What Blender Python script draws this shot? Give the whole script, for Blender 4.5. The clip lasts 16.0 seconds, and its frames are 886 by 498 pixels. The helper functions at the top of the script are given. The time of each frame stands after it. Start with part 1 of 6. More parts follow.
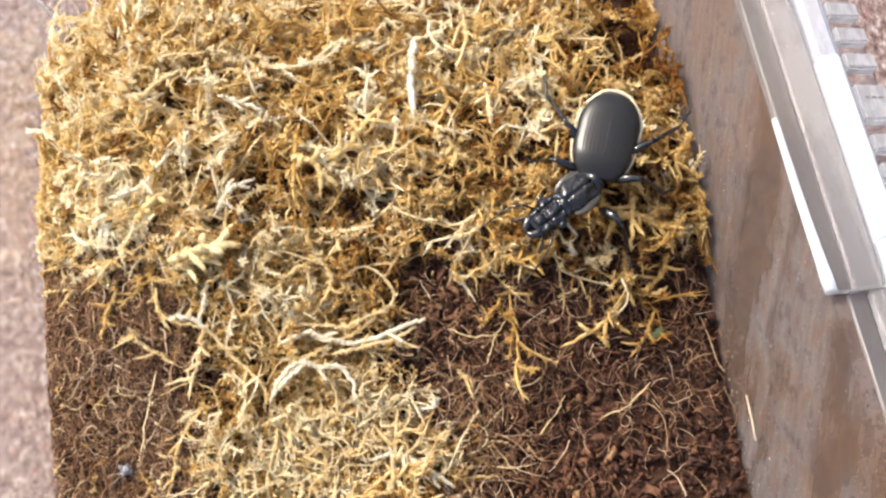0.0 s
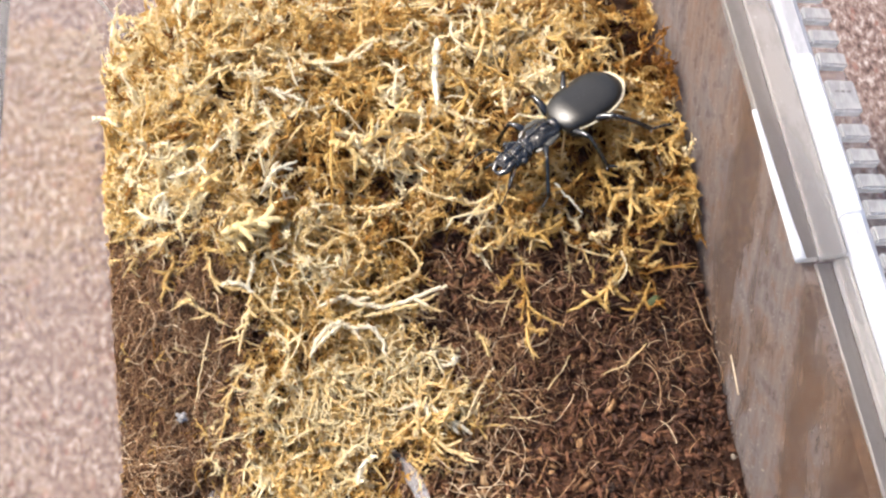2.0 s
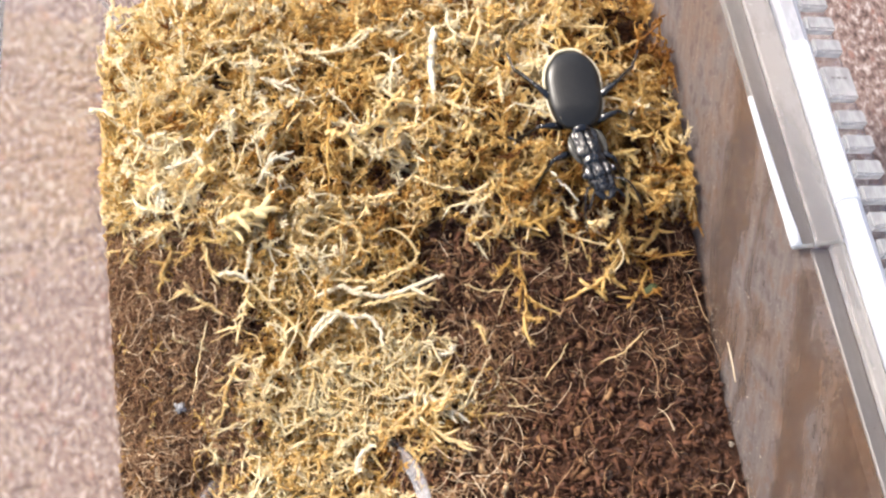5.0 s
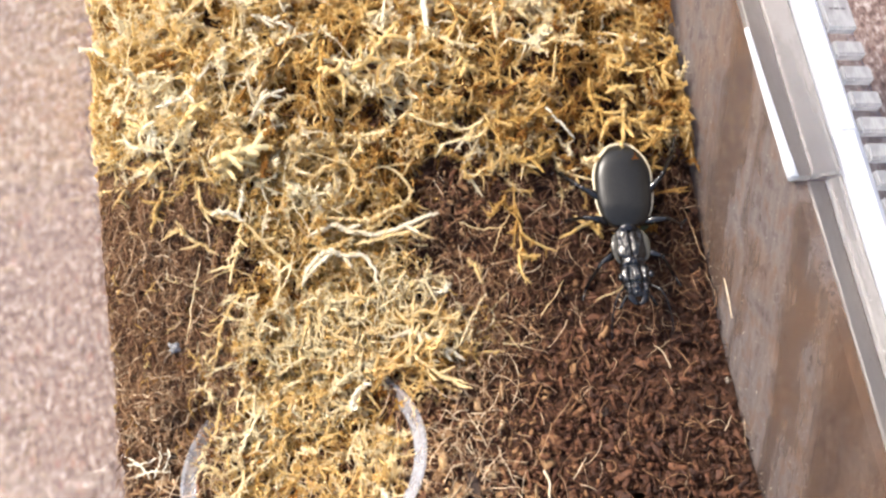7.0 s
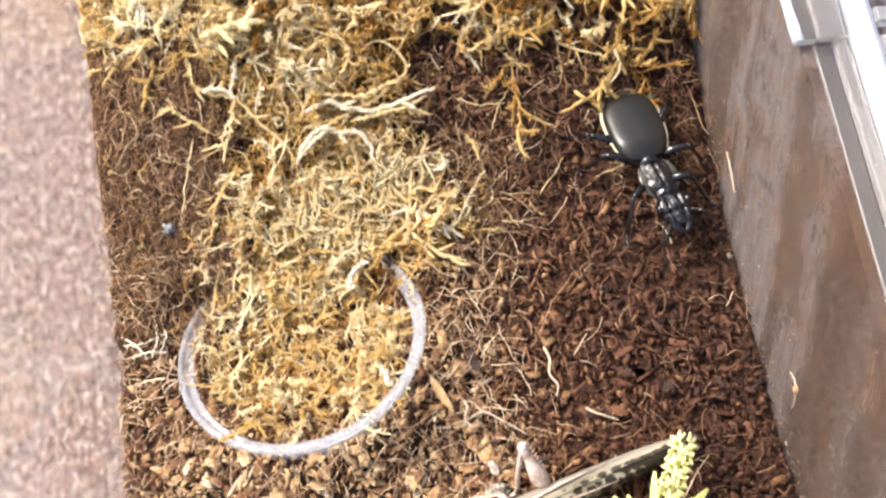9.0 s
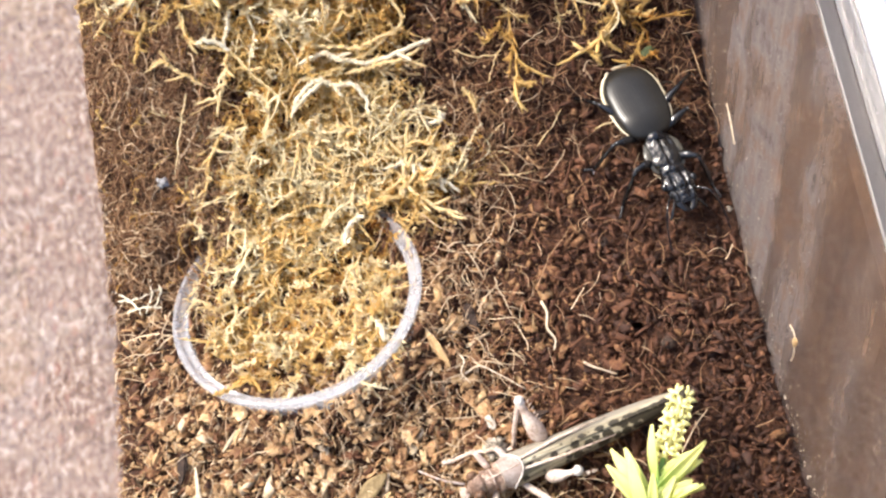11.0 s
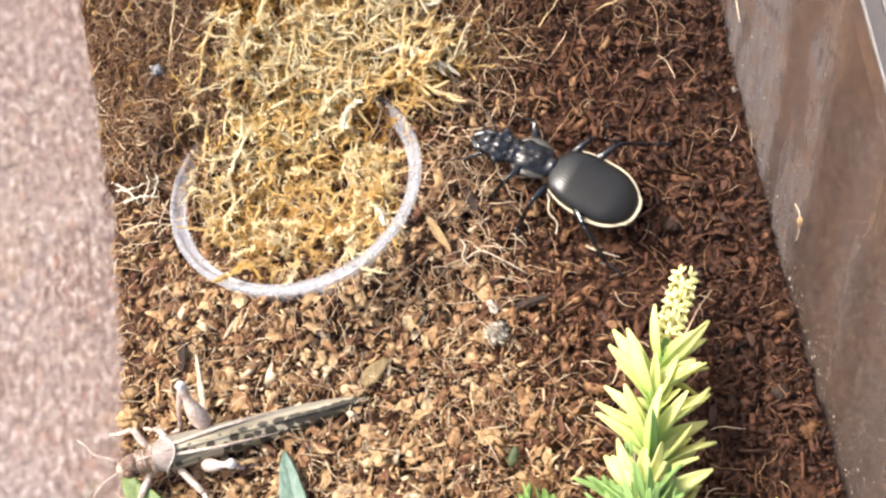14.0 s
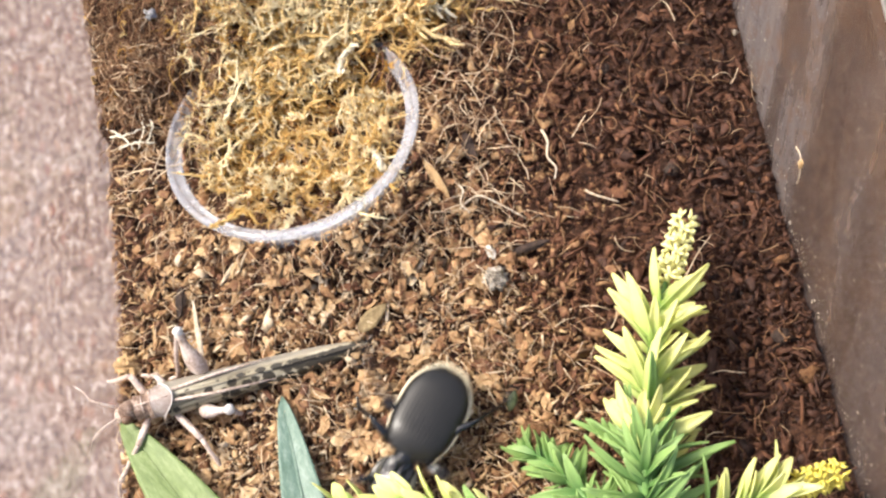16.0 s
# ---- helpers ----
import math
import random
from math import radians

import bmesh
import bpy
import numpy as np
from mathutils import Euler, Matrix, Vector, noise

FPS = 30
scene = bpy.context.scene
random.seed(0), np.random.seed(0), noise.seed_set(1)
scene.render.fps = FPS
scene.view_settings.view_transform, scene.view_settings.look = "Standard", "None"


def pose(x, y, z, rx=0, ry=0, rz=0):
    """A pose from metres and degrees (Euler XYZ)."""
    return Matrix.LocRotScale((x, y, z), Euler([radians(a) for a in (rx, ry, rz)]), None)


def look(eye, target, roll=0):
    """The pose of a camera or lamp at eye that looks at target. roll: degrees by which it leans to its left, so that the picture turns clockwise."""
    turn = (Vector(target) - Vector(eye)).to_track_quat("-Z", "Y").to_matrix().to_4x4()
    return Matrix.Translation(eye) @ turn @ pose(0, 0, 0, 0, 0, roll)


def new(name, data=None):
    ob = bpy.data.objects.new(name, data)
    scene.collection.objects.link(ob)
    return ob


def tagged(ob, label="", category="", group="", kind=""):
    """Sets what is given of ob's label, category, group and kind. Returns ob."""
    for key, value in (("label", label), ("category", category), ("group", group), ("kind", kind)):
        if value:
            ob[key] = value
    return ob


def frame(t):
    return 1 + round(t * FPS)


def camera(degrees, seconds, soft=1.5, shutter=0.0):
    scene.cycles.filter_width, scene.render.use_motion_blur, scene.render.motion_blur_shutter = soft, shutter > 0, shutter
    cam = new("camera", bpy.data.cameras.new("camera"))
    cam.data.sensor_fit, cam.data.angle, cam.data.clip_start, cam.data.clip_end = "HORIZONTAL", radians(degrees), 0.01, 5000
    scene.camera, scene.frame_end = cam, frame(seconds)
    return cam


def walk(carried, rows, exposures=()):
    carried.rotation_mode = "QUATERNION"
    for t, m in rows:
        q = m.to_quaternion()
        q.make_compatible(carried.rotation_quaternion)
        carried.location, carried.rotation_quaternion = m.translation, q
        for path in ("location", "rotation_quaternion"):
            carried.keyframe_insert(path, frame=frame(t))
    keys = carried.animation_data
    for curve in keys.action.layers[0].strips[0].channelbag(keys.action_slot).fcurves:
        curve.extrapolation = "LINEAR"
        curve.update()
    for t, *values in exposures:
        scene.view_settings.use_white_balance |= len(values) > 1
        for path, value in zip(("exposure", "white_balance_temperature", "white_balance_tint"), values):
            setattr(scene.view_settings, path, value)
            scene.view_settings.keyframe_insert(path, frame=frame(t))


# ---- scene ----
cam = camera(39.2, 16.0, soft=2.4, shutter=0.5)
PATH = [
    (0, (-0.0017, 0.0023, 0.336), (0.1461, 0.9176, -1.437), 1.5),
    (0.5, (-0.0023, -0.0017, 0.344), (0.136, 0.9099, -1.43), 1.0),
    (1, (-0.0097, -0.0118, 0.351), (0.1539, 0.9296, -1.406), 2.4),
    (1.5, (-0.0059, -0.0204, 0.371), (0.1188, 0.9103, -1.395), 0.4),
    (2, (-0.0069, -0.0202, 0.369), (0.1178, 0.8883, -1.408), 0.6),
    (2.5, (-0.0059, -0.0204, 0.369), (0.1171, 0.8833, -1.41), 0.3),
    (3, (-0.007, -0.0212, 0.369), (0.1214, 0.8857, -1.409), 0.6),
    (5.5, (-0.0062, -0.0224, 0.368), (0.1168, 0.8743, -1.415), 0.2),
    (6, (-0.0053, -0.0235, 0.367), (0.1145, 0.8433, -1.432), 0.0),
    (6.5, (-0.0053, -0.0235, 0.366), (0.1126, 0.8375, -1.435), 0.0),
    (7, (-0.0046, -0.0256, 0.364), (0.1073, 0.814, -1.448), -0.3),
    (7.5, (-0.0049, -0.0276, 0.361), (0.0998, 0.7817, -1.465), -0.7),
    (8, (-0.004, -0.0287, 0.36), (0.0966, 0.7519, -1.479), -0.7),
    (8.5, (-0.0042, -0.0297, 0.358), (0.0913, 0.7213, -1.493), -1.1),
    (9, (-0.0046, -0.0327, 0.355), (0.0867, 0.6816, -1.511), -1.1),
    (9.5, (-0.0028, -0.0339, 0.353), (0.0773, 0.6576, -1.522), -1.9),
    (10, (-0.0028, -0.0339, 0.353), (0.078, 0.6555, -1.523), -1.7),
    (10.2, (-0.0019, -0.0351, 0.352), (0.0723, 0.6513, -1.525), -2.2),
    (12.5, (-0.004, -0.0358, 0.35), (0.0726, 0.5957, -1.546), -1.9),
    (13, (-0.0032, -0.0369, 0.35), (0.0692, 0.5861, -1.549), -2.1),
    (13.5, (-0.0036, -0.0399, 0.347), (0.0638, 0.5616, -1.559), -2.4),
    (14, (-0.0019, -0.0421, 0.344), (0.0423, 0.502, -1.58), -4.4),
    (14.5, (-0.0029, -0.042, 0.344), (0.0488, 0.5051, -1.579), -3.7),
    (15, (-0.0022, -0.0441, 0.342), (0.0369, 0.4563, -1.594), -4.8),
    (15.5, (-0.0012, -0.0443, 0.341), (0.0301, 0.43, -1.602), -5.5),
    (16, (-0.0023, -0.0451, 0.341), (0.0342, 0.4375, -1.6), -4.9),
]
walk(cam, [(t, look(eye, target, roll)) for t, eye, target, roll in PATH], exposures=((0, 0.42), (3, 0.47), (6, 0.50), (8.5, 0.56), (13, 0.59), (14.5, 0.50), (16, 0.39)))
# ---- light ----
world = bpy.data.worlds.new("world")
scene.world = world
world.use_nodes = True
_nt = world.node_tree
_sky = _nt.nodes.new("ShaderNodeTexSky")
_sky.sky_type, _sky.sun_disc = "NISHITA", False
_sky.sun_elevation, _sky.sun_rotation = radians(49), radians(-55)
_sky.air_density, _sky.dust_density = 0.86, 4.4
_nt.links.new(_sky.outputs[0], _nt.nodes["Background"].inputs[0])
_nt.nodes["Background"].inputs[1].default_value = 0.22
_sun = bpy.data.lights.new("sun", "SUN")
_sun.energy, _sun.angle, _sun.color = 3.3, radians(13), (1.0, 0.94, 0.86)
sun = new("sun", _sun)
sun.matrix_world = look((-0.72, 0.50, 1.0), (0, 0, 0))

MM = 0.001
rng = np.random.default_rng(7)


# ---- materials ----
def nodes_of(name):
    m = bpy.data.materials.new(name)
    m.use_nodes = True
    return m, m.node_tree, m.node_tree.nodes["Principled BSDF"]


def coords(nt, scale=(1, 1, 1), kind="Object"):
    tc = nt.nodes.new("ShaderNodeTexCoord")
    mp = nt.nodes.new("ShaderNodeMapping")
    mp.inputs["Scale"].default_value = scale
    nt.links.new(tc.outputs[kind], mp.inputs["Vector"])
    return mp.outputs["Vector"]


def noise_of(nt, scale, detail=4.0, rough=0.6, vec=None):
    n = nt.nodes.new("ShaderNodeTexNoise")
    n.inputs["Scale"].default_value, n.inputs["Detail"].default_value, n.inputs["Roughness"].default_value = scale, detail, rough
    nt.links.new(vec if vec is not None else coords(nt), n.inputs["Vector"])
    return n.outputs["Fac"]


def ramp(nt, fac, stops):
    r = nt.nodes.new("ShaderNodeValToRGB")
    e = r.color_ramp.elements
    while len(e) < len(stops):
        e.new(0.5)
    for el, (p, c) in zip(e, stops):
        el.position, el.color = p, (*c, 1) if len(c) == 3 else c
    nt.links.new(fac, r.inputs["Fac"])
    return r.outputs["Color"]


def grey(nt, fac, a, b, lo=0.0, hi=1.0):
    r = nt.nodes.new("ShaderNodeMapRange")
    r.inputs["From Min"].default_value, r.inputs["From Max"].default_value = a, b
    r.inputs["To Min"].default_value, r.inputs["To Max"].default_value = lo, hi
    nt.links.new(fac, r.inputs["Value"])
    return r.outputs["Result"]


def bump(nt, bsdf, fac, strength, dist):
    b = nt.nodes.new("ShaderNodeBump")
    b.inputs["Strength"].default_value, b.inputs["Distance"].default_value = strength, dist
    nt.links.new(fac, b.inputs["Height"])
    nt.links.new(b.outputs["Normal"], bsdf.inputs["Normal"])


def mixed(nt, fac, a, b, mode="MIX"):
    m = nt.nodes.new("ShaderNodeMix")
    m.data_type, m.blend_type = "RGBA", mode
    for sock, v in ((m.inputs[0], fac), (m.inputs[6], a), (m.inputs[7], b)):
        if isinstance(v, (int, float)):
            sock.default_value = v
        elif isinstance(v, tuple):
            sock.default_value = (*v, 1)
        else:
            nt.links.new(v, sock)
    return m.outputs[2]


def grained(name, stops, scale, rough=0.7, bump_d=0.0001, bump_s=0.5, fine=4.0, spec=0.4, stretch=(1, 1, 1)):
    """A surface whose colour varies with noise at two sizes, with fine relief."""
    m, nt, b = nodes_of(name)
    v = coords(nt, stretch)
    a = noise_of(nt, scale, 5, 0.6, v)
    c = noise_of(nt, scale * fine, 3, 0.6, v)
    f = nt.nodes.new("ShaderNodeMath")
    f.operation = "MULTIPLY_ADD"
    nt.links.new(a, f.inputs[0])
    f.inputs[1].default_value = 0.6
    nt.links.new(grey(nt, c, 0, 1, 0, 0.4), f.inputs[2])
    nt.links.new(ramp(nt, f.outputs[0], stops), b.inputs["Base Color"])
    b.inputs["Roughness"].default_value = rough
    b.inputs["Specular IOR Level"].default_value = spec
    bump(nt, b, c, bump_s, bump_d)
    return m


def toned(name, stops, scale, rough=0.75, spec=0.3, translucent=0.0, bump_d=0.0001):
    """Loose stuff: each piece has its own tone, with fine mottling over it."""
    m, nt, b = nodes_of(name)
    at = nt.nodes.new("ShaderNodeAttribute")
    at.attribute_name = "tone"
    n = noise_of(nt, scale, 4, 0.65)
    f = nt.nodes.new("ShaderNodeMath")
    f.operation = "ADD"
    nt.links.new(at.outputs["Fac"], f.inputs[0])
    nt.links.new(grey(nt, n, 0.25, 0.75, -0.13, 0.13), f.inputs[1])
    col = ramp(nt, f.outputs[0], stops)
    nt.links.new(col, b.inputs["Base Color"])
    b.inputs["Roughness"].default_value = rough
    b.inputs["Specular IOR Level"].default_value = spec
    bump(nt, b, n, 0.5, bump_d)
    if translucent:
        tr = nt.nodes.new("ShaderNodeBsdfTranslucent")
        nt.links.new(col, tr.inputs["Color"])
        mx = nt.nodes.new("ShaderNodeMixShader")
        mx.inputs[0].default_value = translucent
        nt.links.new(b.outputs[0], mx.inputs[1])
        nt.links.new(tr.outputs[0], mx.inputs[2])
        nt.links.new(mx.outputs[0], nt.nodes["Material Output"].inputs["Surface"])
    return m


def clear_plastic(name, haze_lo, haze_hi, stretch, scale, rough=0.03, haze_col=(0.62, 0.6, 0.6)):
    """Clear acrylic with smears of dried dirt and fine scratches; the bead's haze is painted highlight."""
    m, nt, b = nodes_of(name)
    b.inputs["Base Color"].default_value = (1, 1, 1, 1)
    b.inputs["Transmission Weight"].default_value = 1.0
    b.inputs["Roughness"].default_value = rough
    b.inputs["IOR"].default_value = 1.49
    v = coords(nt, stretch)
    n = noise_of(nt, scale, 5, 0.6, v)
    n2 = noise_of(nt, scale * 5, 4, 0.7, v)
    spots = grey(nt, noise_of(nt, 900, 2, 0.5), 0.68, 0.78, 0, 0.35)
    f = nt.nodes.new("ShaderNodeMath")
    f.operation = "MULTIPLY_ADD"
    nt.links.new(n2, f.inputs[0])
    f.inputs[1].default_value = 0.35
    nt.links.new(n, f.inputs[2])
    amount = grey(nt, f.outputs[0], 0.56, 0.80, haze_lo, haze_hi)
    tot = nt.nodes.new("ShaderNodeMath")
    tot.operation = "ADD"
    tot.use_clamp = True
    nt.links.new(amount, tot.inputs[0])
    nt.links.new(spots, tot.inputs[1])
    d = nt.nodes.new("ShaderNodeBsdfDiffuse")
    d.inputs["Color"].default_value = (*haze_col, 1)
    t = nt.nodes.new("ShaderNodeBsdfTranslucent")
    t.inputs["Color"].default_value = (*haze_col, 1)
    dm = nt.nodes.new("ShaderNodeMixShader")
    nt.links.new(d.outputs[0], dm.inputs[1])
    nt.links.new(t.outputs[0], dm.inputs[2])
    mx = nt.nodes.new("ShaderNodeMixShader")
    nt.links.new(tot.outputs[0], mx.inputs[0])
    nt.links.new(b.outputs[0], mx.inputs[1])
    nt.links.new(dm.outputs[0], mx.inputs[2])
    nt.links.new(mx.outputs[0], nt.nodes["Material Output"].inputs["Surface"])
    return m


def smear_material():
    """Side wall wiped with a dirty cloth: grey bands of dried film that lean along the wiping, browner and clearer between."""
    m, nt, b = nodes_of("smeared_acrylic")
    b.inputs["Base Color"].default_value = (0.96, 0.90, 0.84, 1)
    b.inputs["Transmission Weight"].default_value = 1.0
    b.inputs["Roughness"].default_value, b.inputs["IOR"].default_value = 0.04, 1.30
    tc = nt.nodes.new("ShaderNodeTexCoord")
    rot = nt.nodes.new("ShaderNodeMapping")
    rot.inputs["Rotation"].default_value = (radians(37), 0, 0)
    nt.links.new(tc.outputs["Object"], rot.inputs["Vector"])
    sep = nt.nodes.new("ShaderNodeSeparateXYZ")
    nt.links.new(rot.outputs[0], sep.inputs[0])
    strip = nt.nodes.new("ShaderNodeMapping")
    strip.inputs["Scale"].default_value = (1, 1, 0.16)
    nt.links.new(rot.outputs[0], strip.inputs["Vector"])
    wob = noise_of(nt, 70, 3, 0.55, strip.outputs[0])
    big = noise_of(nt, 34, 3, 0.5)
    fine = noise_of(nt, 420, 4, 0.65, strip.outputs[0])
    grit = noise_of(nt, 800, 3, 0.6)
    blot = noise_of(nt, 190, 4, 0.65)
    dots = noise_of(nt, 1500, 1, 0.4)

    def total(*socks):
        out = socks[0]
        for q in socks[1:]:
            k = nt.nodes.new("ShaderNodeMath")
            k.operation = "ADD"
            nt.links.new(out, k.inputs[0]), nt.links.new(q, k.inputs[1])
            out = k.outputs[0]
        return out

    across = total(grey(nt, sep.outputs["Y"], -0.10, 0.12), grey(nt, wob, 0.25, 0.75, -0.03, 0.03), grey(nt, big, 0.3, 0.7, -0.03, 0.03))
    bands = [(-0.10, 0.25), (-0.075, 0.15), (-0.064, 0.38), (-0.052, 0.34), (-0.044, 0.14), (-0.036, 0.18), (-0.031, 0.40), (-0.026, 0.32), (-0.019, 0.08), (-0.011, 0.10), (-0.004, 0.62), (0.003, 0.60), (0.0085, 0.20), (0.0135, 0.22), (0.019, 0.75), (0.035, 0.78),
             (0.0385, 0.45), (0.041, 0.5), (0.044, 0.85), (0.050, 0.78), (0.056, 0.28), (0.067, 0.28), (0.074, 0.8), (0.10, 0.9)]
    film = ramp(nt, across, [((c + 0.10) / 0.22, (v, v, v)) for c, v in bands])
    amount = total(grey(nt, film, 0, 1, 0.40, 0.82), grey(nt, fine, 0.3, 0.7, -0.15, 0.15), grey(nt, grit, 0.68, 0.80, 0, 0.06))
    soil = mixed(nt, grey(nt, grit, 0.38, 0.62, 0.8, 0.0), (0.205, 0.132, 0.090), (0.105, 0.068, 0.050))
    tint = mixed(nt, film, soil, (0.310, 0.276, 0.268))
    tint = mixed(nt, grey(nt, big, 0.50, 0.64, 0.0, 0.36), tint, (0.29, 0.165, 0.085))
    tint = mixed(nt, grey(nt, blot, 0.50, 0.66, 0.0, 0.46), tint, (0.27, 0.150, 0.085))
    tint = mixed(nt, grey(nt, blot, 0.34, 0.46, 0.45, 0.0), tint, (0.085, 0.055, 0.046))
    # Pale dots put small glints of the wall into the tint.
    tint = mixed(nt, grey(nt, dots, 0.70, 0.76, 0.0, 0.7), tint, (0.62, 0.57, 0.53))
    d = nt.nodes.new("ShaderNodeBsdfDiffuse")
    t = nt.nodes.new("ShaderNodeBsdfTranslucent")
    nt.links.new(tint, d.inputs["Color"]), nt.links.new(tint, t.inputs["Color"])
    dm, mx = nt.nodes.new("ShaderNodeMixShader"), nt.nodes.new("ShaderNodeMixShader")
    dm.inputs[0].default_value = 0.4
    nt.links.new(d.outputs[0], dm.inputs[1]), nt.links.new(t.outputs[0], dm.inputs[2])
    nt.links.new(amount, mx.inputs[0]), nt.links.new(b.outputs[0], mx.inputs[1]), nt.links.new(dm.outputs[0], mx.inputs[2])
    nt.links.new(mx.outputs[0], nt.nodes["Material Output"].inputs["Surface"])
    return m


def ground_material():
    m, nt, b = nodes_of("speckled_stone")
    v = coords(nt, (1, 0.55, 1))
    big = noise_of(nt, 40, 3, 0.5, v)
    mid = noise_of(nt, 480, 3, 0.65, v)
    fine = noise_of(nt, 620, 3, 0.7, v)
    base = ramp(nt, mid, [(0.34, (0.05, 0.026, 0.02)), (0.43, (0.145, 0.09, 0.074)), (0.54, (0.24, 0.175, 0.155)), (0.66, (0.46, 0.405, 0.375))])
    c2 = ramp(nt, fine, [(0.33, (0.35, 0.30, 0.29)), (0.5, (0.9, 0.87, 0.85)), (0.68, (1.0, 1.0, 1.0))])
    col = mixed(nt, 0.8, base, c2, "MULTIPLY")
    red = nt.nodes.new("ShaderNodeTexVoronoi")
    red.inputs["Scale"].default_value = 190
    nt.links.new(v, red.inputs["Vector"])
    col = mixed(nt, grey(nt, red.outputs["Distance"], 0.10, 0.26, 0.45, 0.0), col, (0.26, 0.10, 0.065))
    col = mixed(nt, grey(nt, big, 0.35, 0.7, 0.0, 0.25), col, (0.26, 0.18, 0.152))
    nt.links.new(col, b.inputs["Base Color"])
    b.inputs["Roughness"].default_value = 0.75
    bump(nt, b, fine, 0.6, 0.0006)
    return m


# The low stops are rust brown: warm shade of the gaps put into colour.
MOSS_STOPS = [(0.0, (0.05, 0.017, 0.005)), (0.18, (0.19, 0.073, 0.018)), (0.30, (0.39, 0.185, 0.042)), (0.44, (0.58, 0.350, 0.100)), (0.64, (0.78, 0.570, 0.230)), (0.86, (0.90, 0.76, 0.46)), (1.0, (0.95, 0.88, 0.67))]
GOLD_STOPS = [(0.0, (0.05, 0.017, 0.005)), (0.18, (0.19, 0.070, 0.014)), (0.30, (0.40, 0.180, 0.036)), (0.44, (0.60, 0.365, 0.115)), (0.64, (0.79, 0.560, 0.215)), (0.86, (0.89, 0.73, 0.42)), (1.0, (0.94, 0.85, 0.60))]
CHIP_STOPS = [(0.0, (0.012, 0.006, 0.004)), (0.25, (0.058, 0.024, 0.014)), (0.5, (0.150, 0.062, 0.030)), (0.68, (0.32, 0.178, 0.080)), (0.85, (0.53, 0.360, 0.185)), (1.0, (0.70, 0.56, 0.38))]
FIBRE_STOPS = [(0.0, (0.035, 0.014, 0.007)), (0.4, (0.135, 0.060, 0.028)), (0.7, (0.33, 0.190, 0.098)), (1.0, (0.70, 0.55, 0.37))]

M_GROUND = ground_material()
M_SOIL = grained("moist_soil", [(0.3, (0.016, 0.007, 0.004)), (0.5, (0.060, 0.024, 0.011)), (0.7, (0.135, 0.058, 0.025))], 450, 0.85, 0.0008, 0.8)
M_MOSS = toned("dry_moss", MOSS_STOPS, 700, 0.7, 0.2, 0.35)
M_GOLD_MOSS = toned("golden_dish_moss", GOLD_STOPS, 700, 0.7, 0.2, 0.35)
M_WHITE_MOSS = toned("white_moss", [(0.0, (0.42, 0.30, 0.14)), (0.5, (0.74, 0.60, 0.36)), (1.0, (0.94, 0.89, 0.74))], 700, 0.7, 0.2, 0.3)
M_YMOSS = toned("yellow_moss", [(0.0, (0.12, 0.05, 0.010)), (0.4, (0.42, 0.235, 0.055)), (0.7, (0.76, 0.53, 0.185)), (1.0, (0.93, 0.80, 0.46))], 700, 0.7, 0.2, 0.35)
M_CHIP = toned("coconut_chip", CHIP_STOPS, 900, 0.7, 0.35)
M_FIBRE = toned("coir_fibre", FIBRE_STOPS, 500, 0.7, 0.3)
M_EDGE = clear_plastic("edge_acrylic", 0.25, 0.6, (1, 1, 1), 90, rough=0.1, haze_col=(0.7, 0.72, 0.75))
M_WALL = clear_plastic("clear_acrylic", 0.02, 0.09, (1, 1, 0.25), 55, haze_col=(0.66, 0.63, 0.63))
M_SMEAR = smear_material()
# White haze puts the bead's broad highlight into its colour.
M_BEAD = clear_plastic("bead_acrylic", 0.45, 0.9, (1, 0.25, 1), 60, rough=0.12, haze_col=(0.84, 0.86, 0.90))
# Nearly opaque white: the brightest highlight on the bead, painted as colour.
M_RIM_WHITE = clear_plastic("frosted_acrylic", 0.8, 1.0, (1, 0.25, 1), 60, rough=0.2, haze_col=(0.93, 0.94, 0.96))
M_BAND = clear_plastic("band_acrylic", 0.22, 0.5, (1, 0.3, 1), 70, rough=0.2, haze_col=(0.60, 0.57, 0.54))
M_LIP = clear_plastic("lip_acrylic", 0.15, 0.45, (1, 0.3, 1), 70, rough=0.3, haze_col=(0.46, 0.42, 0.38))
M_RIM = clear_plastic("rim_acrylic", 0.35, 0.75, (1, 0.3, 1), 70, rough=0.16, haze_col=(0.80, 0.79, 0.78))
M_DISH = clear_plastic("dish_plastic", 0.24, 0.52, (1, 1, 1), 150, rough=0.12, haze_col=(0.57, 0.58, 0.63))
M_INK = grained("worn_ink", [(0.3, (0.10, 0.09, 0.09)), (0.7, (0.22, 0.2, 0.2))], 900, 0.7)
M_BARK = grained("dark_bark", [(0.3, (0.012, 0.008, 0.006)), (0.55, (0.05, 0.028, 0.018)), (0.75, (0.12, 0.07, 0.045))], 500, 0.75, 0.0004, 0.8)
M_WOOD = grained("pale_wood", [(0.3, (0.30, 0.17, 0.07)), (0.55, (0.52, 0.34, 0.16)), (0.75, (0.70, 0.54, 0.32))], 300, 0.7, 0.0003, 0.6, stretch=(4, 0.6, 4))
M_ROOT = grained("pale_root", [(0.3, (0.42, 0.30, 0.18)), (0.55, (0.66, 0.55, 0.40)), (0.75, (0.8, 0.74, 0.62))], 600, 0.6, 0.0002)
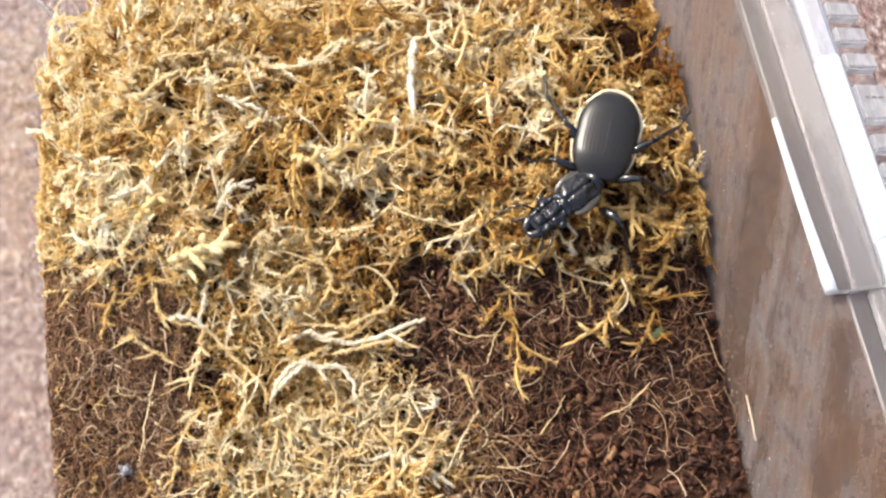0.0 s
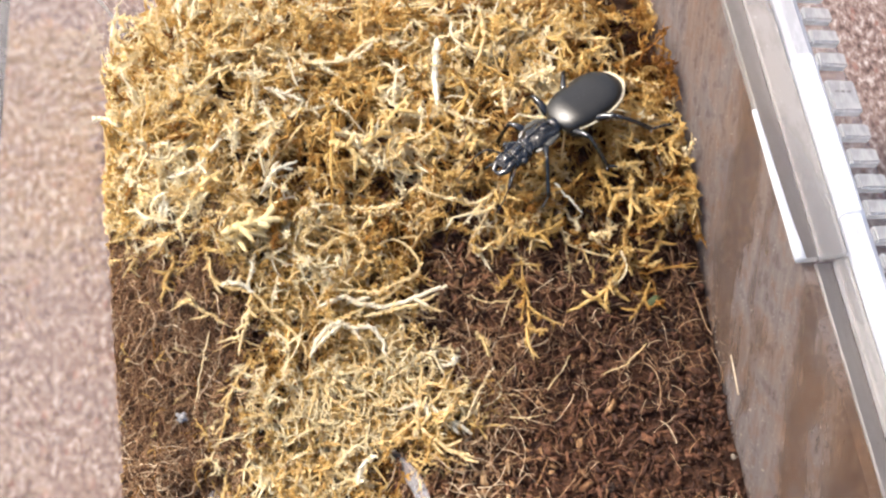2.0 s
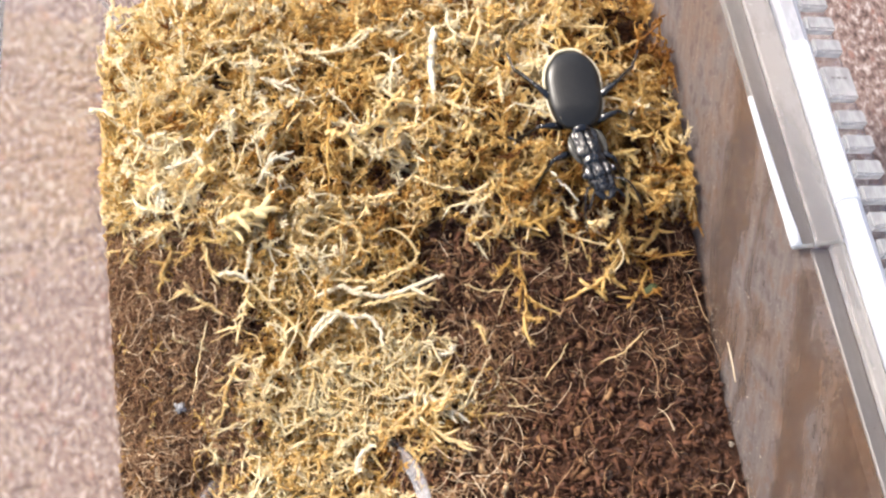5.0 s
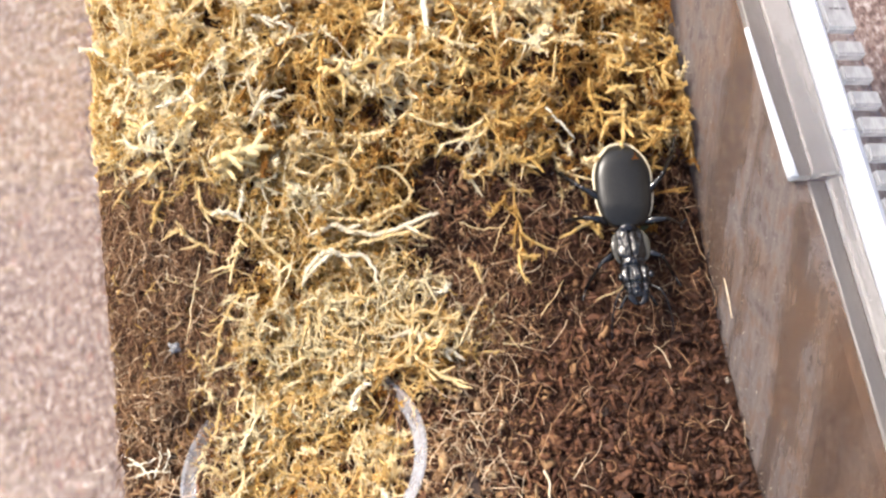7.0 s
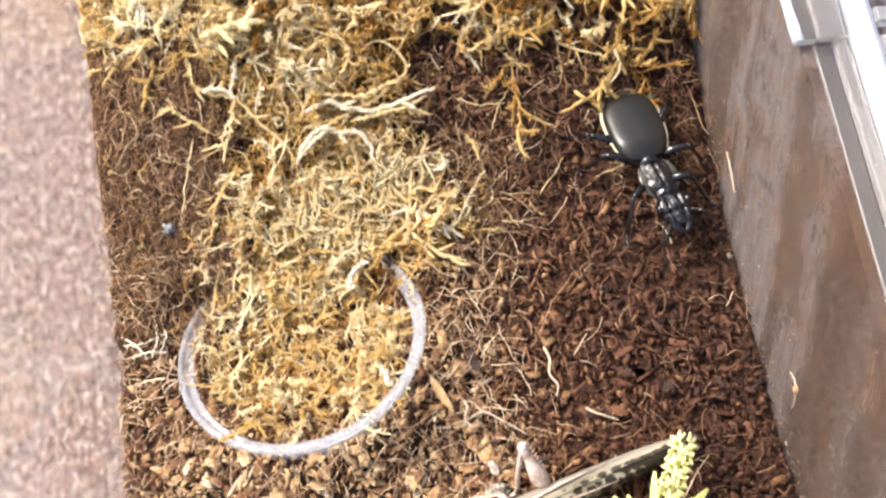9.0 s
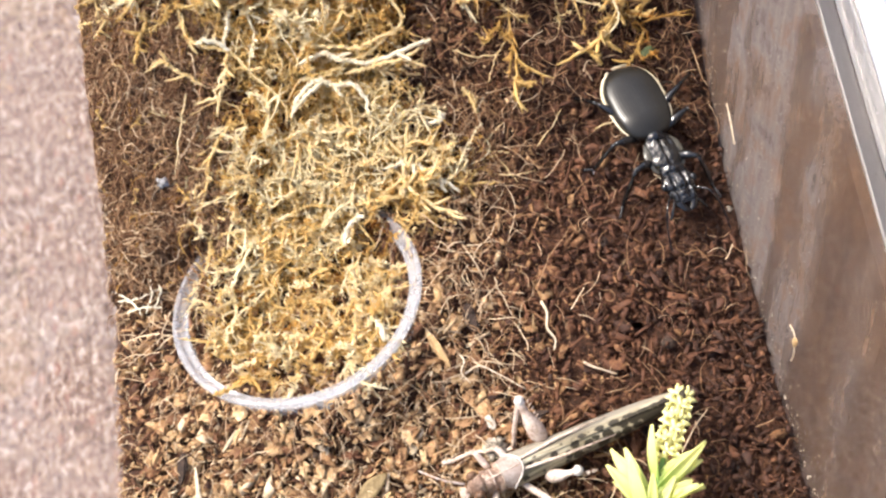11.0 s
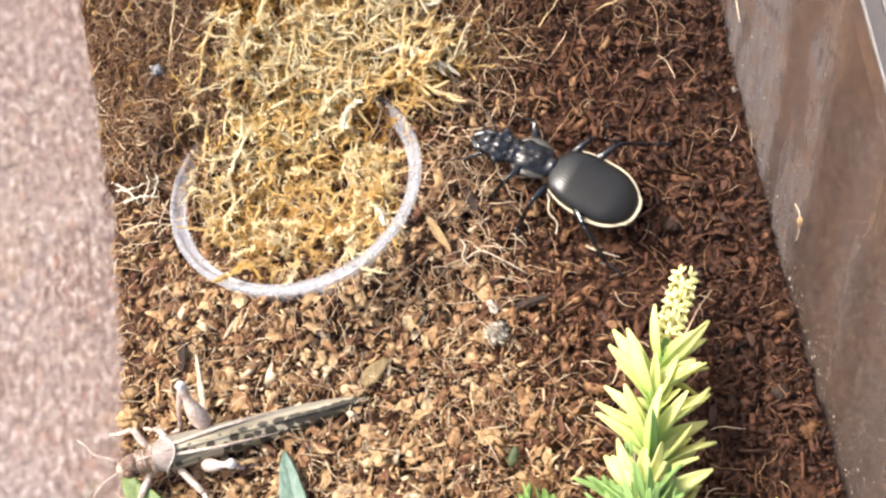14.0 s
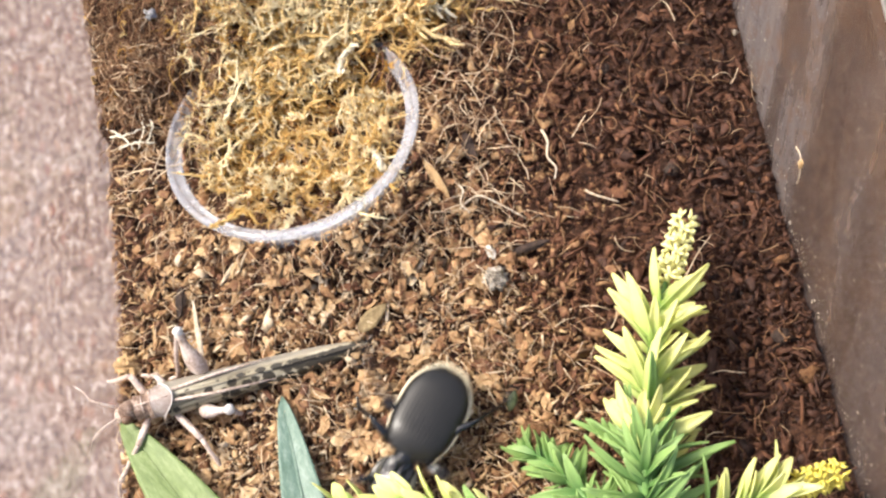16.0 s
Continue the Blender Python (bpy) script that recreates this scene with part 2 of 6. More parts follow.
M_PALE = grained("white_husk", [(0.3, (0.22, 0.17, 0.12)), (0.5, (0.55, 0.50, 0.42)), (0.7, (0.82, 0.80, 0.74))], 420, 0.7, 0.0005, 0.8)
M_HUSK = grained("grey_husk", [(0.36, (0.06, 0.045, 0.03)), (0.5, (0.28, 0.235, 0.18)), (0.64, (0.66, 0.60, 0.50))], 700, 0.7, 0.0006, 0.8)
M_PELLET = grained("grey_pellet", [(0.34, (0.09, 0.088, 0.09)), (0.5, (0.27, 0.265, 0.27)), (0.66, (0.55, 0.54, 0.55))], 900, 0.45, 0.0003)
M_ORANGE = grained("orange_bark", [(0.3, (0.08, 0.034, 0.014)), (0.55, (0.21, 0.100, 0.040)), (0.75, (0.36, 0.20, 0.085))], 620, 0.75, 0.0006, 0.9)
M_DRYLEAF = grained("dry_leaf", [(0.3, (0.12, 0.075, 0.03)), (0.55, (0.26, 0.185, 0.085)), (0.75, (0.42, 0.33, 0.17))], 300, 0.65, 0.0002)
M_GREENBIT = grained("green_bit", [(0.3, (0.035, 0.048, 0.018)), (0.6, (0.085, 0.105, 0.045))], 300, 0.6)

M_ELYTRA = grained("beetle_elytra", [(0.3, (0.010, 0.0095, 0.008)), (0.55, (0.016, 0.015, 0.013)), (0.75, (0.024, 0.022, 0.019))], 180, 0.30, 0.00003, 0.3, 8, 0.45)
M_MARGIN = grained("beetle_margin", [(0.3, (0.5, 0.42, 0.27)), (0.55, (0.68, 0.6, 0.42)), (0.75, (0.78, 0.72, 0.56))], 250, 0.45, 0.00005, 0.3)
M_BLACK = grained("beetle_shell", [(0.3, (0.004, 0.004, 0.005)), (0.55, (0.008, 0.008, 0.009)), (0.75, (0.014, 0.013, 0.012))], 300, 0.10, 0.0005, 0.18, 2, 0.6)
M_BLACK.node_tree.nodes["Principled BSDF"].inputs["Coat Weight"].default_value = 0.25
M_BLACK.node_tree.nodes["Principled BSDF"].inputs["Coat Roughness"].default_value = 0.1
M_THORAX = grained("beetle_thorax", [(0.3, (0.006, 0.0055, 0.005)), (0.55, (0.012, 0.011, 0.010)), (0.75, (0.022, 0.02, 0.017))], 300, 0.13, 0.0005, 0.28, 2.5, 0.6)
M_FLANGE = grained("thorax_flange", [(0.3, (0.03, 0.027, 0.02)), (0.55, (0.07, 0.065, 0.052)), (0.75, (0.14, 0.13, 0.11))], 300, 0.2, 0.0003, 0.4, 3, 0.5)
M_SPUR = grained("pale_spur", [(0.3, (0.35, 0.36, 0.40)), (0.7, (0.6, 0.62, 0.66))], 500, 0.35)

M_LBODY = grained("locust_body", [(0.34, (0.085, 0.048, 0.032)), (0.50, (0.25, 0.160, 0.115)), (0.66, (0.55, 0.43, 0.35))], 420, 0.55, 0.0001, 0.4)
M_LLEG = grained("locust_leg", [(0.32, (0.26, 0.17, 0.125)), (0.5, (0.58, 0.45, 0.37)), (0.68, (0.78, 0.70, 0.63))], 330, 0.5, 0.0001, 0.4)
M_LSHIELD = grained("locust_shield", [(0.28, (0.20, 0.145, 0.12)), (0.5, (0.34, 0.27, 0.235)), (0.72, (0.48, 0.41, 0.37))], 300, 0.45, 0.0001, 0.4)
M_LKNEE = grained("locust_knee", [(0.3, (0.42, 0.36, 0.31)), (0.5, (0.70, 0.65, 0.60)), (0.72, (0.84, 0.82, 0.79))], 420, 0.5, 0.0001, 0.4)
M_LEYE = grained("locust_eye", [(0.3, (0.08, 0.04, 0.025)), (0.7, (0.22, 0.13, 0.08))], 600, 0.25)


def wing_material():
    m, nt, b = nodes_of("locust_wing")
    v = coords(nt)
    veins = noise_of(nt, 420, 3, 0.6, coords(nt, (2.2, 0.10, 2.2)))
    base = ramp(nt, veins, [(0.34, (0.15, 0.12, 0.07)), (0.5, (0.31, 0.265, 0.175)), (0.66, (0.46, 0.41, 0.30))])
    sep = nt.nodes.new("ShaderNodeSeparateXYZ")
    nt.links.new(v, sep.inputs[0])
    # the back between the wings is plain grey
    base = mixed(nt, grey(nt, sep.outputs["X"], 0.0008, 0.0022, 0, 0.8), base, (0.26, 0.235, 0.195))
    cell = nt.nodes.new("ShaderNodeTexVoronoi")
    cell.inputs["Scale"].default_value = 500
    cell.inputs["Randomness"].default_value = 0.75
    nt.links.new(coords(nt, (0.95, 0.72, 0.35)), cell.inputs["Vector"])
    wob = noise_of(nt, 1500, 2, 0.6)
    def add(x, y, op="ADD"):
        k = nt.nodes.new("ShaderNodeMath")
        k.operation = op
        for s, q in zip(k.inputs, (x, y)):
            if isinstance(q, float):
                s.default_value = q
            else:
                nt.links.new(q, s)
        return k.outputs[0]
    size = add(grey(nt, sep.outputs["Y"], -0.034, 0.006, 0.74, 0.36), grey(nt, sep.outputs["X"], 0.0004, 0.0018, 0, -0.8))
    size = add(size, grey(nt, wob, 0.3, 0.7, -0.10, 0.10))
    d = add(size, cell.outputs["Distance"], "SUBTRACT")
    col = mixed(nt, grey(nt, d, -0.02, 0.05, 0, 0.95), base, (0.022, 0.016, 0.008))
    nt.links.new(col, b.inputs["Base Color"])
    b.inputs["Roughness"].default_value = 0.5
    bump(nt, b, veins, 0.4, 0.0002)
    return m


M_WING = wing_material()


def leaf_material(name, tip, root, length):
    """Moulded plastic leaf: one colour at the root that fades to another at the tip, as it was dyed."""
    m, nt, b = nodes_of(name)
    at = nt.nodes.new("ShaderNodeAttribute")
    at.attribute_name = "tone"
    n = noise_of(nt, 300, 3, 0.6)
    col = ramp(nt, at.outputs["Fac"], [(0.05, root), (0.36, tuple(0.5 * (a + c) for a, c in zip(root, tip))), (0.68, tip)])
    col = mixed(nt, grey(nt, n, 0.35, 0.7, 0, 0.25), col, tuple(0.5 * c for c in tip))
    nt.links.new(col, b.inputs["Base Color"])
    b.inputs["Roughness"].default_value = 0.42
    tr = nt.nodes.new("ShaderNodeBsdfTranslucent")
    nt.links.new(col, tr.inputs["Color"])
    mx = nt.nodes.new("ShaderNodeMixShader")
    mx.inputs[0].default_value = 0.35
    nt.links.new(b.outputs[0], mx.inputs[1])
    nt.links.new(tr.outputs[0], mx.inputs[2])
    nt.links.new(mx.outputs[0], nt.nodes["Material Output"].inputs["Surface"])
    return m


M_YLEAF = leaf_material("yellow_green_leaf", (0.95, 0.94, 0.38), (0.40, 0.60, 0.14), 1)
M_GLEAF = leaf_material("green_leaf", (0.36, 0.54, 0.17), (0.09, 0.25, 0.06), 1)
M_BUD = grained("yellow_bud", [(0.3, (0.80, 0.74, 0.22)), (0.6, (0.90, 0.87, 0.44))], 300, 0.45)
M_DEEP_BUD = grained("deep_yellow_bud", [(0.3, (0.62, 0.50, 0.05)), (0.6, (0.82, 0.72, 0.16))], 300, 0.45)
M_STEM = grained("green_stem", [(0.3, (0.07, 0.16, 0.04)), (0.6, (0.16, 0.30, 0.08))], 300, 0.5)
M_LANCE = grained("lance_leaf", [(0.3, (0.080, 0.125, 0.030)), (0.5, (0.165, 0.225, 0.068)), (0.7, (0.29, 0.35, 0.15))], 160, 0.45, 0.0002, 0.5, 6, stretch=(5, 0.5, 5))
M_LANCE_BLUE = grained("bluish_leaf", [(0.3, (0.055, 0.11, 0.075)), (0.5, (0.13, 0.205, 0.155)), (0.7, (0.27, 0.34, 0.29))], 160, 0.42, 0.0002, 0.5, 6, stretch=(5, 0.5, 5))


# ---- mesh helpers ----
def surf(x, y):
    """Height of the bedding: a heap at the back, a slight rise at the front, and the tilted fill of the dish."""
    x, y = np.asarray(x), np.asarray(y)
    k = np.clip((y - 0.085) / 0.09, 0, 1)
    k = k * k * (3 - 2 * k)
    side = 1 - 0.45 * np.clip((-0.045 - x) / 0.035, 0, 1) - 0.40 * np.clip((x - 0.055) / 0.035, 0, 1)
    z = 0.040 + 0.026 * k * side - 0.016 * np.clip((y - 0.205) / 0.045, 0, 1) ** 1.5 - 0.003 * np.clip((-0.066 - x) / 0.014, 0, 1) + 0.11 * np.clip(0.03 - y, 0, 0.08)
    z = z - 0.005 * np.clip((-0.040 - x) / 0.022, 0, 1) * np.clip((0.13 - y) / 0.03, 0, 1)
    d = np.hypot(x + 0.0299, y - 0.0665)
    rim = 0.043 + 0.144 * (x + 0.0299) - 0.345 * (y - 0.0665)
    z = z + np.maximum(rim - 0.0065 - z, 0) * np.exp(-(np.maximum(d - 0.031, 0) / 0.009) ** 2)
    z = z - np.maximum(z - rim + 0.0040, 0) * np.exp(-(np.maximum(d - 0.034, 0) / 0.006) ** 2) * np.clip((-0.047 - x) / 0.005, 0, 1) * np.clip((0.090 - y) / 0.006, 0, 1)
    q = np.clip((0.0280 - d) / 0.003, 0, 1)
    return z * (1 - q) + np.maximum(rim - 0.0065, 0.0365) * q


def left_side(y):
    """The clear wall at the bed's level stands a little askew."""
    return -0.0823 + 0.022 * (np.asarray(y) - 0.03)


def into_box(v):
    """Spreads bedding laid out between X0 and X1 to the walls."""
    v = np.array(v, float)
    lo = left_side(v[:, 1])
    v[:, 0] = lo + (v[:, 0] - X0) / (X1 - X0) * (X1 - lo)
    return v


def mesh_from(name, verts, faces, tone=None, smooth=False):
    """A mesh from an array of places and an array of equal-sized faces."""
    me = bpy.data.meshes.new(name)
    verts, faces = np.asarray(verts, np.float32), np.asarray(faces, np.int32)
    k = faces.shape[1]
    me.vertices.add(len(verts))
    me.vertices.foreach_set("co", verts.ravel())
    me.loops.add(faces.size)
    me.loops.foreach_set("vertex_index", faces.ravel())
    me.polygons.add(len(faces))
    me.polygons.foreach_set("loop_start", np.arange(0, faces.size, k, dtype=np.int32))
    me.polygons.foreach_set("loop_total", np.full(len(faces), k, np.int32))
    if smooth:
        me.polygons.foreach_set("use_smooth", np.ones(len(faces), bool))
    if tone is not None:
        a = me.attributes.new("tone", "FLOAT", "POINT")
        a.data.foreach_set("value", np.asarray(tone, np.float32).ravel())
    me.update(calc_edges=True)
    me.validate()
    return me


def thing(name, label, category, m=None, group="", kind=""):
    ob = new(name)
    ob.empty_display_size = 0.005
    if m is not None:
        ob.matrix_basis = m
    return tagged(ob, label, category, group, kind)


def part(name, data, material, parent, label="", m=None):
    if isinstance(data, bmesh.types.BMesh):
        me = bpy.data.meshes.new(name)
        data.to_mesh(me)
        data.free()
        data = me
    ob = new(name, data)
    if material and not data.materials:
        data.materials.append(material)
    ob.parent = parent
    if m is not None:
        ob.matrix_basis = m
    return tagged(ob, label)


def tube(path, radii, sides=8, smooth=True, flat=1.0):
    """A closed tapering tube along the places of path."""
    p = np.asarray(path, float)
    r = np.broadcast_to(np.asarray(radii, float), (len(p),))
    t = np.gradient(p, axis=0)
    t /= np.linalg.norm(t, axis=1)[:, None]
    ref = np.array([0.0, 0.0, 1.0]) if abs(t[:, 2]).mean() < 0.85 else np.array([1.0, 0.0, 0.0])
    s = np.cross(t, ref)
    s /= np.linalg.norm(s, axis=1)[:, None]
    u = np.cross(s, t)
    a = np.arange(sides) / sides * 2 * math.pi
    v = p[:, None] + r[:, None, None] * (np.cos(a)[None, :, None] * s[:, None] + flat * np.sin(a)[None, :, None] * u[:, None])
    n = len(p)
    bm = bmesh.new()
    rings = [[bm.verts.new(c) for c in ring] for ring in v]
    for i in range(n - 1):
        for j in range(sides):
            f = bm.faces.new((rings[i][j], rings[i][(j + 1) % sides], rings[i + 1][(j + 1) % sides], rings[i + 1][j]))
            f.smooth = smooth
    bm.faces.new(rings[0][::-1])
    bm.faces.new(rings[-1])
    return bm


def bend(points, n=14):
    """A smooth path of n places through a few control places."""
    p = np.asarray(points, float)
    if len(p) == 2:
        return p[0] + np.linspace(0, 1, n)[:, None] * (p[1] - p[0])
    q = np.vstack([2 * p[0] - p[1], p, 2 * p[-1] - p[-2]])
    out = []
    for s in np.linspace(0, len(p) - 1 - 1e-6, n):
        i, f = int(s), s - int(s)
        a, b, c, d = q[i], q[i + 1], q[i + 2], q[i + 3]
        out.append(0.5 * (2 * b + (c - a) * f + (2 * a - 5 * b + 4 * c - d) * f * f + (3 * b - a - 3 * c + d) * f ** 3))
    return np.array(out)


def rounded_box(size, centre=(0, 0, 0), bevel=0.0008, seg=2):
    bm = bmesh.new()
    bmesh.ops.create_cube(bm, size=1.0)
    bmesh.ops.scale(bm, vec=size, verts=bm.verts)
    bmesh.ops.bevel(bm, geom=bm.edges[:], offset=bevel, segments=seg, affect="EDGES")
    bmesh.ops.translate(bm, vec=centre, verts=bm.verts)
    return bm


def lump(size, seed, rough=0.25, sub=3, scale=1.6):
    """An uneven rounded piece."""
    bm = bmesh.new()
    bmesh.ops.create_icosphere(bm, subdivisions=sub, radius=1.0)
    for v in bm.verts:
        k = 1 + rough * noise.fractal(v.co * scale + Vector((seed * 7.3, seed * 1.7, 0)), 1.0, 2.0, 4)
        v.co = Vector((v.co.x * size[0] * k, v.co.y * size[1] * k, v.co.z * size[2] * k))
    for f in bm.faces:
        f.smooth = True
    return bm


def prism(profile, y0, y1):
    """A profile in x and z, drawn out along y."""
    bm = bmesh.new()
    a = [bm.verts.new((x, y0, z)) for x, z in profile]
    b = [bm.verts.new((x, y1, z)) for x, z in profile]
    n = len(profile)
    bm.faces.new(a)
    bm.faces.new(b[::-1])
    for i in range(n):
        bm.faces.new((a[i], b[i], b[(i + 1) % n], a[(i + 1) % n]))
    bmesh.ops.recalc_face_normals(bm, faces=bm.faces[:])
    return bm


# ---- ground and box ----
X0, X1, Y0, Y1 = -0.0808, 0.0895, -0.105, 0.241     # inside of the box
TOP, DRAFT = 0.104, {-1: 0.24, 1: 0.11}


def build_ground():
    bm = bmesh.new()
    bmesh.ops.create_grid(bm, x_segments=8, y_segments=8, size=600.0)
    me = bpy.data.meshes.new("ground")
    bm.to_mesh(me)
    bm.free()
    me.materials.append(M_GROUND)
    tagged(new("ground", me), "reddish speckled stone surface under the plastic box", "ground", kind="structure")


def build_box():
    box = thing("plastic_box", "clear acrylic rearing box with smeared sides and a slotted rim", "terrarium", pose(0, 0, 0))
    w = 0.0026
    ps = []
    ps.append(part("base", rounded_box((X1 - X0 - 0.004, Y1 - Y0, 0.0025), ((X0 + X1) / 2, (Y0 + Y1) / 2, 0.00145)), M_WALL, box))
    # the sides flare out with height; x is X0 and X1 at the bedding's level
    lo, hi = 0.003, TOP
    xa = lambda x, z, s: x + s * DRAFT[s] * (z - 0.042)
    fy = lambda x, y: float(left_side(y)) if x < 0 else x
    for x, s, mat, label in ((X0, -1, M_WALL, "clear side wall"), (X1, 1, M_SMEAR, "side wall with dried grey smears")):
        bm = bmesh.new()
        ends = []
        for y in (Y0, Y1):
            e = fy(x, y)
            ends.append([bm.verts.new((xa(e, z, s) + s * o, y, z)) for o, z in ((0, lo), (w, lo), (w, hi), (0, hi))])
        bm.faces.new(ends[0]), bm.faces.new(ends[1][::-1])
        for i in range(4):
            bm.faces.new((ends[0][i], ends[1][i], ends[1][(i + 1) % 4], ends[0][(i + 1) % 4]))
        bmesh.ops.recalc_face_normals(bm, faces=bm.faces[:])
        ps.append(part("side_wall", bm, mat, box, label))
        e = fy(x, Y1)
        ps.append(part("corner_edge", tube([(xa(e, lo, s), Y1 - 0.0006, lo), (xa(e, hi, s), Y1 - 0.0006, hi)], 0.0007, 8), M_EDGE, box))
    for y in (Y0 - w / 2 - 0.0002, Y1 + w / 2 + 0.0002):
        bm = bmesh.new()
        x0 = fy(X0, y)
        c = [(xa(x0, lo, -1), lo), (xa(X1, lo, 1), lo), (xa(X1, hi, 1), hi), (xa(x0, hi, -1), hi)]
        f = [bm.verts.new((x, y - w / 2, z)) for x, z in c]
        k = [bm.verts.new((x, y + w / 2, z)) for x, z in c]
        bm.faces.new(f), bm.faces.new(k[::-1])
        for i in range(4):
            bm.faces.new((f[i], k[i], k[(i + 1) % 4], f[(i + 1) % 4]))
        bmesh.ops.recalc_face_normals(bm, faces=bm.faces[:])
        ps.append(part("end_wall", bm, M_WALL, box))
    # moulded rim along one side wall: a lip, a raised bead and a slotted outer band
    a = xa(X1, TOP, 1)
    STEP = 0.1005

    def strip(x0, z0, x1, z1, y0, y1, thick=0.0022):
        return prism([(a + x0, TOP + z0), (a + x0 + 0.0004, TOP + z0 + 0.0003), (a + x1 - 0.0004, TOP + z1 + 0.0003), (a + x1, TOP + z1), (a + x1, TOP + z1 - thick), (a + x0, TOP + z0 - thick)], y0, y1)

    ps.append(part("rim_groove", strip(0.0030, -0.0004, 0.0074, -0.0012, Y0, STEP), M_LIP, box, "dull grey groove of the rim"))
    ps.append(part("rim_lip", strip(0.0076, 0.0010, 0.0108, 0.0016, Y0, STEP), M_BAND, box, "pale beige lip of the rim"))
    ps.append(part("rim_groove", strip(-0.0016, 0.0026, 0.0034, 0.0022, STEP + 0.0003, Y1), M_LIP, box, "dull brownish groove of the rim"))
    ps.append(part("rim_lip", strip(0.0036, 0.0026, 0.0102, 0.0032, STEP + 0.0003, Y1), M_BAND, box, "raised hazy lip of the rim"))
    ps.append(part("rim_line", tube(bend([(a - 0.0012, STEP, TOP + 0.0026), (a - 0.0018, 0.121, TOP + 0.0028), (a - 0.0020, 0.143, TOP + 0.0028)], 12), np.concatenate([[0.0014, 0.0014], np.linspace(0.0012, 0.0007, 10)]), 10), M_RIM_WHITE, box, "bright white edge line of the lip"))
    bead = lambda y0, y1, up: prism([(a + 0.0112, TOP - 0.002), (a + 0.0112, TOP + 0.0026 + up), (a + 0.0124, TOP + 0.0042 + up), (a + 0.0158, TOP + 0.0042 + up), (a + 0.0176, TOP + 0.0022), (a + 0.0180, TOP - 0.002)], y0, y1)
    ps.append(part("rim_bead", bead(Y0, 0.1105, 0.0), M_BEAD, box, "bluish bead of the rim, whitened as a highlight"))
    # Whiter, slightly raised stretch: highlight put into the bead's colour and shape.
    ps.append(part("rim_bead", bead(0.1108, 0.1570, 0.0008), M_RIM_WHITE, box, "bright white part of the bead, a painted highlight"))
    ps.append(part("rim_bead", bead(0.1573, Y1, 0.0), M_BEAD, box, "bluish bead of the rim, whitened as a highlight"))
    band = [(a + 0.0182, TOP - 0.0030), (a + 0.0182, TOP - 0.0012), (a + 0.0268, TOP - 0.0032), (a + 0.0268, TOP - 0.0050)]
    ps.append(part("rim_band", prism(band, Y0, Y1), M_WALL, box))
    bm = rounded_box((0.0084, 0.0044, 0.0030), (0, 0, 0), 0.0006, 2)
    me = bpy.data.meshes.new("rim_rib")
    bm.to_mesh(me)
    bm.free()
    y = Y0 + 0.0035
    while y < Y1 - 0.004:
        if not 0.1395 < y < 0.1535:
            ps.append(part("rim_rib", me, M_RIM, box, m=pose(a + 0.0225, y, TOP - 0.0005, 0, 13, 0)))
        y += 0.0074
    plate = part("rim_plate", rounded_box((0.0084, 0.0098, 0.0030), (0, 0, 0), 0.0006, 2), M_RIM, box, "blank plate with a worn printed mark", m=pose(a + 0.0225, 0.1460, TOP - 0.0005, 0, 13, 0))
    ps.append(plate)
    for i in range(3):
        part("mark", rounded_box((0.0012, 0.0005, 0.0002), (-0.002 + 0.0017 * i, 0.001, 0.0017), 0.00005, 1), M_INK, plate)
    # dried specks along the foot of the smeared wall, fewer higher up; their pale colour paints its sparkle
    g = np.random.default_rng(21)
    n = 420
    oct_v = np.array([(1, 0, 0), (-1, 0, 0), (0, 1, 0), (0, -1, 0), (0, 0, 1), (0, 0, -1)], float)
    oct_f = np.array([(0, 2, 4), (2, 1, 4), (1, 3, 4), (3, 0, 4), (2, 0, 5), (1, 2, 5), (3, 1, 5), (0, 3, 5)])
    y = g.uniform(-0.06, 0.16, n)
    z = surf(np.full(n, X1 - 0.001), y) + np.where(g.random(n) < 0.75, g.exponential(0.0016, n), g.uniform(0.0, 0.030, n))
    c = np.c_[xa(X1, z, 1) - 0.0001, y, z]
    size = np.exp(g.uniform(math.log(0.00012), math.log(0.00042), n))
    v = c[:, None] + oct_v[None] * g.uniform(0.6, 1.3, (n, 6, 1)) * size[:, None, None] * np.array([0.5, 1, 1])
    f = (np.arange(n)[:, None, None] * 6 + oct_f[None]).reshape(-1, 3)
    tagged(part("sparkle_specks", mesh_from("sparkle_specks", v.reshape(-1, 3), f), M_HUSK, box), "dried specks stuck to the wall, pale to paint its sparkle", "", "", "stuff")
    for o in ps:
        o.visible_shadow = o.name.startswith(("rim", "base")) or M_SMEAR.name in o.data.materials
    return box


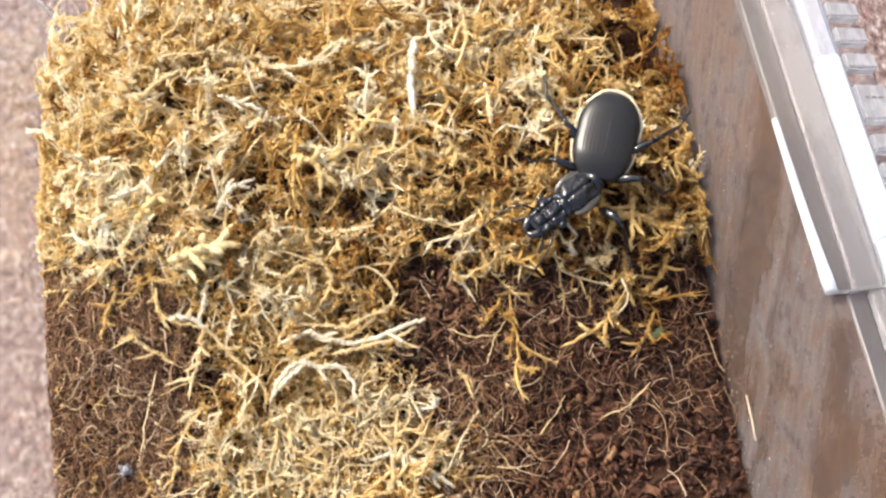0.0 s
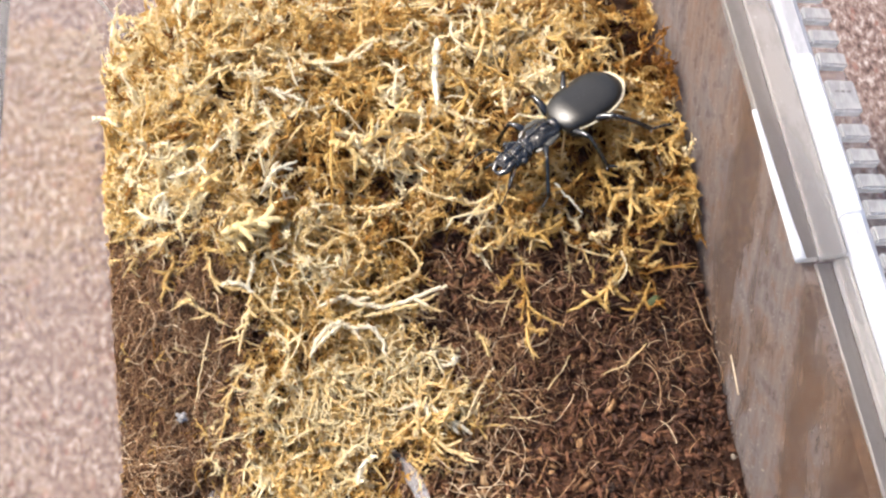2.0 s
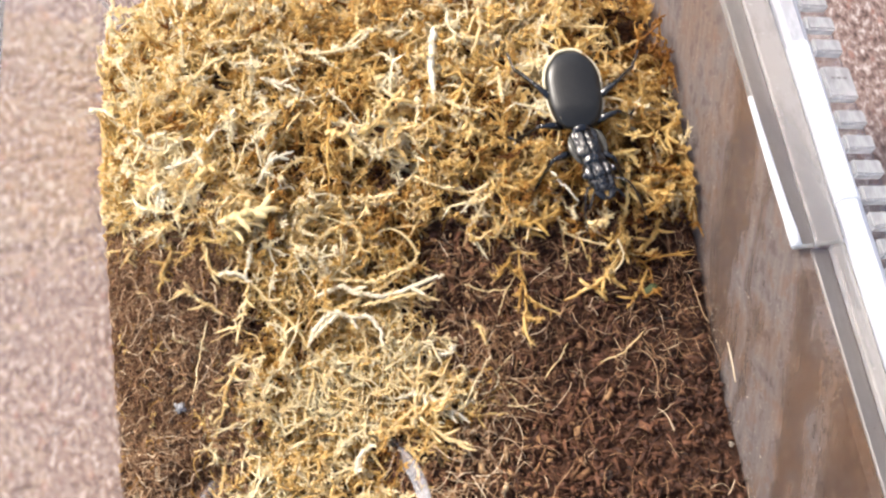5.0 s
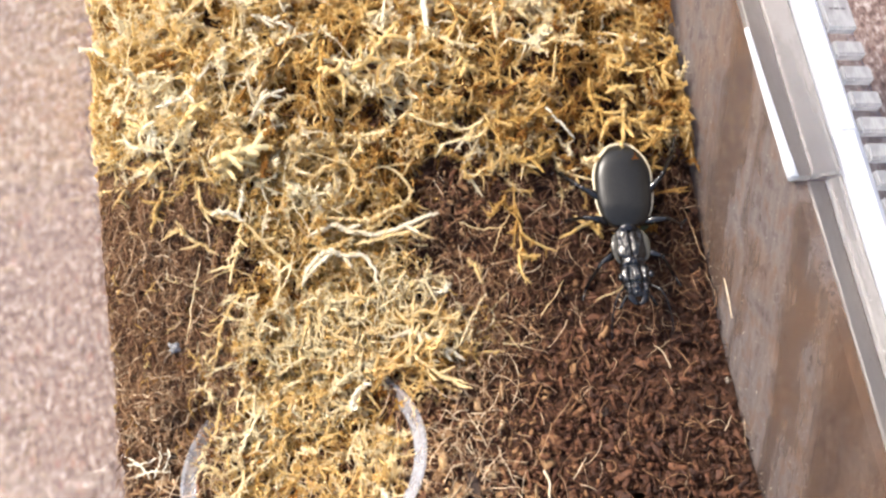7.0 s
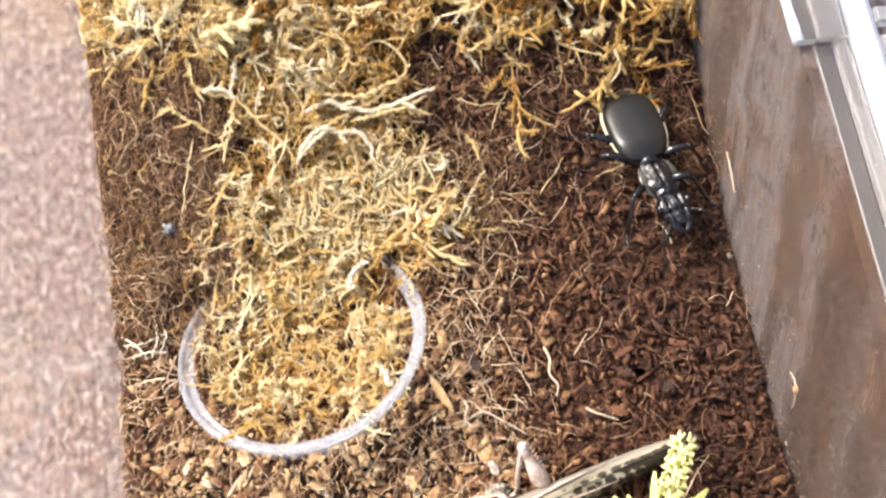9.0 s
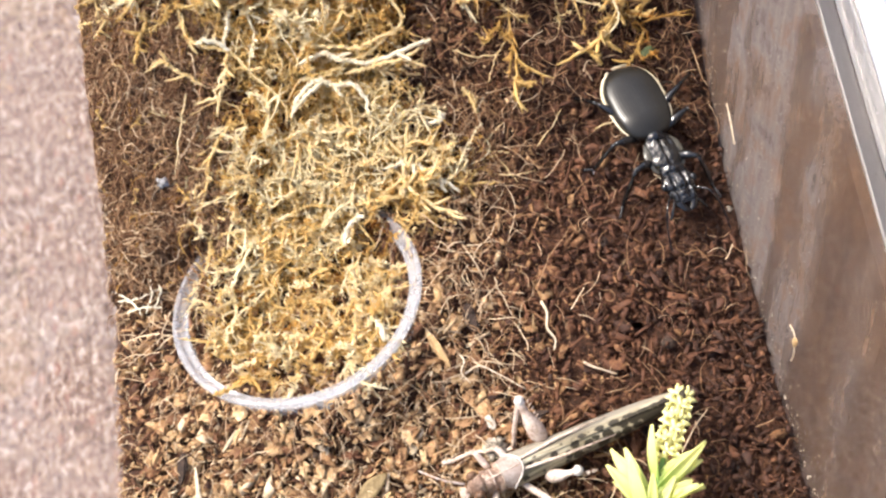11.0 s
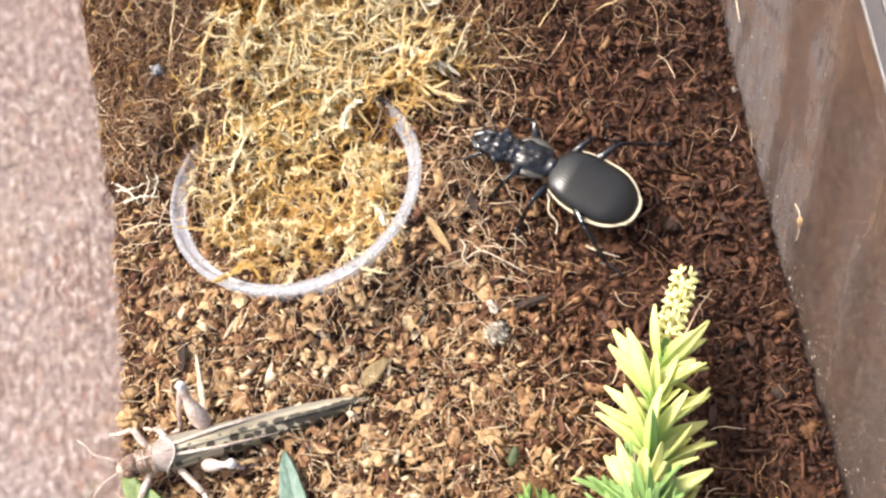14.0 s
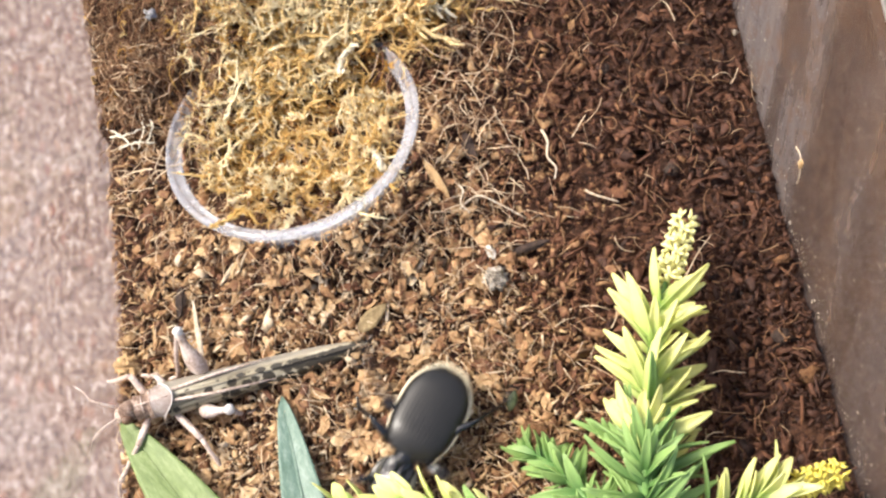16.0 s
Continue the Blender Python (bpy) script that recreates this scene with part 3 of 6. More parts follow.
# ---- bedding ----
def zone_back(x, y):
    """How thick the golden heap lies, 0 to 1, with gaps down to the soil."""
    x, y = np.asarray(x), np.asarray(y)
    wob = 0.006 * np.sin(x * 130 + 1.0) + 0.004 * np.sin(x * 310)
    front = 0.146 - 0.010 * np.exp(-((x + 0.022) / 0.022) ** 2) - 0.004 * np.exp(-((x - 0.042) / 0.015) ** 2)
    bulk = np.clip((y - front - wob) / 0.010, 0, 1)
    patch = np.exp(-(((x - 0.068) / 0.015) ** 2 + ((y - 0.147) / 0.009) ** 2)) * 0.45
    holes = 0.0
    for hx, hy, r in ((-0.008, 0.178, 0.007), (0.030, 0.170, 0.006), (-0.024, 0.197, 0.006), (0.052, 0.168, 0.009), (0.075, 0.205, 0.012), (-0.020, 0.145, 0.005), (-0.048, 0.172, 0.006), (0.001, 0.162, 0.006), (0.020, 0.150, 0.006), (-0.062, 0.152, 0.005), (0.060, 0.190, 0.008), (0.066, 0.152, 0.008), (0.058, 0.158, 0.007)):
        holes = holes + np.exp(-((x - hx) ** 2 + (y - hy) ** 2) / (1.35 * r) ** 2)
    loose = np.clip(0.62 + 0.80 * clump(x, y) - 0.82 * holes, 0.04, 1)
    return np.clip(np.maximum(bulk * loose, patch), 0, 1)


def zone_strip(x, y):
    """A loose tongue of finer moss that runs from the heap to the dish."""
    x, y = np.asarray(x), np.asarray(y)
    edge = 0.006 * np.sin(y * 140) + 0.004 * np.sin(y * 330 + 2)
    s = np.clip((0.010 + 0.007 * np.exp(-((y - 0.092) / 0.013) ** 2) + edge - x) / 0.008, 0, 1) * np.clip((x + 0.050 + edge) / 0.010, 0, 1) * np.clip((y - 0.080) / 0.01, 0, 1) * np.clip((0.160 - y) / 0.012, 0, 1)
    rim = np.abs(np.hypot(x + 0.0299, y - 0.0665) - 0.0330)
    s = s * (1 - 0.92 * np.exp(-(rim / 0.004) ** 2) * np.clip((x + 0.019) / 0.006, 0, 1))
    hole = 1 - 0.85 * np.exp(-(((x + 0.040) / 0.008) ** 2 + ((y - 0.103) / 0.012) ** 2))
    return np.clip(s * hole * np.clip(0.7 + 0.6 * clump(x, y), 0.1, 1), 0, 1)


def zone_moss(x, y):
    """All moss, 0 to 1: what hides the chips below."""
    dish = (np.hypot(np.asarray(x) + 0.0301, np.asarray(y) - 0.0673) < 0.027) * 0.9
    return np.maximum(np.maximum(zone_back(x, y), zone_strip(x, y)), dish)


def zone_coir(x, y):
    """Dark matted fibre along one side and thinly over the chips."""
    x, y = np.asarray(x), np.asarray(y)
    side = np.clip((-0.040 - x) / 0.012, 0, 1) * np.clip((y - 0.070) / 0.02, 0, 1) * np.clip((0.168 - y) / 0.02, 0, 1)
    mid = np.exp(-(((x - 0.022) / 0.014) ** 2 + ((y - 0.098) / 0.014) ** 2)) * 0.25
    return np.clip(np.maximum(side, mid) + 0.008, 0, 1)


def clump(x, y):
    """Loose heaps and hollows, about -1 to 1."""
    x, y = np.asarray(x), np.asarray(y)
    return (np.sin(x * 230 + 2 * np.sin(y * 170)) * np.sin(y * 260 + 2.2 * np.sin(x * 150 + 1)) + 0.6 * np.sin(x * 520 + y * 310) * np.sin(y * 470 - x * 200 + 2)) / 1.3


def moss_tone(p):
    """Moss tone by place: paler in some patches, browner in others."""
    patches = 0.0
    for x, y, r, d in ((-0.045, 0.150, 0.020, 0.03), (0.040, 0.212, 0.020, 0.10), (-0.062, 0.190, 0.020, 0.06), (-0.006, 0.180, 0.014, -0.20), (0.080, 0.190, 0.014, -0.22), (-0.035, 0.214, 0.018, -0.10), (0.045, 0.146, 0.012, -0.10)):
        patches = patches + d * np.exp(-((p[:, 0] - x) ** 2 + (p[:, 1] - y) ** 2) / r ** 2)
    return -0.06 + np.minimum(0.22, 0.06 + patches + 0.07 * np.exp(-((p[:, 0] + 0.025) / 0.03) ** 2) * (p[:, 1] < 0.17) + 0.07 * np.clip((0.01 - p[:, 0]) / 0.05, 0, 1) + 0.06 * (p[:, 1] < 0.135) + 0.14 * np.sin(p[:, 0] * 95 + 1.3) * np.sin(p[:, 1] * 120 + 0.5) + 0.05 * np.sin(p[:, 0] * 210 + p[:, 1] * 160) - 0.05 * np.clip((p[:, 0] - 0.04) / 0.04, 0, 1))


def pick(n, weight, y_lo=-0.10, y_hi=0.250, x_lo=X0 + 0.001, x_hi=X1 - 0.001):
    out = np.zeros((0, 2))
    while len(out) < n:
        p = np.c_[rng.uniform(x_lo, x_hi, n), rng.uniform(y_lo, y_hi, n)]
        out = np.vstack([out, p[rng.random(n) < weight(p[:, 0], p[:, 1])]])
    return out[:n]


def lay(start, length, steps, curl, lift, arch, level):
    """Paths that wander over the bedding: (n, steps, 3)."""
    n = len(start)
    head = rng.uniform(0, 2 * math.pi, n)
    turn = rng.normal(0, curl, n)
    p = np.zeros((n, steps, 3))
    xy = start.copy()
    for i in range(steps):
        p[:, i, :2] = xy
        head = head + turn / steps + rng.normal(0, curl * 0.35, n) / math.sqrt(steps)
        xy = xy + (length / (steps - 1))[:, None] * np.c_[np.cos(head), np.sin(head)]
    p[:, :, 0] = np.clip(p[:, :, 0], X0 + 0.0006, X1 - 0.0006)
    p[:, :, 1] = np.clip(p[:, :, 1], Y0 + 0.0006, Y1 - 0.0030)
    s = np.linspace(0, 1, steps)[None]
    tilt = rng.normal(0, lift, n)[:, None] * (s - 0.3)
    p[:, :, 2] = surf(p[:, :, 0], p[:, :, 1]) + level[:, None] + tilt * length[:, None] + arch[:, None] * np.sin(math.pi * s)
    p[:, :, 2] = np.maximum(p[:, :, 2], surf(p[:, :, 0], p[:, :, 1]) - 0.004)
    return p


def strands(p, r, sides=3):
    """Tubes round all paths at once. p: (n, k, 3), r: (n, k)."""
    n, k, _ = p.shape
    t = np.gradient(p, axis=1)
    t /= np.linalg.norm(t, axis=2, keepdims=True) + 1e-12
    ref = rng.normal(size=(n, 1, 3))
    s = np.cross(t, ref)
    s /= np.linalg.norm(s, axis=2, keepdims=True) + 1e-12
    u = np.cross(s, t)
    v = np.zeros((n, k, sides, 3))
    for j in range(sides):
        a = j * 2 * math.pi / sides
        v[:, :, j] = p + r[:, :, None] * (math.cos(a) * s + math.sin(a) * u)
    base = (np.arange(n)[:, None, None] * k + np.arange(k - 1)[None, :, None]) * sides
    j = np.arange(sides)[None, None]
    f = np.stack([base + j, base + (j + 1) % sides, base + sides + (j + 1) % sides, base + sides + j], -1)
    return v.reshape(-1, 3), f.reshape(-1, 4)


def leaflets(p, per, size, spread):
    """Small pointed scale leaves set thickly along each path."""
    n, k, _ = p.shape
    s = np.linspace(0.06, 0.99, per)
    idx = s * (k - 1)
    i = np.minimum(idx.astype(int), k - 2)
    f = (idx - i)[None, :, None]
    c = p[:, i] * (1 - f) + p[:, i + 1] * f
    t = p[:, i + 1] - p[:, i]
    t /= np.linalg.norm(t, axis=2, keepdims=True) + 1e-12
    out = rng.normal(size=(n, per, 3))
    out -= (out * t).sum(2, keepdims=True) * t
    out /= np.linalg.norm(out, axis=2, keepdims=True) + 1e-12
    side = np.cross(t, out)
    taper = (1.0 - 0.55 * s ** 2)[None, :, None]
    ln = (0.80 * size[:, None] * rng.uniform(0.6, 1.3, (n, per)))[:, :, None] * taper
    d = t * (1 - spread) + out * spread
    d /= np.linalg.norm(d, axis=2, keepdims=True)
    wid = ln * 0.27
    a = c
    b = c + d * ln * 0.45 + side * wid
    e = c + d * ln + out * ln * 0.12
    g = c + d * ln * 0.45 - side * wid
    v = np.stack([a, b, e, g], 2).reshape(-1, 3)
    q = np.arange(n * per * 4).reshape(-1, 4)
    return v, q


def joined(name, pieces, material, label, category):
    vs, fs, ts, o = [], [], [], 0
    for v, f, t in pieces:
        vs.append(v)
        fs.append(f + o)
        ts.append(t)
        o += len(v)
    me = mesh_from(name, into_box(np.vstack(vs)), np.vstack(fs), np.concatenate(ts), smooth=True)
    me.materials.append(material)
    return tagged(new(name, me), label, category, kind="stuff")


def build_soil():
    nx, ny = 90, 180
    xs, ys = np.linspace(X0 + 0.0003, X1 - 0.0003, nx), np.linspace(Y0 + 0.0003, Y1 - 0.0003, ny)
    gx, gy = np.meshgrid(xs, ys)
    z = surf(gx, gy) - 0.0024
    z += 0.0016 * np.array([noise.fractal(Vector((a * 90, b * 90, 0)), 1.0, 2.0, 4) for a, b in zip(gx.ravel(), gy.ravel())]).reshape(gx.shape)
    top = np.stack([gx, gy, z], -1).reshape(-1, 3)
    low = top.copy()
    low[:, 2] = 0.0035
    i = (np.arange(ny - 1)[:, None] * nx + np.arange(nx - 1)[None]).ravel()
    f = [np.stack([i, i + 1, i + nx + 1, i + nx], -1)]
    ring = np.concatenate([np.arange(nx), np.arange(1, ny) * nx + nx - 1, (ny - 1) * nx + np.arange(nx - 2, -1, -1), np.arange(ny - 2, -1, -1) * nx])
    n = len(top)
    a, b = ring[:-1], ring[1:]
    f.append(np.stack([a, a + n, b + n, b], -1))
    f.append(np.stack([i, i + nx, i + nx + 1, i + 1], -1) + n)
    me = mesh_from("soil", into_box(np.vstack([top, low])), np.vstack(f), smooth=True)
    me.materials.append(M_SOIL)
    tagged(new("soil", me), "deep bed of dark moist coconut soil filling the box", "soil", kind="structure")


def chip_tone(x, y):
    """Chips are dry and tan at the open end, darker towards the smeared wall."""
    dry = np.clip((0.105 - y) / 0.06, 0, 1) * np.clip((0.045 - 0.45 * y - x) / 0.038, 0, 1) * np.clip((x + 0.095) / 0.035, 0.35, 1)
    roots = np.exp(-(((x - 0.014) / 0.014) ** 2 + ((y - 0.090) / 0.022) ** 2))
    return 0.485 + 0.215 * dry + 0.15 * roots - 0.21 * np.clip((x - 0.025) / 0.045, 0, 1)


def chips(n, lo, hi, weight, proud, y_hi=0.17, flat=(0.12, 0.4), slim=(0.22, 0.6), dry_by=0.0):
    p = pick(n, weight, y_hi=y_hi)
    size = np.exp(rng.uniform(math.log(lo), math.log(hi), n))
    dims = np.c_[size, size * rng.uniform(*slim, n), size * rng.uniform(*flat, n)] * 0.5
    corner = np.array([(a, b, c) for c in (-1, 1) for a, b in ((-1, -1), (1, -1), (1, 1), (-1, 1))], float)
    v = corner[None] * (1 + rng.uniform(-0.85, 0.3, (n, 8, 3)))
    v = v * dims[:, None]
    yaw, tip = rng.uniform(0, 2 * math.pi, n), rng.normal(0, 0.6, n)
    c, s = np.cos(tip)[:, None], np.sin(tip)[:, None]
    y2, z2 = v[:, :, 1] * c - v[:, :, 2] * s, v[:, :, 1] * s + v[:, :, 2] * c
    c, s = np.cos(yaw)[:, None], np.sin(yaw)[:, None]
    x3, y3 = v[:, :, 0] * c - y2 * s, v[:, :, 0] * s + y2 * c
    px = np.clip(p[:, 0], X0 + size * 0.55, X1 - size * 0.55)
    w = np.stack([x3 + px[:, None], y3 + p[:, 1][:, None], z2], -1)
    w[:, :, 2] += (surf(px, p[:, 1]) + rng.uniform(-0.003, proud, n))[:, None]
    q = np.array([(3, 2, 1, 0), (4, 5, 6, 7), (0, 1, 5, 4), (1, 2, 6, 5), (2, 3, 7, 6), (3, 0, 4, 7)])
    f = (np.arange(n)[:, None, None] * 8 + q[None]).reshape(-1, 4)
    tone = chip_tone(px, p[:, 1])
    tone = tone + dry_by + rng.normal(0, 1, n) * np.clip(0.17 + 0.5 * (tone - 0.52), 0.10, 0.17)
    return w.reshape(-1, 3), f, np.repeat(tone, 8)


def build_chips():
    near = lambda x, y: 1 - 0.85 * zone_moss(x, y)
    dry = lambda x, y: near(x, y) * (0.3 + 0.7 * np.clip((0.06 - y) / 0.05, 0, 1))
    bed = thing("coconut_chips", "loose reddish brown coconut husk chips, tan where dry", "bark chips")

    def rest(name, pieces, label):
        vs, fs, ts, o = [], [], [], 0
        for v, f, t in pieces:
            vs.append(v), fs.append(f + o), ts.append(t)
            o += len(v)
        me = mesh_from(name, into_box(np.vstack(vs)), np.vstack(fs), np.concatenate(ts))
        ob = part(name, me, M_CHIP, bed)
        tagged(ob, label, "", "", "stuff")

    rest("chip_layer", [chips(6500, 0.0014, 0.0040, near, 0.0010, slim=(0.25, 0.7)), chips(1200, 0.004, 0.0070, near, 0.0008, flat=(0.05, 0.16)),
         chips(5200, 0.0020, 0.0044, dry, 0.0016, flat=(0.05, 0.20), slim=(0.22, 0.55)), chips(3900, 0.0030, 0.0066, near, 0.0016, flat=(0.04, 0.10), slim=(0.07, 0.17))], "small husk chips and slivers")
    rest("crumb_layer", [chips(14500, 0.0005, 0.0018, near, 0.0021, flat=(0.2, 0.6)), chips(13000, 0.0006, 0.0017, dry, 0.0008, flat=(0.15, 0.5), dry_by=0.07)], "fine brown crumbs between the chips")
    # the larger chips at the open end, one by one
    kinds = []
    for k in range(30):
        s = 0.0018 + 0.0001 * (k % 8)
        bm = lump((s, s * (0.40 + 0.08 * (k % 5)), s * (0.16 + 0.05 * (k % 4))), 30 + k, 1.1, 2, 2.3)
        for f in bm.faces:
            f.smooth = False
        me = bpy.data.meshes.new("chip")
        bm.to_mesh(me)
        bm.free()
        at = me.attributes.new("tone", "FLOAT", "POINT")
        at.data.foreach_set("value", np.full(len(me.vertices), 0.42 + 0.45 * (k / 29) ** 0.8, np.float32))
        me.materials.append(M_CHIP)
        kinds.append(me)
    where = lambda x, y: 0.95 * near(x, y) * np.clip((0.075 - y) / 0.04, 0.1, 1) * np.clip((0.045 - x) / 0.035, 0.10, 1) * ((x + 0.0288) ** 2 + (y - 0.067) ** 2 > 0.033 ** 2)
    for x, y in pick(280, where, -0.045, 0.085, X0 + 0.004, X1 - 0.004):
        t = float(chip_tone(x, y)) + rng.normal(0, 0.10)
        me = kinds[int(np.clip((t - 0.42) / 0.45 * 29, 0, 29))]
        part("chip", me, None, bed, m=pose(float(into_box(np.array([[x, y, 0.0]]))[0, 0]), y, float(surf(x, y)) + rng.uniform(0.0000, 0.0011), rng.uniform(-18, 18), rng.uniform(-18, 18), rng.uniform(0, 360)))


def fibres(n, length, r, weight, tone, curl=2.4, level=(-0.001, 0.003), steps=8, y_hi=0.25, spread=0.14):
    p0 = pick(n, weight, y_hi=y_hi)
    ln = rng.uniform(*length, n)
    p = lay(p0, ln, steps, curl, 0.12, rng.uniform(0, 0.0025, n), rng.uniform(*level, n))
    rr = r * rng.uniform(0.6, 1.3, n)[:, None] * np.linspace(1, 0.55, steps)[None]
    v, f = strands(p, rr)
    t = np.repeat(rng.normal(tone, spread, n), steps * 3)
    return v, f, t


def build_fibres():
    joined("coir_fibres", [fibres(2600, (0.004, 0.011), 0.00022, zone_coir, 0.33, 3.4, (-0.002, 0.0026), 7, spread=0.20),
                           fibres(900, (0.004, 0.010), 0.00026, lambda x, y: np.clip(zone_coir(x, y) - 0.1, 0, 1), 0.62, 2.6, (0.000, 0.0038), 7, spread=0.16),
                           fibres(2600, (0.003, 0.009), 0.00014, zone_coir, 0.48, 3.0, (-0.001, 0.0030), 7),
                           fibres(600, (0.003, 0.009), 0.00016, lambda x, y: 0.9 * (y < 0.14) * (0.3 + zone_coir(x, y)), 0.74, 0.9, (0.0, 0.0025)),
                           fibres(1700, (0.004, 0.012), 0.00016, lambda x, y: np.clip(zone_coir(x, y) - 0.1, 0, 1), 0.62, 2.6, (0.000, 0.0034)),
                           fibres(1000, (0.003, 0.009), 0.00014, lambda x, y: 0.9 * (y < 0.065) * (x < 0.022), 0.84, 0.9, (0.000, 0.0018)),
                           fibres(900, (0.003, 0.008), 0.00015, lambda x, y: 0.9 * (y < 0.060) * np.clip((0.05 - x) / 0.04, 0, 1), 0.88, 0.5, (0.000, 0.0022), 5),
                           fibres(130, (0.005, 0.013), 0.00017, lambda x, y: 0.95 * np.exp(-(((x - 0.017) / 0.013) ** 2 + ((y - 0.092) / 0.020) ** 2)), 0.76, 1.4, (0.000, 0.0030)),
                           fibres(120, (0.004, 0.012), 0.00017, lambda x, y: 0.95 * np.exp(-(((x - 0.012) / 0.010) ** 2 + ((y - 0.062) / 0.018) ** 2)), 0.80, 1.2, (0.000, 0.0026)),
                           fibres(1100, (0.003, 0.009), 0.00013, lambda x, y: 0.9 * np.clip(x / 0.02, 0, 1) * np.clip((y - 0.08) / 0.03, 0.06, 1) * np.clip((0.155 - y) / 0.01, 0, 1), 0.60, 1.8, (-0.001, 0.0024), 7),
                           fibres(170, (0.004, 0.011), 0.00022, lambda x, y: 0.9 * (x < -0.045) * np.exp(-((y - 0.083) / 0.016) ** 2), 0.86, 1.6, (0.000, 0.0030), 7),
                           fibres(50, (0.010, 0.020), 0.00018, lambda x, y: 0.9 * (y < 0.14) * (0.2 + zone_coir(x, y)), 0.80, 1.0, (0.001, 0.003))],
           M_FIBRE, "tangled fine brown coir fibres matted over the soil", "fibres")


def moss(n, length, weight, tone, spread, r=0.00022, leaf=0.0013, per=22, level=(-0.002, 0.006), curl=1.5, lift=0.3):
    steps = 9
    p0 = pick(n, weight)
    ln = rng.uniform(*length, n)
    lev = rng.uniform(*level, n)
    lev = lev + 0.0022 * clump(p0[:, 0], p0[:, 1])
    p = lay(p0, ln, steps, curl, lift, rng.uniform(0, 0.004, n), lev)
    sz = leaf * rng.uniform(0.6, 1.3, n)
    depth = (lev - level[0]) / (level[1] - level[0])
    # Deeper strands get a browner tone, shade of the heap put into colour.
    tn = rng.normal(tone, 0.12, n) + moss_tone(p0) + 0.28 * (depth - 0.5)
    v1, f1 = strands(p, r * rng.uniform(0.7, 1.3, n)[:, None] * np.linspace(1, 0.6, steps)[None])
    v2, f2 = leaflets(p, per, sz, spread)
    t2 = np.repeat(tn, per * 4) + np.tile(np.array([-0.04, 0.0, 0.10, 0.0]), n * per)
    return [(v1, f1, np.repeat(tn, steps * 3)), (v2, f2, t2)]


def fir(n, length, weight, tone, shoots=9, shoot_len=(0.0012, 0.0030), r=0.00030, leaf=0.0011, per=5, level=(-0.001, 0.006), curl=1.5, lift=0.3, spread=0.65, stem=14):
    """Branching sprigs: a stem with stubby side shoots on both sides, each set with scale leaves."""
    steps = 9
    p0 = pick(n, weight)
    ln = rng.uniform(*length, n)
    lev = rng.uniform(*level, n)
    lev = lev + 0.0022 * clump(p0[:, 0], p0[:, 1])
    p = lay(p0, ln, steps, curl, lift, rng.uniform(0, 0.004, n), lev)
    # Low sprigs are toned down, so the colour itself shades the gaps.
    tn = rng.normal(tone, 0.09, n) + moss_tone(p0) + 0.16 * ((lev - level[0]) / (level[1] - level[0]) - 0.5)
    tn = np.minimum(tn, 0.88)
    out = []
    v, f = strands(p, r * 1.2 * np.linspace(1, 0.6, steps)[None] * np.ones((n, 1)))
    out.append((v, f, np.repeat(tn, steps * 3)))
    v, f = leaflets(p, stem, np.full(n, leaf), 0.7)
    out.append((v, f, np.repeat(tn, stem * 4)))
    u = np.tile(np.linspace(0.10, 0.97, shoots), n) + rng.uniform(-0.04, 0.04, n * shoots)
    who = np.repeat(np.arange(n), shoots)
    i = np.clip((u * (steps - 1)).astype(int), 0, steps - 2)
    fr = (u * (steps - 1) - i)[:, None]
    c = p[who, i] * (1 - fr) + p[who, i + 1] * fr
    t = p[who, i + 1] - p[who, i]
    t /= np.linalg.norm(t, axis=1)[:, None] + 1e-12
    up = rng.normal(0, 0.45, (n, 3)) + np.array([0, 0, 1.0])
    side = np.cross(t, up[who])
    side /= np.linalg.norm(side, axis=1)[:, None] + 1e-12
    side *= np.where(np.arange(n * shoots) % 2, 1, -1)[:, None]
    d = t * (1 - spread * 0.55) + side * spread + rng.normal(0, 0.2, (n * shoots, 3))
    d /= np.linalg.norm(d, axis=1)[:, None]
    sl = rng.uniform(*shoot_len, n * shoots) * (1 - 0.5 * np.abs(u - 0.4))
    s = np.linspace(0, 1, 4)
    q = c[:, None] + d[:, None] * (s[None] * sl[:, None])[:, :, None] + (t * 0.25)[:, None] * (s[None] ** 2 * sl[:, None])[:, :, None]
    q[:, :, 0] = np.clip(q[:, :, 0], X0 + 0.0004, X1 - 0.0004)
    v, f = strands(q, r * np.array([0.9, 1.0, 0.8, 0.25])[None] * np.ones((n * shoots, 1)))
    tt = tn[who] + rng.normal(0, 0.04, n * shoots)
    out.append((v, f, np.repeat(tt, 12) + np.tile(np.repeat([0, 0, 0.03, 0.08], 3), n * shoots)))
    v, f = leaflets(q, per, np.full(n * shoots, leaf * 0.8), 0.72)
    v[:, 0] = np.clip(v[:, 0], X0 + 0.0002, X1 - 0.0002)
    out.append((v, f, np.repeat(tt, per * 4) + np.tile([-0.02, 0, 0.08, 0], n * shoots * per)))
    return out


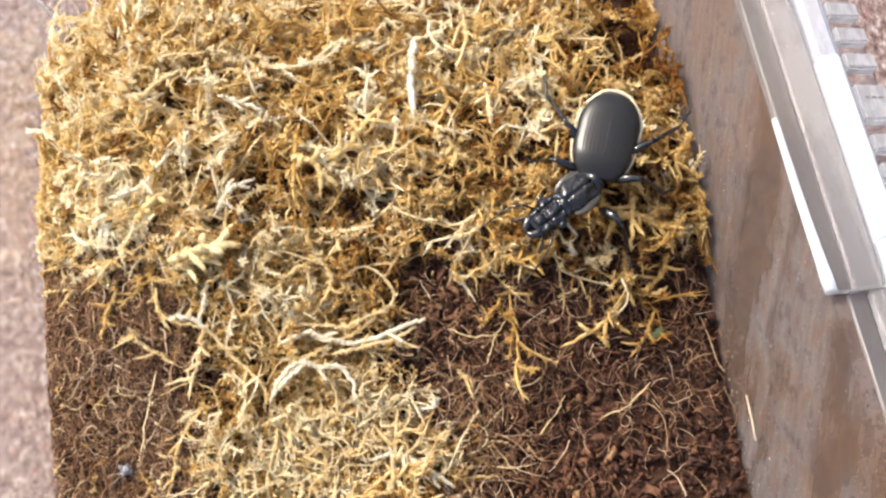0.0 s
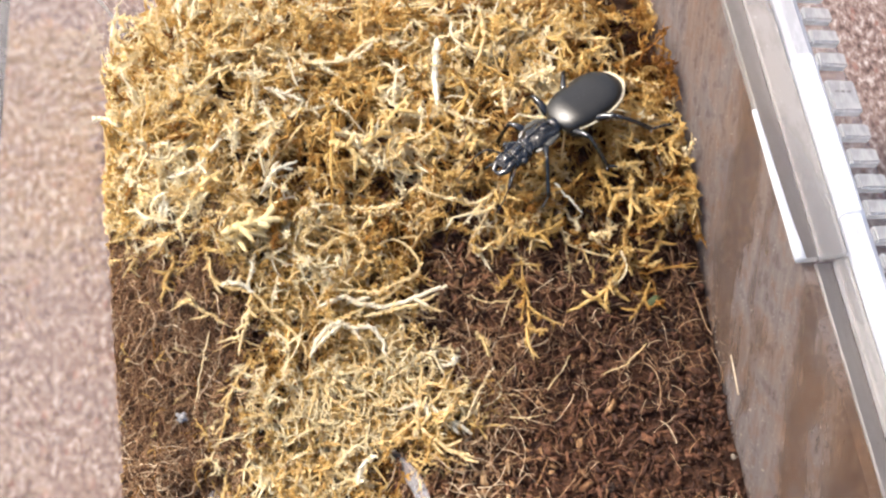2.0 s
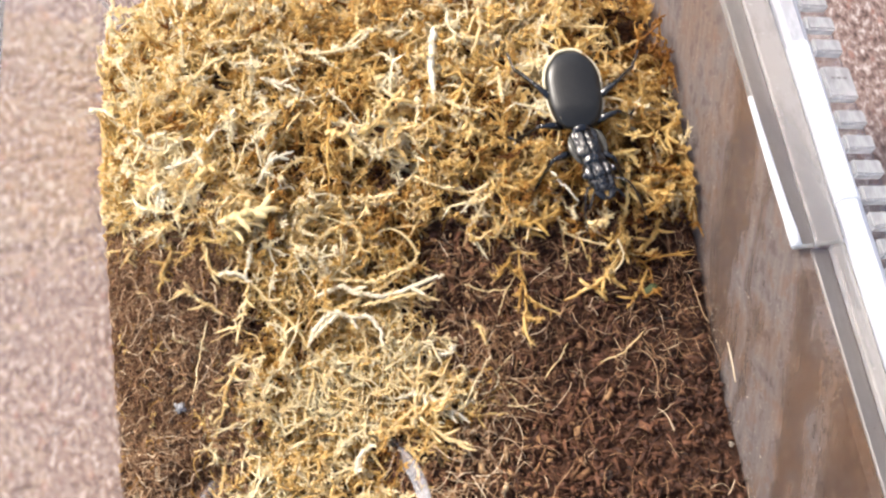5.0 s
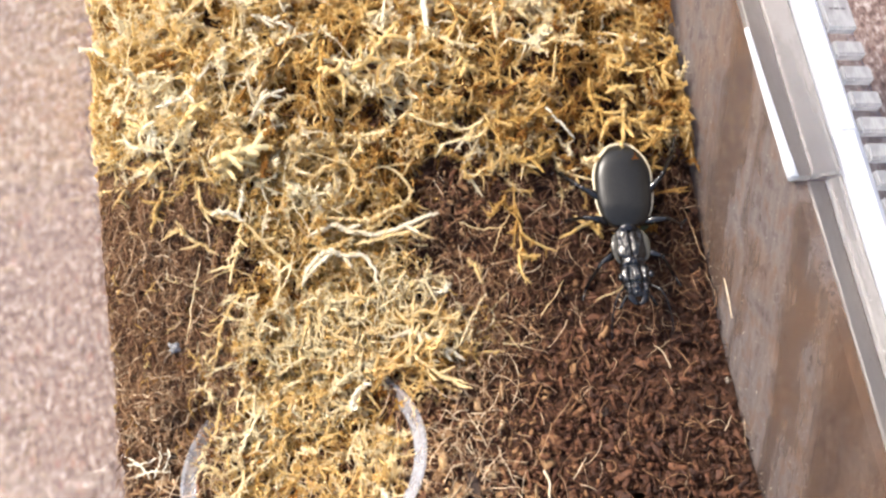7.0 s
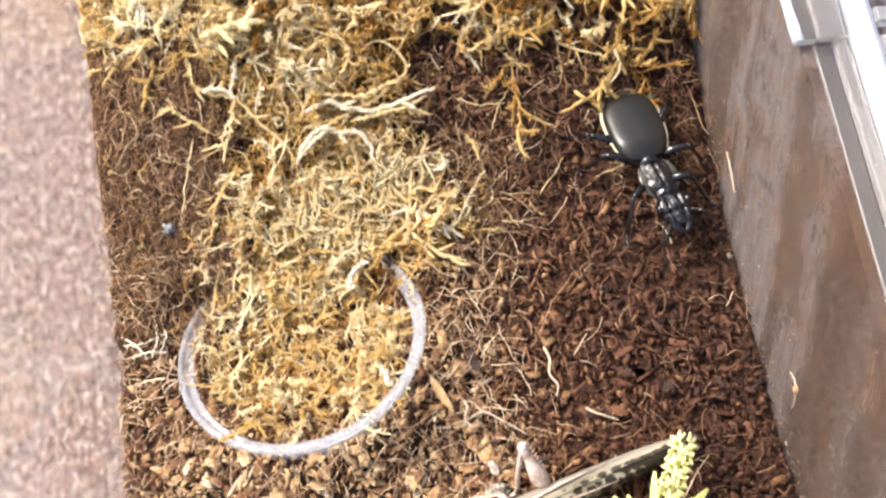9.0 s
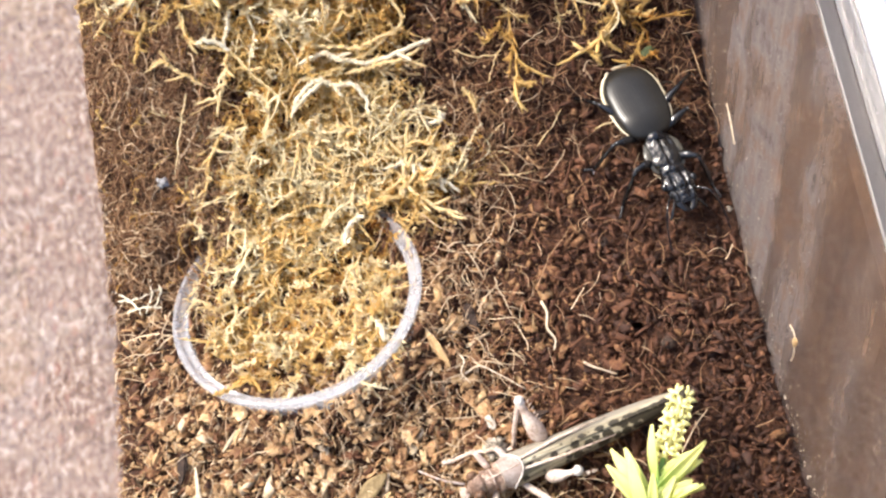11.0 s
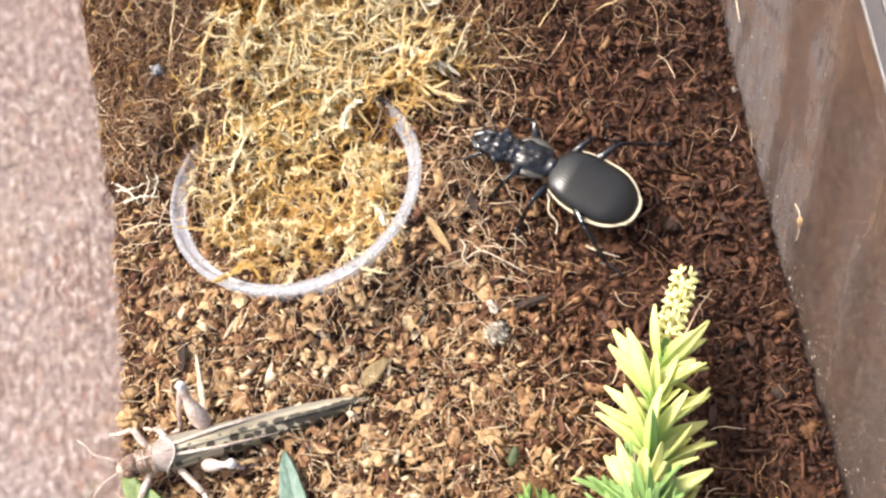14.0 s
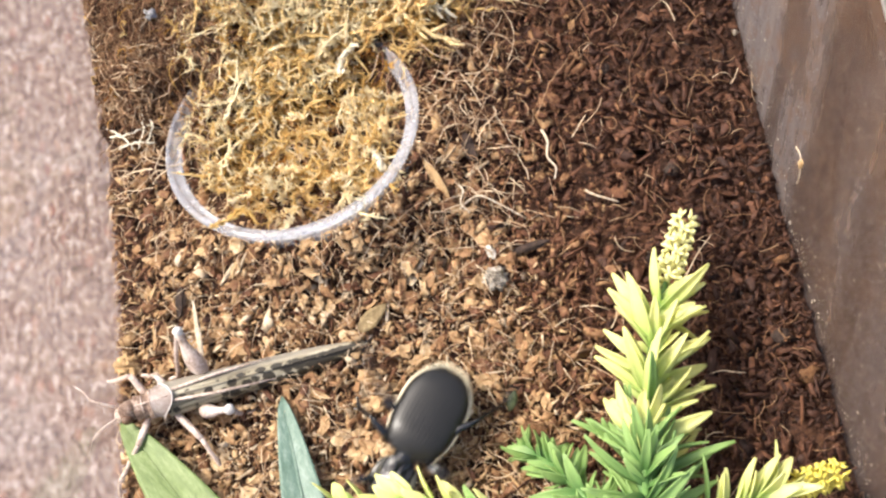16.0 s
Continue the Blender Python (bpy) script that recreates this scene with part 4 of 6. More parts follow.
def fronds(n, length, weight, tone, r=0.0005, shoots=7, shoot_len=(0.0020, 0.0048), twigs=3, twig_len=(0.0008, 0.0018), leaf=0.0008, level=(0.0, 0.004), curl=2.2, lift=0.3, heap=0.0030):
    """Coarse antler-like sprigs: a curved stem, blunt bent shoots on both sides, stubby twigs on the shoots, all furred with scale leaves."""
    steps = 9
    p0 = pick(n, weight)
    lev = rng.uniform(*level, n)
    # Tone falls with depth: painted shade between the fronds.
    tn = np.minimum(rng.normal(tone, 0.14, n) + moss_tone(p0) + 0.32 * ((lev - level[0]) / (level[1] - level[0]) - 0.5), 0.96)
    p = lay(p0, rng.uniform(*length, n), steps, curl, lift, rng.uniform(0, 0.003, n), lev + heap * clump(p0[:, 0], p0[:, 1]))
    thick = rng.uniform(0.7, 1.25, n)
    out = []

    def add(path, rad, tones, sides, per, size):
        m, k, _ = path.shape
        v, f = strands(path, rad * rng.uniform(0.85, 1.15, rad.shape), sides)
        out.append((v, f, np.repeat(tones, k * sides) + np.tile(np.repeat(np.linspace(-0.03, 0.06, k), sides), m)))
        v, f = leaflets(path, per, np.full(m, size), 0.76)
        out.append((v, f, np.repeat(tones, per * 4) + np.tile([-0.03, 0, 0.07, 0], m * per)))

    def offshoots(path, tones, th, count, lens, k, forward, lo, hi):
        m, q, _ = path.shape
        u = np.clip(np.tile(np.linspace(lo, hi, count), m) + rng.uniform(-0.05, 0.05, m * count), 0, 0.99)
        who = np.repeat(np.arange(m), count)
        i = np.clip((u * (q - 1)).astype(int), 0, q - 2)
        fr = (u * (q - 1) - i)[:, None]
        c = path[who, i] * (1 - fr) + path[who, i + 1] * fr
        t = path[who, i + 1] - path[who, i]
        t /= np.linalg.norm(t, axis=1)[:, None] + 1e-12
        up = rng.normal(0, 0.4, (m, 3)) + np.array([0, 0, 1.0])
        side = np.cross(t, up[who])
        side /= np.linalg.norm(side, axis=1)[:, None] + 1e-12
        side *= np.where((np.arange(m * count) + who) % 2, 1, -1)[:, None]
        d = t * forward + side * 0.75 + rng.normal(0, 0.28, (m * count, 3))
        d /= np.linalg.norm(d, axis=1)[:, None]
        ln = rng.uniform(*lens, m * count)
        w = np.linspace(0, 1, k)
        bow, curl2 = rng.normal(0, 0.7, (m * count, 3)) + t * 0.3, rng.normal(0, 0.7, (m * count, 3))
        path2 = c[:, None] + (d[:, None] * w[None, :, None] + bow[:, None] * (w ** 2)[None, :, None] + curl2[:, None] * (w ** 3)[None, :, None]) * ln[:, None, None]
        path2[:, :, 0] = np.clip(path2[:, :, 0], X0 + 0.0004, X1 - 0.0004)
        return path2, tones[who] + rng.normal(0, 0.04, m * count), th[who]

    add(p, 0.8 * r * thick[:, None] * np.linspace(1.0, 0.75, steps)[None], tn, 3, 90, leaf * 1.25)
    q, tq, wq = offshoots(p, tn, thick, shoots, shoot_len, 6, 0.55, 0.10, 0.97)
    add(q, 0.75 * r * wq[:, None] * np.array([0.85, 1.0, 1.0, 0.95, 0.8, 0.12])[None], tq, 3, 26, leaf * 1.2)
    if twigs:
        g, tg, wg = offshoots(q, tq, wq, twigs, twig_len, 3, 0.7, 0.35, 0.85)
        add(g, 0.62 * r * wg[:, None] * np.array([0.9, 1.0, 0.15])[None], tg, 3, 9, leaf)
    return out


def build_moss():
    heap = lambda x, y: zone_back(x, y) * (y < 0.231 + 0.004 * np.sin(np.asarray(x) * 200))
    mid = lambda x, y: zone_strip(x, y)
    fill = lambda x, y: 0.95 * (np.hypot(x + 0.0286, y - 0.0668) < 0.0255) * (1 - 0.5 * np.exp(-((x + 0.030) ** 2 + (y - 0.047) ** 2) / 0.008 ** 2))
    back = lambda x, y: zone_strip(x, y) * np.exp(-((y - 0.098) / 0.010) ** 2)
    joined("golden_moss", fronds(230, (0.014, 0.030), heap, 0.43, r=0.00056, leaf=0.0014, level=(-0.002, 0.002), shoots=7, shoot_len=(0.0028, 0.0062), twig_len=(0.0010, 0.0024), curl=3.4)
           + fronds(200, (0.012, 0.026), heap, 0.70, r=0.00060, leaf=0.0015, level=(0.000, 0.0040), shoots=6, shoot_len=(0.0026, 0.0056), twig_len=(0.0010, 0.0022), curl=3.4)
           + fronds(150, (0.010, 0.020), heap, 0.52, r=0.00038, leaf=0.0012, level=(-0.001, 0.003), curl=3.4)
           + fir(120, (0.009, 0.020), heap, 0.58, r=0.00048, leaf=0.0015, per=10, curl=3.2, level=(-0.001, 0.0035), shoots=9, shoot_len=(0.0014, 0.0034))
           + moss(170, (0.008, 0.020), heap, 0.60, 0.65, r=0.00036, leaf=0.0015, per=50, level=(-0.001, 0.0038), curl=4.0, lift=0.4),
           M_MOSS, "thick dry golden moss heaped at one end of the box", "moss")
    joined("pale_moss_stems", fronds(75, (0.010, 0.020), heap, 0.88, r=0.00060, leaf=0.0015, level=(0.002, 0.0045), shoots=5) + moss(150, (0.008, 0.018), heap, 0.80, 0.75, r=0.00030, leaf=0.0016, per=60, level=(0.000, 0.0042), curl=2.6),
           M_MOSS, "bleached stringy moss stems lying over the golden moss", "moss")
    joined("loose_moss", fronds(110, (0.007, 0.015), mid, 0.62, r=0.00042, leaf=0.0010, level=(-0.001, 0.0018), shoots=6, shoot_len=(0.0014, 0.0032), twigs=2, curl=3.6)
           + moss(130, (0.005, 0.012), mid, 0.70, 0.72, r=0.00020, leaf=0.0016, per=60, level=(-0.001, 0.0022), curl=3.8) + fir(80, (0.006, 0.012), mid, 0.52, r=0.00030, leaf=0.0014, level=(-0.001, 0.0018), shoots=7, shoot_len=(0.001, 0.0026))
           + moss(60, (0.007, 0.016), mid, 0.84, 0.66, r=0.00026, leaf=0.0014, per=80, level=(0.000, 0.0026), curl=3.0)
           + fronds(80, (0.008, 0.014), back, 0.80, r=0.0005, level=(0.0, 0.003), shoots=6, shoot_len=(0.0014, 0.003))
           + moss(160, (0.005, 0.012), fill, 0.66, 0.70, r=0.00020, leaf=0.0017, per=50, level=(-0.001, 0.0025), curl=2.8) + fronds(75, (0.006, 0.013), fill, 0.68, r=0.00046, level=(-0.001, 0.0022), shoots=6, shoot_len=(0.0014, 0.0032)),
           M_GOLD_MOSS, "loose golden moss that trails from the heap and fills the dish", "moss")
    # Low brown layer, its dark tone doubling as shade in the gaps above.
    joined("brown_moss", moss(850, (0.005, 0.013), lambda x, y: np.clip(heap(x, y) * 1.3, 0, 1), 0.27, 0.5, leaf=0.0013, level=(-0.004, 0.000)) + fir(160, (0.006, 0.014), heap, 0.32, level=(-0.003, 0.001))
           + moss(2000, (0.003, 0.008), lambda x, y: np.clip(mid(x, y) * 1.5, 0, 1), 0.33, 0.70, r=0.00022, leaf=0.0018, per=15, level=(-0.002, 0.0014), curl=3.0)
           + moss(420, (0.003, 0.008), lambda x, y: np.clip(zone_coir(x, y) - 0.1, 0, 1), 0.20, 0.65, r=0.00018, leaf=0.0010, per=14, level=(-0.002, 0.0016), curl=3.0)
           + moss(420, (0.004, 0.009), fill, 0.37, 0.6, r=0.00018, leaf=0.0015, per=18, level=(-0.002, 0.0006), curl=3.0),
           M_MOSS, "dead brown moss beneath the golden growth, toned to shade the gaps", "moss")


def rope(points, r, tone, rise, branches, label, mat, leaf=1.0):
    """One moss stem that stands out from the mat, by places in mm, radius in mm and height over the bed in mm."""
    c = np.array([(x * MM, y * MM, float(surf(x * MM, y * MM)) + rise * MM) for x, y in points])
    c[1:-1, 2] += 0.0006
    main = bend(c, 8 + 3 * len(c))
    ob = thing("moss_sprig", label, "moss", Matrix.Translation(Vector(main[0])), "moss sprigs")
    loc = main - main[0]
    g = np.random.default_rng(int(abs(points[0][0] * 91 + points[0][1] * 37)) + len(points))
    loc[1:-1] += g.normal(0, 0.00018, loc[1:-1].shape)
    way = float(np.linalg.norm(np.diff(loc, axis=0), axis=1).sum())

    def one(name, path, rad, ends, lf):
        k = len(path)
        length = float(np.linalg.norm(np.diff(path, axis=0), axis=1).sum())
        prof = np.interp(np.linspace(0, 1, k), (0, 0.08, 0.8, 0.94, 1), (0.35, 1, 0.95, 0.7, ends)) * g.uniform(0.85, 1.15, k)
        v1, f1 = strands(path[None], rad * prof[None], 6)
        per = max(20, int(length / 0.00006))
        v2, f2 = leaflets(path[None], per, np.array([lf]), 0.56)
        n1 = len(v1)
        t = np.concatenate([np.full(n1, tone), np.full(len(v2), tone) + np.tile([-0.05, 0, 0.06, 0], per)])
        return part(name, mesh_from(name, np.vstack([v1, v2]), np.vstack([f1, f2 + n1]), t, smooth=True), mat, ob)

    rad = r * MM * 1.0
    one("stem", loc, rad, 0.12, 0.0015 * leaf * (0.5 + r))
    for b in range(branches):
        i = int((0.15 + 0.75 * (b + 0.5) / branches) * (len(loc) - 2))
        d = loc[i + 1] - loc[i]
        d = d / np.linalg.norm(d)
        sd = np.cross(d, [0, 0, 1]) * (1 if (b + len(points)) % 2 else -1)
        ln = min(0.0055, 0.35 * way) * g.uniform(0.5, 1.0)
        w = np.linspace(0, 1, 7)[:, None]
        br = loc[i] + (w * (d * 0.55 + sd * 0.8 + np.array([0, 0, 0.10])) + w ** 2 * g.normal(0, 0.3, 3)) * ln
        one("side_branch", br, rad * 0.85, 0.12, 0.0011 * leaf * (0.5 + r))


def build_sprigs():
    pale, gold = "bleached white feathery moss sprig standing out of the mat", "golden branching moss sprig with stubby side shoots"
    loop, tan = "curled bleached moss strand in a looped tangle", "thin tan root lying across the dark chips"
    bush, wisp = "bright yellow bushy tuft of moss", "white wispy root tuft beside the clear wall"
    # looped pale tangle in the middle of the mat
    rope([(-21.9, 125.4), (-14.7, 127.2), (-8.7, 124.7), (0.6, 123.7), (10.3, 126.3), (14.4, 127.3)], 0.62, 0.80, 6.2, 2, loop, M_WHITE_MOSS)
    rope([(-22.0, 124.7), (-19.2, 128.7), (-11.4, 128.6), (-5.3, 127.2), (-0.4, 128.9), (5.3, 130.4), (7.7, 133.0), (6.2, 136.8), (1.1, 140.3), (-5.5, 138.1)], 0.36, 0.82, 6.2, 0, loop, M_MOSS)
    rope([(-24.9, 113.0), (-22.1, 117.5), (-17.0, 120.6), (-12.5, 119.3), (-7.9, 118.8), (-4.9, 114.9), (-4.4, 109.5)], 0.62, 0.90, 6.2, 1, loop, M_WHITE_MOSS)
    rope([(-24.3, 113.8), (-19.7, 117.6), (-15.0, 120.5)], 0.55, 0.85, 7.2, 0, loop, M_WHITE_MOSS)
    rope([(-9.1, 121.9), (-1.2, 122.4), (6.9, 123.7), (12.2, 125.8)], 0.50, 0.80, 6.2, 2, loop, M_MOSS)
    rope([(-15.4, 122.2), (-8.8, 124.4), (-0.6, 127.1), (4.7, 131.6)], 0.40, 0.78, 5.2, 1, loop, M_MOSS)
    rope([(-49.8, 142.3), (-49.3, 136.3), (-45.2, 133.4), (-39.2, 131.3), (-33.8, 124.9), (-28.2, 119.3), (-25.0, 113.4)], 0.48, 0.78, 5.2, 5, loop, M_MOSS)
    rope([(-47.3, 134.1), (-42.7, 133.7), (-38.3, 131.2)], 0.60, 0.90, 6.2, 0, loop, M_WHITE_MOSS)
    rope([(-39.3, 130.6), (-41.2, 125.0), (-42.8, 121.2), (-50.0, 120.4)], 0.42, 0.84, 5.2, 3, loop, M_MOSS)
    rope([(-46.5, 124.4), (-53.8, 129.5), (-56.7, 132.2), (-60.7, 132.2)], 0.38, 0.80, 4.2, 3, loop, M_MOSS)
    rope([(-37.0, 141.9), (-38.6, 136.3), (-40.4, 131.8)], 0.40, 0.90, 5.2, 1, loop, M_WHITE_MOSS)
    rope([(-59.9, 143.7), (-62.5, 138.6), (-64.6, 133.7)], 0.55, 0.62, 4.2, 2, loop, M_MOSS)
    # stringy stems and roots over the coir
    rope([(-51.9, 124.2), (-54.7, 116.2), (-58.4, 105.1)], 0.24, 0.88, 4.2, 0, loop, M_MOSS, leaf=0.4)
    rope([(-41.9, 114.0), (-47.7, 107.7), (-50.0, 100.8), (-53.0, 93.8)], 0.40, 0.74, 4.2, 4, loop, M_MOSS)
    rope([(-50.5, 144.4), (-50.2, 139.8), (-48.7, 135.1)], 0.30, 0.80, 4.2, 1, loop, M_MOSS)
    rope([(-25.3, 112.0), (-24.5, 104.5), (-27.8, 95.9), (-27.2, 89.2)], 0.34, 0.80, 4.2, 3, loop, M_MOSS)
    rope([(-28.4, 143.9), (-33.2, 142.7), (-38.0, 141.3)], 0.34, 0.74, 5.2, 1, loop, M_MOSS)
    rope([(-52.0, 118.6), (-43.8, 120.0), (-38.0, 116.4), (-38.2, 107.6)], 0.20, 0.72, 4.2, 0, loop, M_MOSS, leaf=0.5)
    rope([(-20.0, 110.0), (-21.5, 104.2), (-18.0, 100.0), (-10.7, 96.1)], 0.40, 0.82, 4.2, 3, loop, M_MOSS)
    rope([(-15.2, 110.9), (-9.2, 108.7), (-1.4, 108.6), (8.0, 108.2)], 0.32, 0.78, 4.2, 2, loop, M_MOSS)
    # bleached cluster behind the dish
    rope([(-2.8, 97.1), (4.3, 97.4), (10.7, 93.1), (16.6, 88.1)], 0.60, 0.85, 5.2, 4, loop, M_WHITE_MOSS)
    rope([(1.6, 88.7), (3.0, 96.4), (5.2, 108.2)], 0.55, 0.80, 5.2, 5, loop, M_MOSS)
    rope([(2.1, 92.1), (9.6, 84.5), (16.1, 81.8)], 0.50, 0.82, 5.2, 3, loop, M_MOSS)
    rope([(-5.2, 89.9), (1.5, 93.8), (8.4, 99.1), (14.2, 107.5)], 0.40, 0.82, 4.2, 4, loop, M_MOSS)
    rope([(-13.2, 88.1), (-5.3, 89.2), (2.4, 89.0), (11.6, 87.8)], 0.40, 0.72, 4.2, 4, loop, M_MOSS)
    rope([(14.5, 110.2), (13.6, 107.6), (9.5, 108.1)], 0.50, 0.90, 4.2, 0, loop, M_WHITE_MOSS)
    rope([(-30.3, 89.6), (-22.3, 91.4), (-13.4, 86.9), (-8.1, 78.7)], 0.36, 0.70, 4.2, 4, loop, M_MOSS)
    # tan roots across the dark chips
    rope([(18.5, 98.0), (25.8, 99.5), (32.4, 90.0)], 0.20, 0.78, 1.6, 0, tan, M_MOSS, leaf=0.3)
    rope([(26.5, 93.1), (31.8, 91.7), (37.8, 92.7)], 0.20, 0.78, 1.6, 0, tan, M_MOSS, leaf=0.3)
    rope([(21.2, 100.0), (29.7, 98.7), (32.6, 96.8)], 0.20, 0.78, 1.6, 0, tan, M_MOSS, leaf=0.3)
    rope([(28.6, 117.0), (31.0, 122.2), (34.7, 126.9)], 0.20, 0.78, 1.6, 0, tan, M_MOSS, leaf=0.3)
    rope([(19.9, 126.3), (25.9, 123.5), (33.1, 123.4)], 0.20, 0.78, 1.6, 0, tan, M_MOSS, leaf=0.3)
    rope([(30.8, 106.5), (26.3, 102.5), (21.2, 100.0)], 0.20, 0.78, 1.6, 0, tan, M_MOSS, leaf=0.3)
    rope([(69.0, 108.5), (61.6, 103.0), (54.9, 101.4)], 0.20, 0.78, 1.6, 0, tan, M_MOSS, leaf=0.3)
    rope([(38.4, 98.0), (44.0, 103.5), (47.0, 107.7)], 0.20, 0.78, 1.6, 0, tan, M_MOSS, leaf=0.3)
    rope([(-13.8, 136.5), (-7.3, 138.0), (-3.5, 142.8)], 0.20, 0.78, 1.6, 0, tan, M_MOSS, leaf=0.3)
    rope([(11.2, 90.7), (19.8, 90.7), (28.4, 90.2)], 0.42, 0.62, 2.0, 1, tan, M_MOSS, leaf=0.5)
    rope([(21.0, 116.5), (23.7, 113.2), (24.4, 109.8)], 0.40, 0.74, 2.0, 2, tan, M_MOSS)
    # antler-like golden sprigs along the smeared wall
    rope([(61.5, 140.1), (64.7, 144.8), (69.0, 145.6), (73.1, 144.8), (76.6, 140.8), (77.0, 137.4)], 0.62, 0.74, 8.0, 3, gold, M_YMOSS)
    rope([(69.8, 151.4), (69.1, 145.1), (67.1, 136.7)], 0.60, 0.78, 9.0, 2, gold, M_YMOSS)
    rope([(65.0, 152.6), (70.2, 153.8), (73.3, 150.2)], 0.68, 0.78, 9.0, 2, gold, M_YMOSS)
    rope([(79.9, 147.8), (76.0, 146.8), (71.8, 144.3)], 0.55, 0.74, 8.0, 2, gold, M_YMOSS)
    rope([(83.7, 145.6), (78.9, 142.4), (75.9, 138.6)], 0.50, 0.72, 8.0, 2, gold, M_YMOSS)
    rope([(78.5, 138.6), (76.4, 134.0), (71.6, 130.3), (67.3, 129.7)], 0.50, 0.72, 2.5, 3, gold, M_YMOSS)
    rope([(68.2, 135.8), (67.2, 131.2), (62.5, 125.4), (56.2, 121.3), (47.4, 118.4)], 0.60, 0.76, 2.5, 5, gold, M_YMOSS)
    rope([(67.3, 129.7), (72.1, 128.5), (76.8, 130.5)], 0.42, 0.78, 2.5, 0, gold, M_YMOSS)
    rope([(61.7, 125.5), (62.1, 122.4), (65.5, 119.8)], 0.42, 0.72, 2.5, 0, gold, M_YMOSS)
    rope([(56.9, 123.7), (57.7, 119.9), (59.8, 117.5)], 0.50, 0.72, 2.0, 2, gold, M_YMOSS)
    rope([(61.1, 157.9), (61.0, 152.3), (62.9, 148.4), (66.1, 147.3)], 0.50, 0.62, 7.0, 2, gold, M_YMOSS)
    rope([(72.5, 125.0), (69.1, 119.1), (65.1, 114.8)], 0.40, 0.62, 2.0, 3, gold, M_YMOSS)
    rope([(87.4, 165.1), (84.0, 161.3), (84.5, 155.2)], 0.65, 0.74, 7.0, 2, gold, M_YMOSS)
    rope([(35.0, 139.3), (40.3, 137.0), (48.7, 140.0)], 0.50, 0.60, 7.0, 4, gold, M_YMOSS)
    rope([(37.9, 135.4), (44.8, 138.5), (49.7, 142.8)], 0.50, 0.62, 3.0, 4, gold, M_YMOSS)
    rope([(36.2, 148.1), (43.4, 148.1), (49.7, 152.8)], 0.46, 0.55, 7.0, 4, gold, M_YMOSS)
    rope([(47.5, 149.8), (50.8, 145.1), (54.4, 140.8)], 0.42, 0.95, 8.5, 0, pale, M_WHITE_MOSS, leaf=0.3)
    # sprigs that stand out of the heap
    rope([(20.9, 198.8), (18.8, 187.4), (17.9, 175.4)], 0.95, 1.08, 9.0, 0, pale, M_WHITE_MOSS, leaf=0.9)
    rope([(-13.6, 167.2), (-8.4, 164.4), (-3.1, 158.3)], 0.85, 0.86, 10.0, 3, gold, M_YMOSS)
    rope([(-10.8, 176.6), (-12.5, 168.5), (-13.8, 158.8), (-12.8, 154.0)], 0.50, 0.70, 9.0, 3, gold, M_YMOSS)
    rope([(-5.2, 165.6), (-0.2, 167.9), (5.2, 173.6), (10.1, 179.7)], 0.72, 0.82, 9.0, 4, gold, M_YMOSS)
    rope([(-45.5, 145.9), (-40.0, 146.7), (-34.5, 147.6), (-27.8, 147.8)], 1.10, 1.12, 9.0, 5, bush, M_YMOSS, leaf=0.9)
    rope([(-44.6, 145.7), (-39.0, 146.6), (-32.7, 147.1)], 0.90, 1.05, 5.0, 4, bush, M_YMOSS, leaf=0.9)
    rope([(-53.4, 156.6), (-48.1, 160.3), (-43.9, 162.2)], 0.80, 0.86, 9.0, 3, gold, M_YMOSS)
    rope([(-59.4, 164.8), (-52.7, 164.5), (-46.7, 167.8), (-43.2, 173.2)], 0.50, 0.86, 9.0, 3, pale, M_WHITE_MOSS)
    rope([(14.7, 147.9), (10.1, 143.2), (5.8, 138.3)], 0.42, 0.74, 4.2, 3, loop, M_MOSS)
    rope([(8.3, 156.8), (5.5, 162.8), (9.2, 166.5), (15.5, 166.6)], 0.34, 0.70, 8.0, 1, loop, M_MOSS)
    rope([(3.3, 157.4), (2.5, 163.9), (6.1, 167.8), (15.6, 167.2)], 0.26, 0.66, 8.0, 0, loop, M_MOSS, leaf=0.6)
    rope([(-63.5, 160.7), (-61.7, 157.7), (-63.0, 152.4)], 0.50, 0.96, 8.0, 0, pale, M_WHITE_MOSS)
    rope([(-60.8, 159.1), (-60.2, 156.0), (-61.2, 153.6)], 0.40, 0.96, 8.0, 0, pale, M_WHITE_MOSS)
    rope([(-84.3, 194.5), (-80.1, 194.8), (-74.5, 189.3)], 0.40, 0.95, 6.0, 0, pale, M_WHITE_MOSS)
    rope([(-56.5, 224.0), (-54.0, 228.6), (-51.4, 233.7)], 0.80, 0.97, 9.0, 0, pale, M_WHITE_MOSS)
    rope([(34.3, 208.1), (34.4, 197.5), (30.5, 187.8)], 0.50, 0.84, 9.0, 3, loop, M_MOSS)
    rope([(37.2, 183.0), (37.0, 176.2), (36.9, 170.5)], 0.60, 0.86, 9.0, 2, loop, M_MOSS)
    rope([(49.9, 195.4), (56.4, 193.9), (59.6, 188.1)], 0.50, 0.76, 9.0, 3, gold, M_YMOSS)
    rope([(24.7, 187.3), (26.9, 179.1), (22.5, 171.1)], 0.55, 0.72, 8.0, 3, gold, M_YMOSS)
    rope([(25.5, 169.0), (27.1, 163.6), (25.2, 161.0)], 0.75, 0.80, 8.0, 3, bush, M_YMOSS)
    rope([(-33.8, 155.2), (-29.3, 161.0), (-22.8, 163.6)], 0.50, 0.86, 8.0, 3, pale, M_WHITE_MOSS)
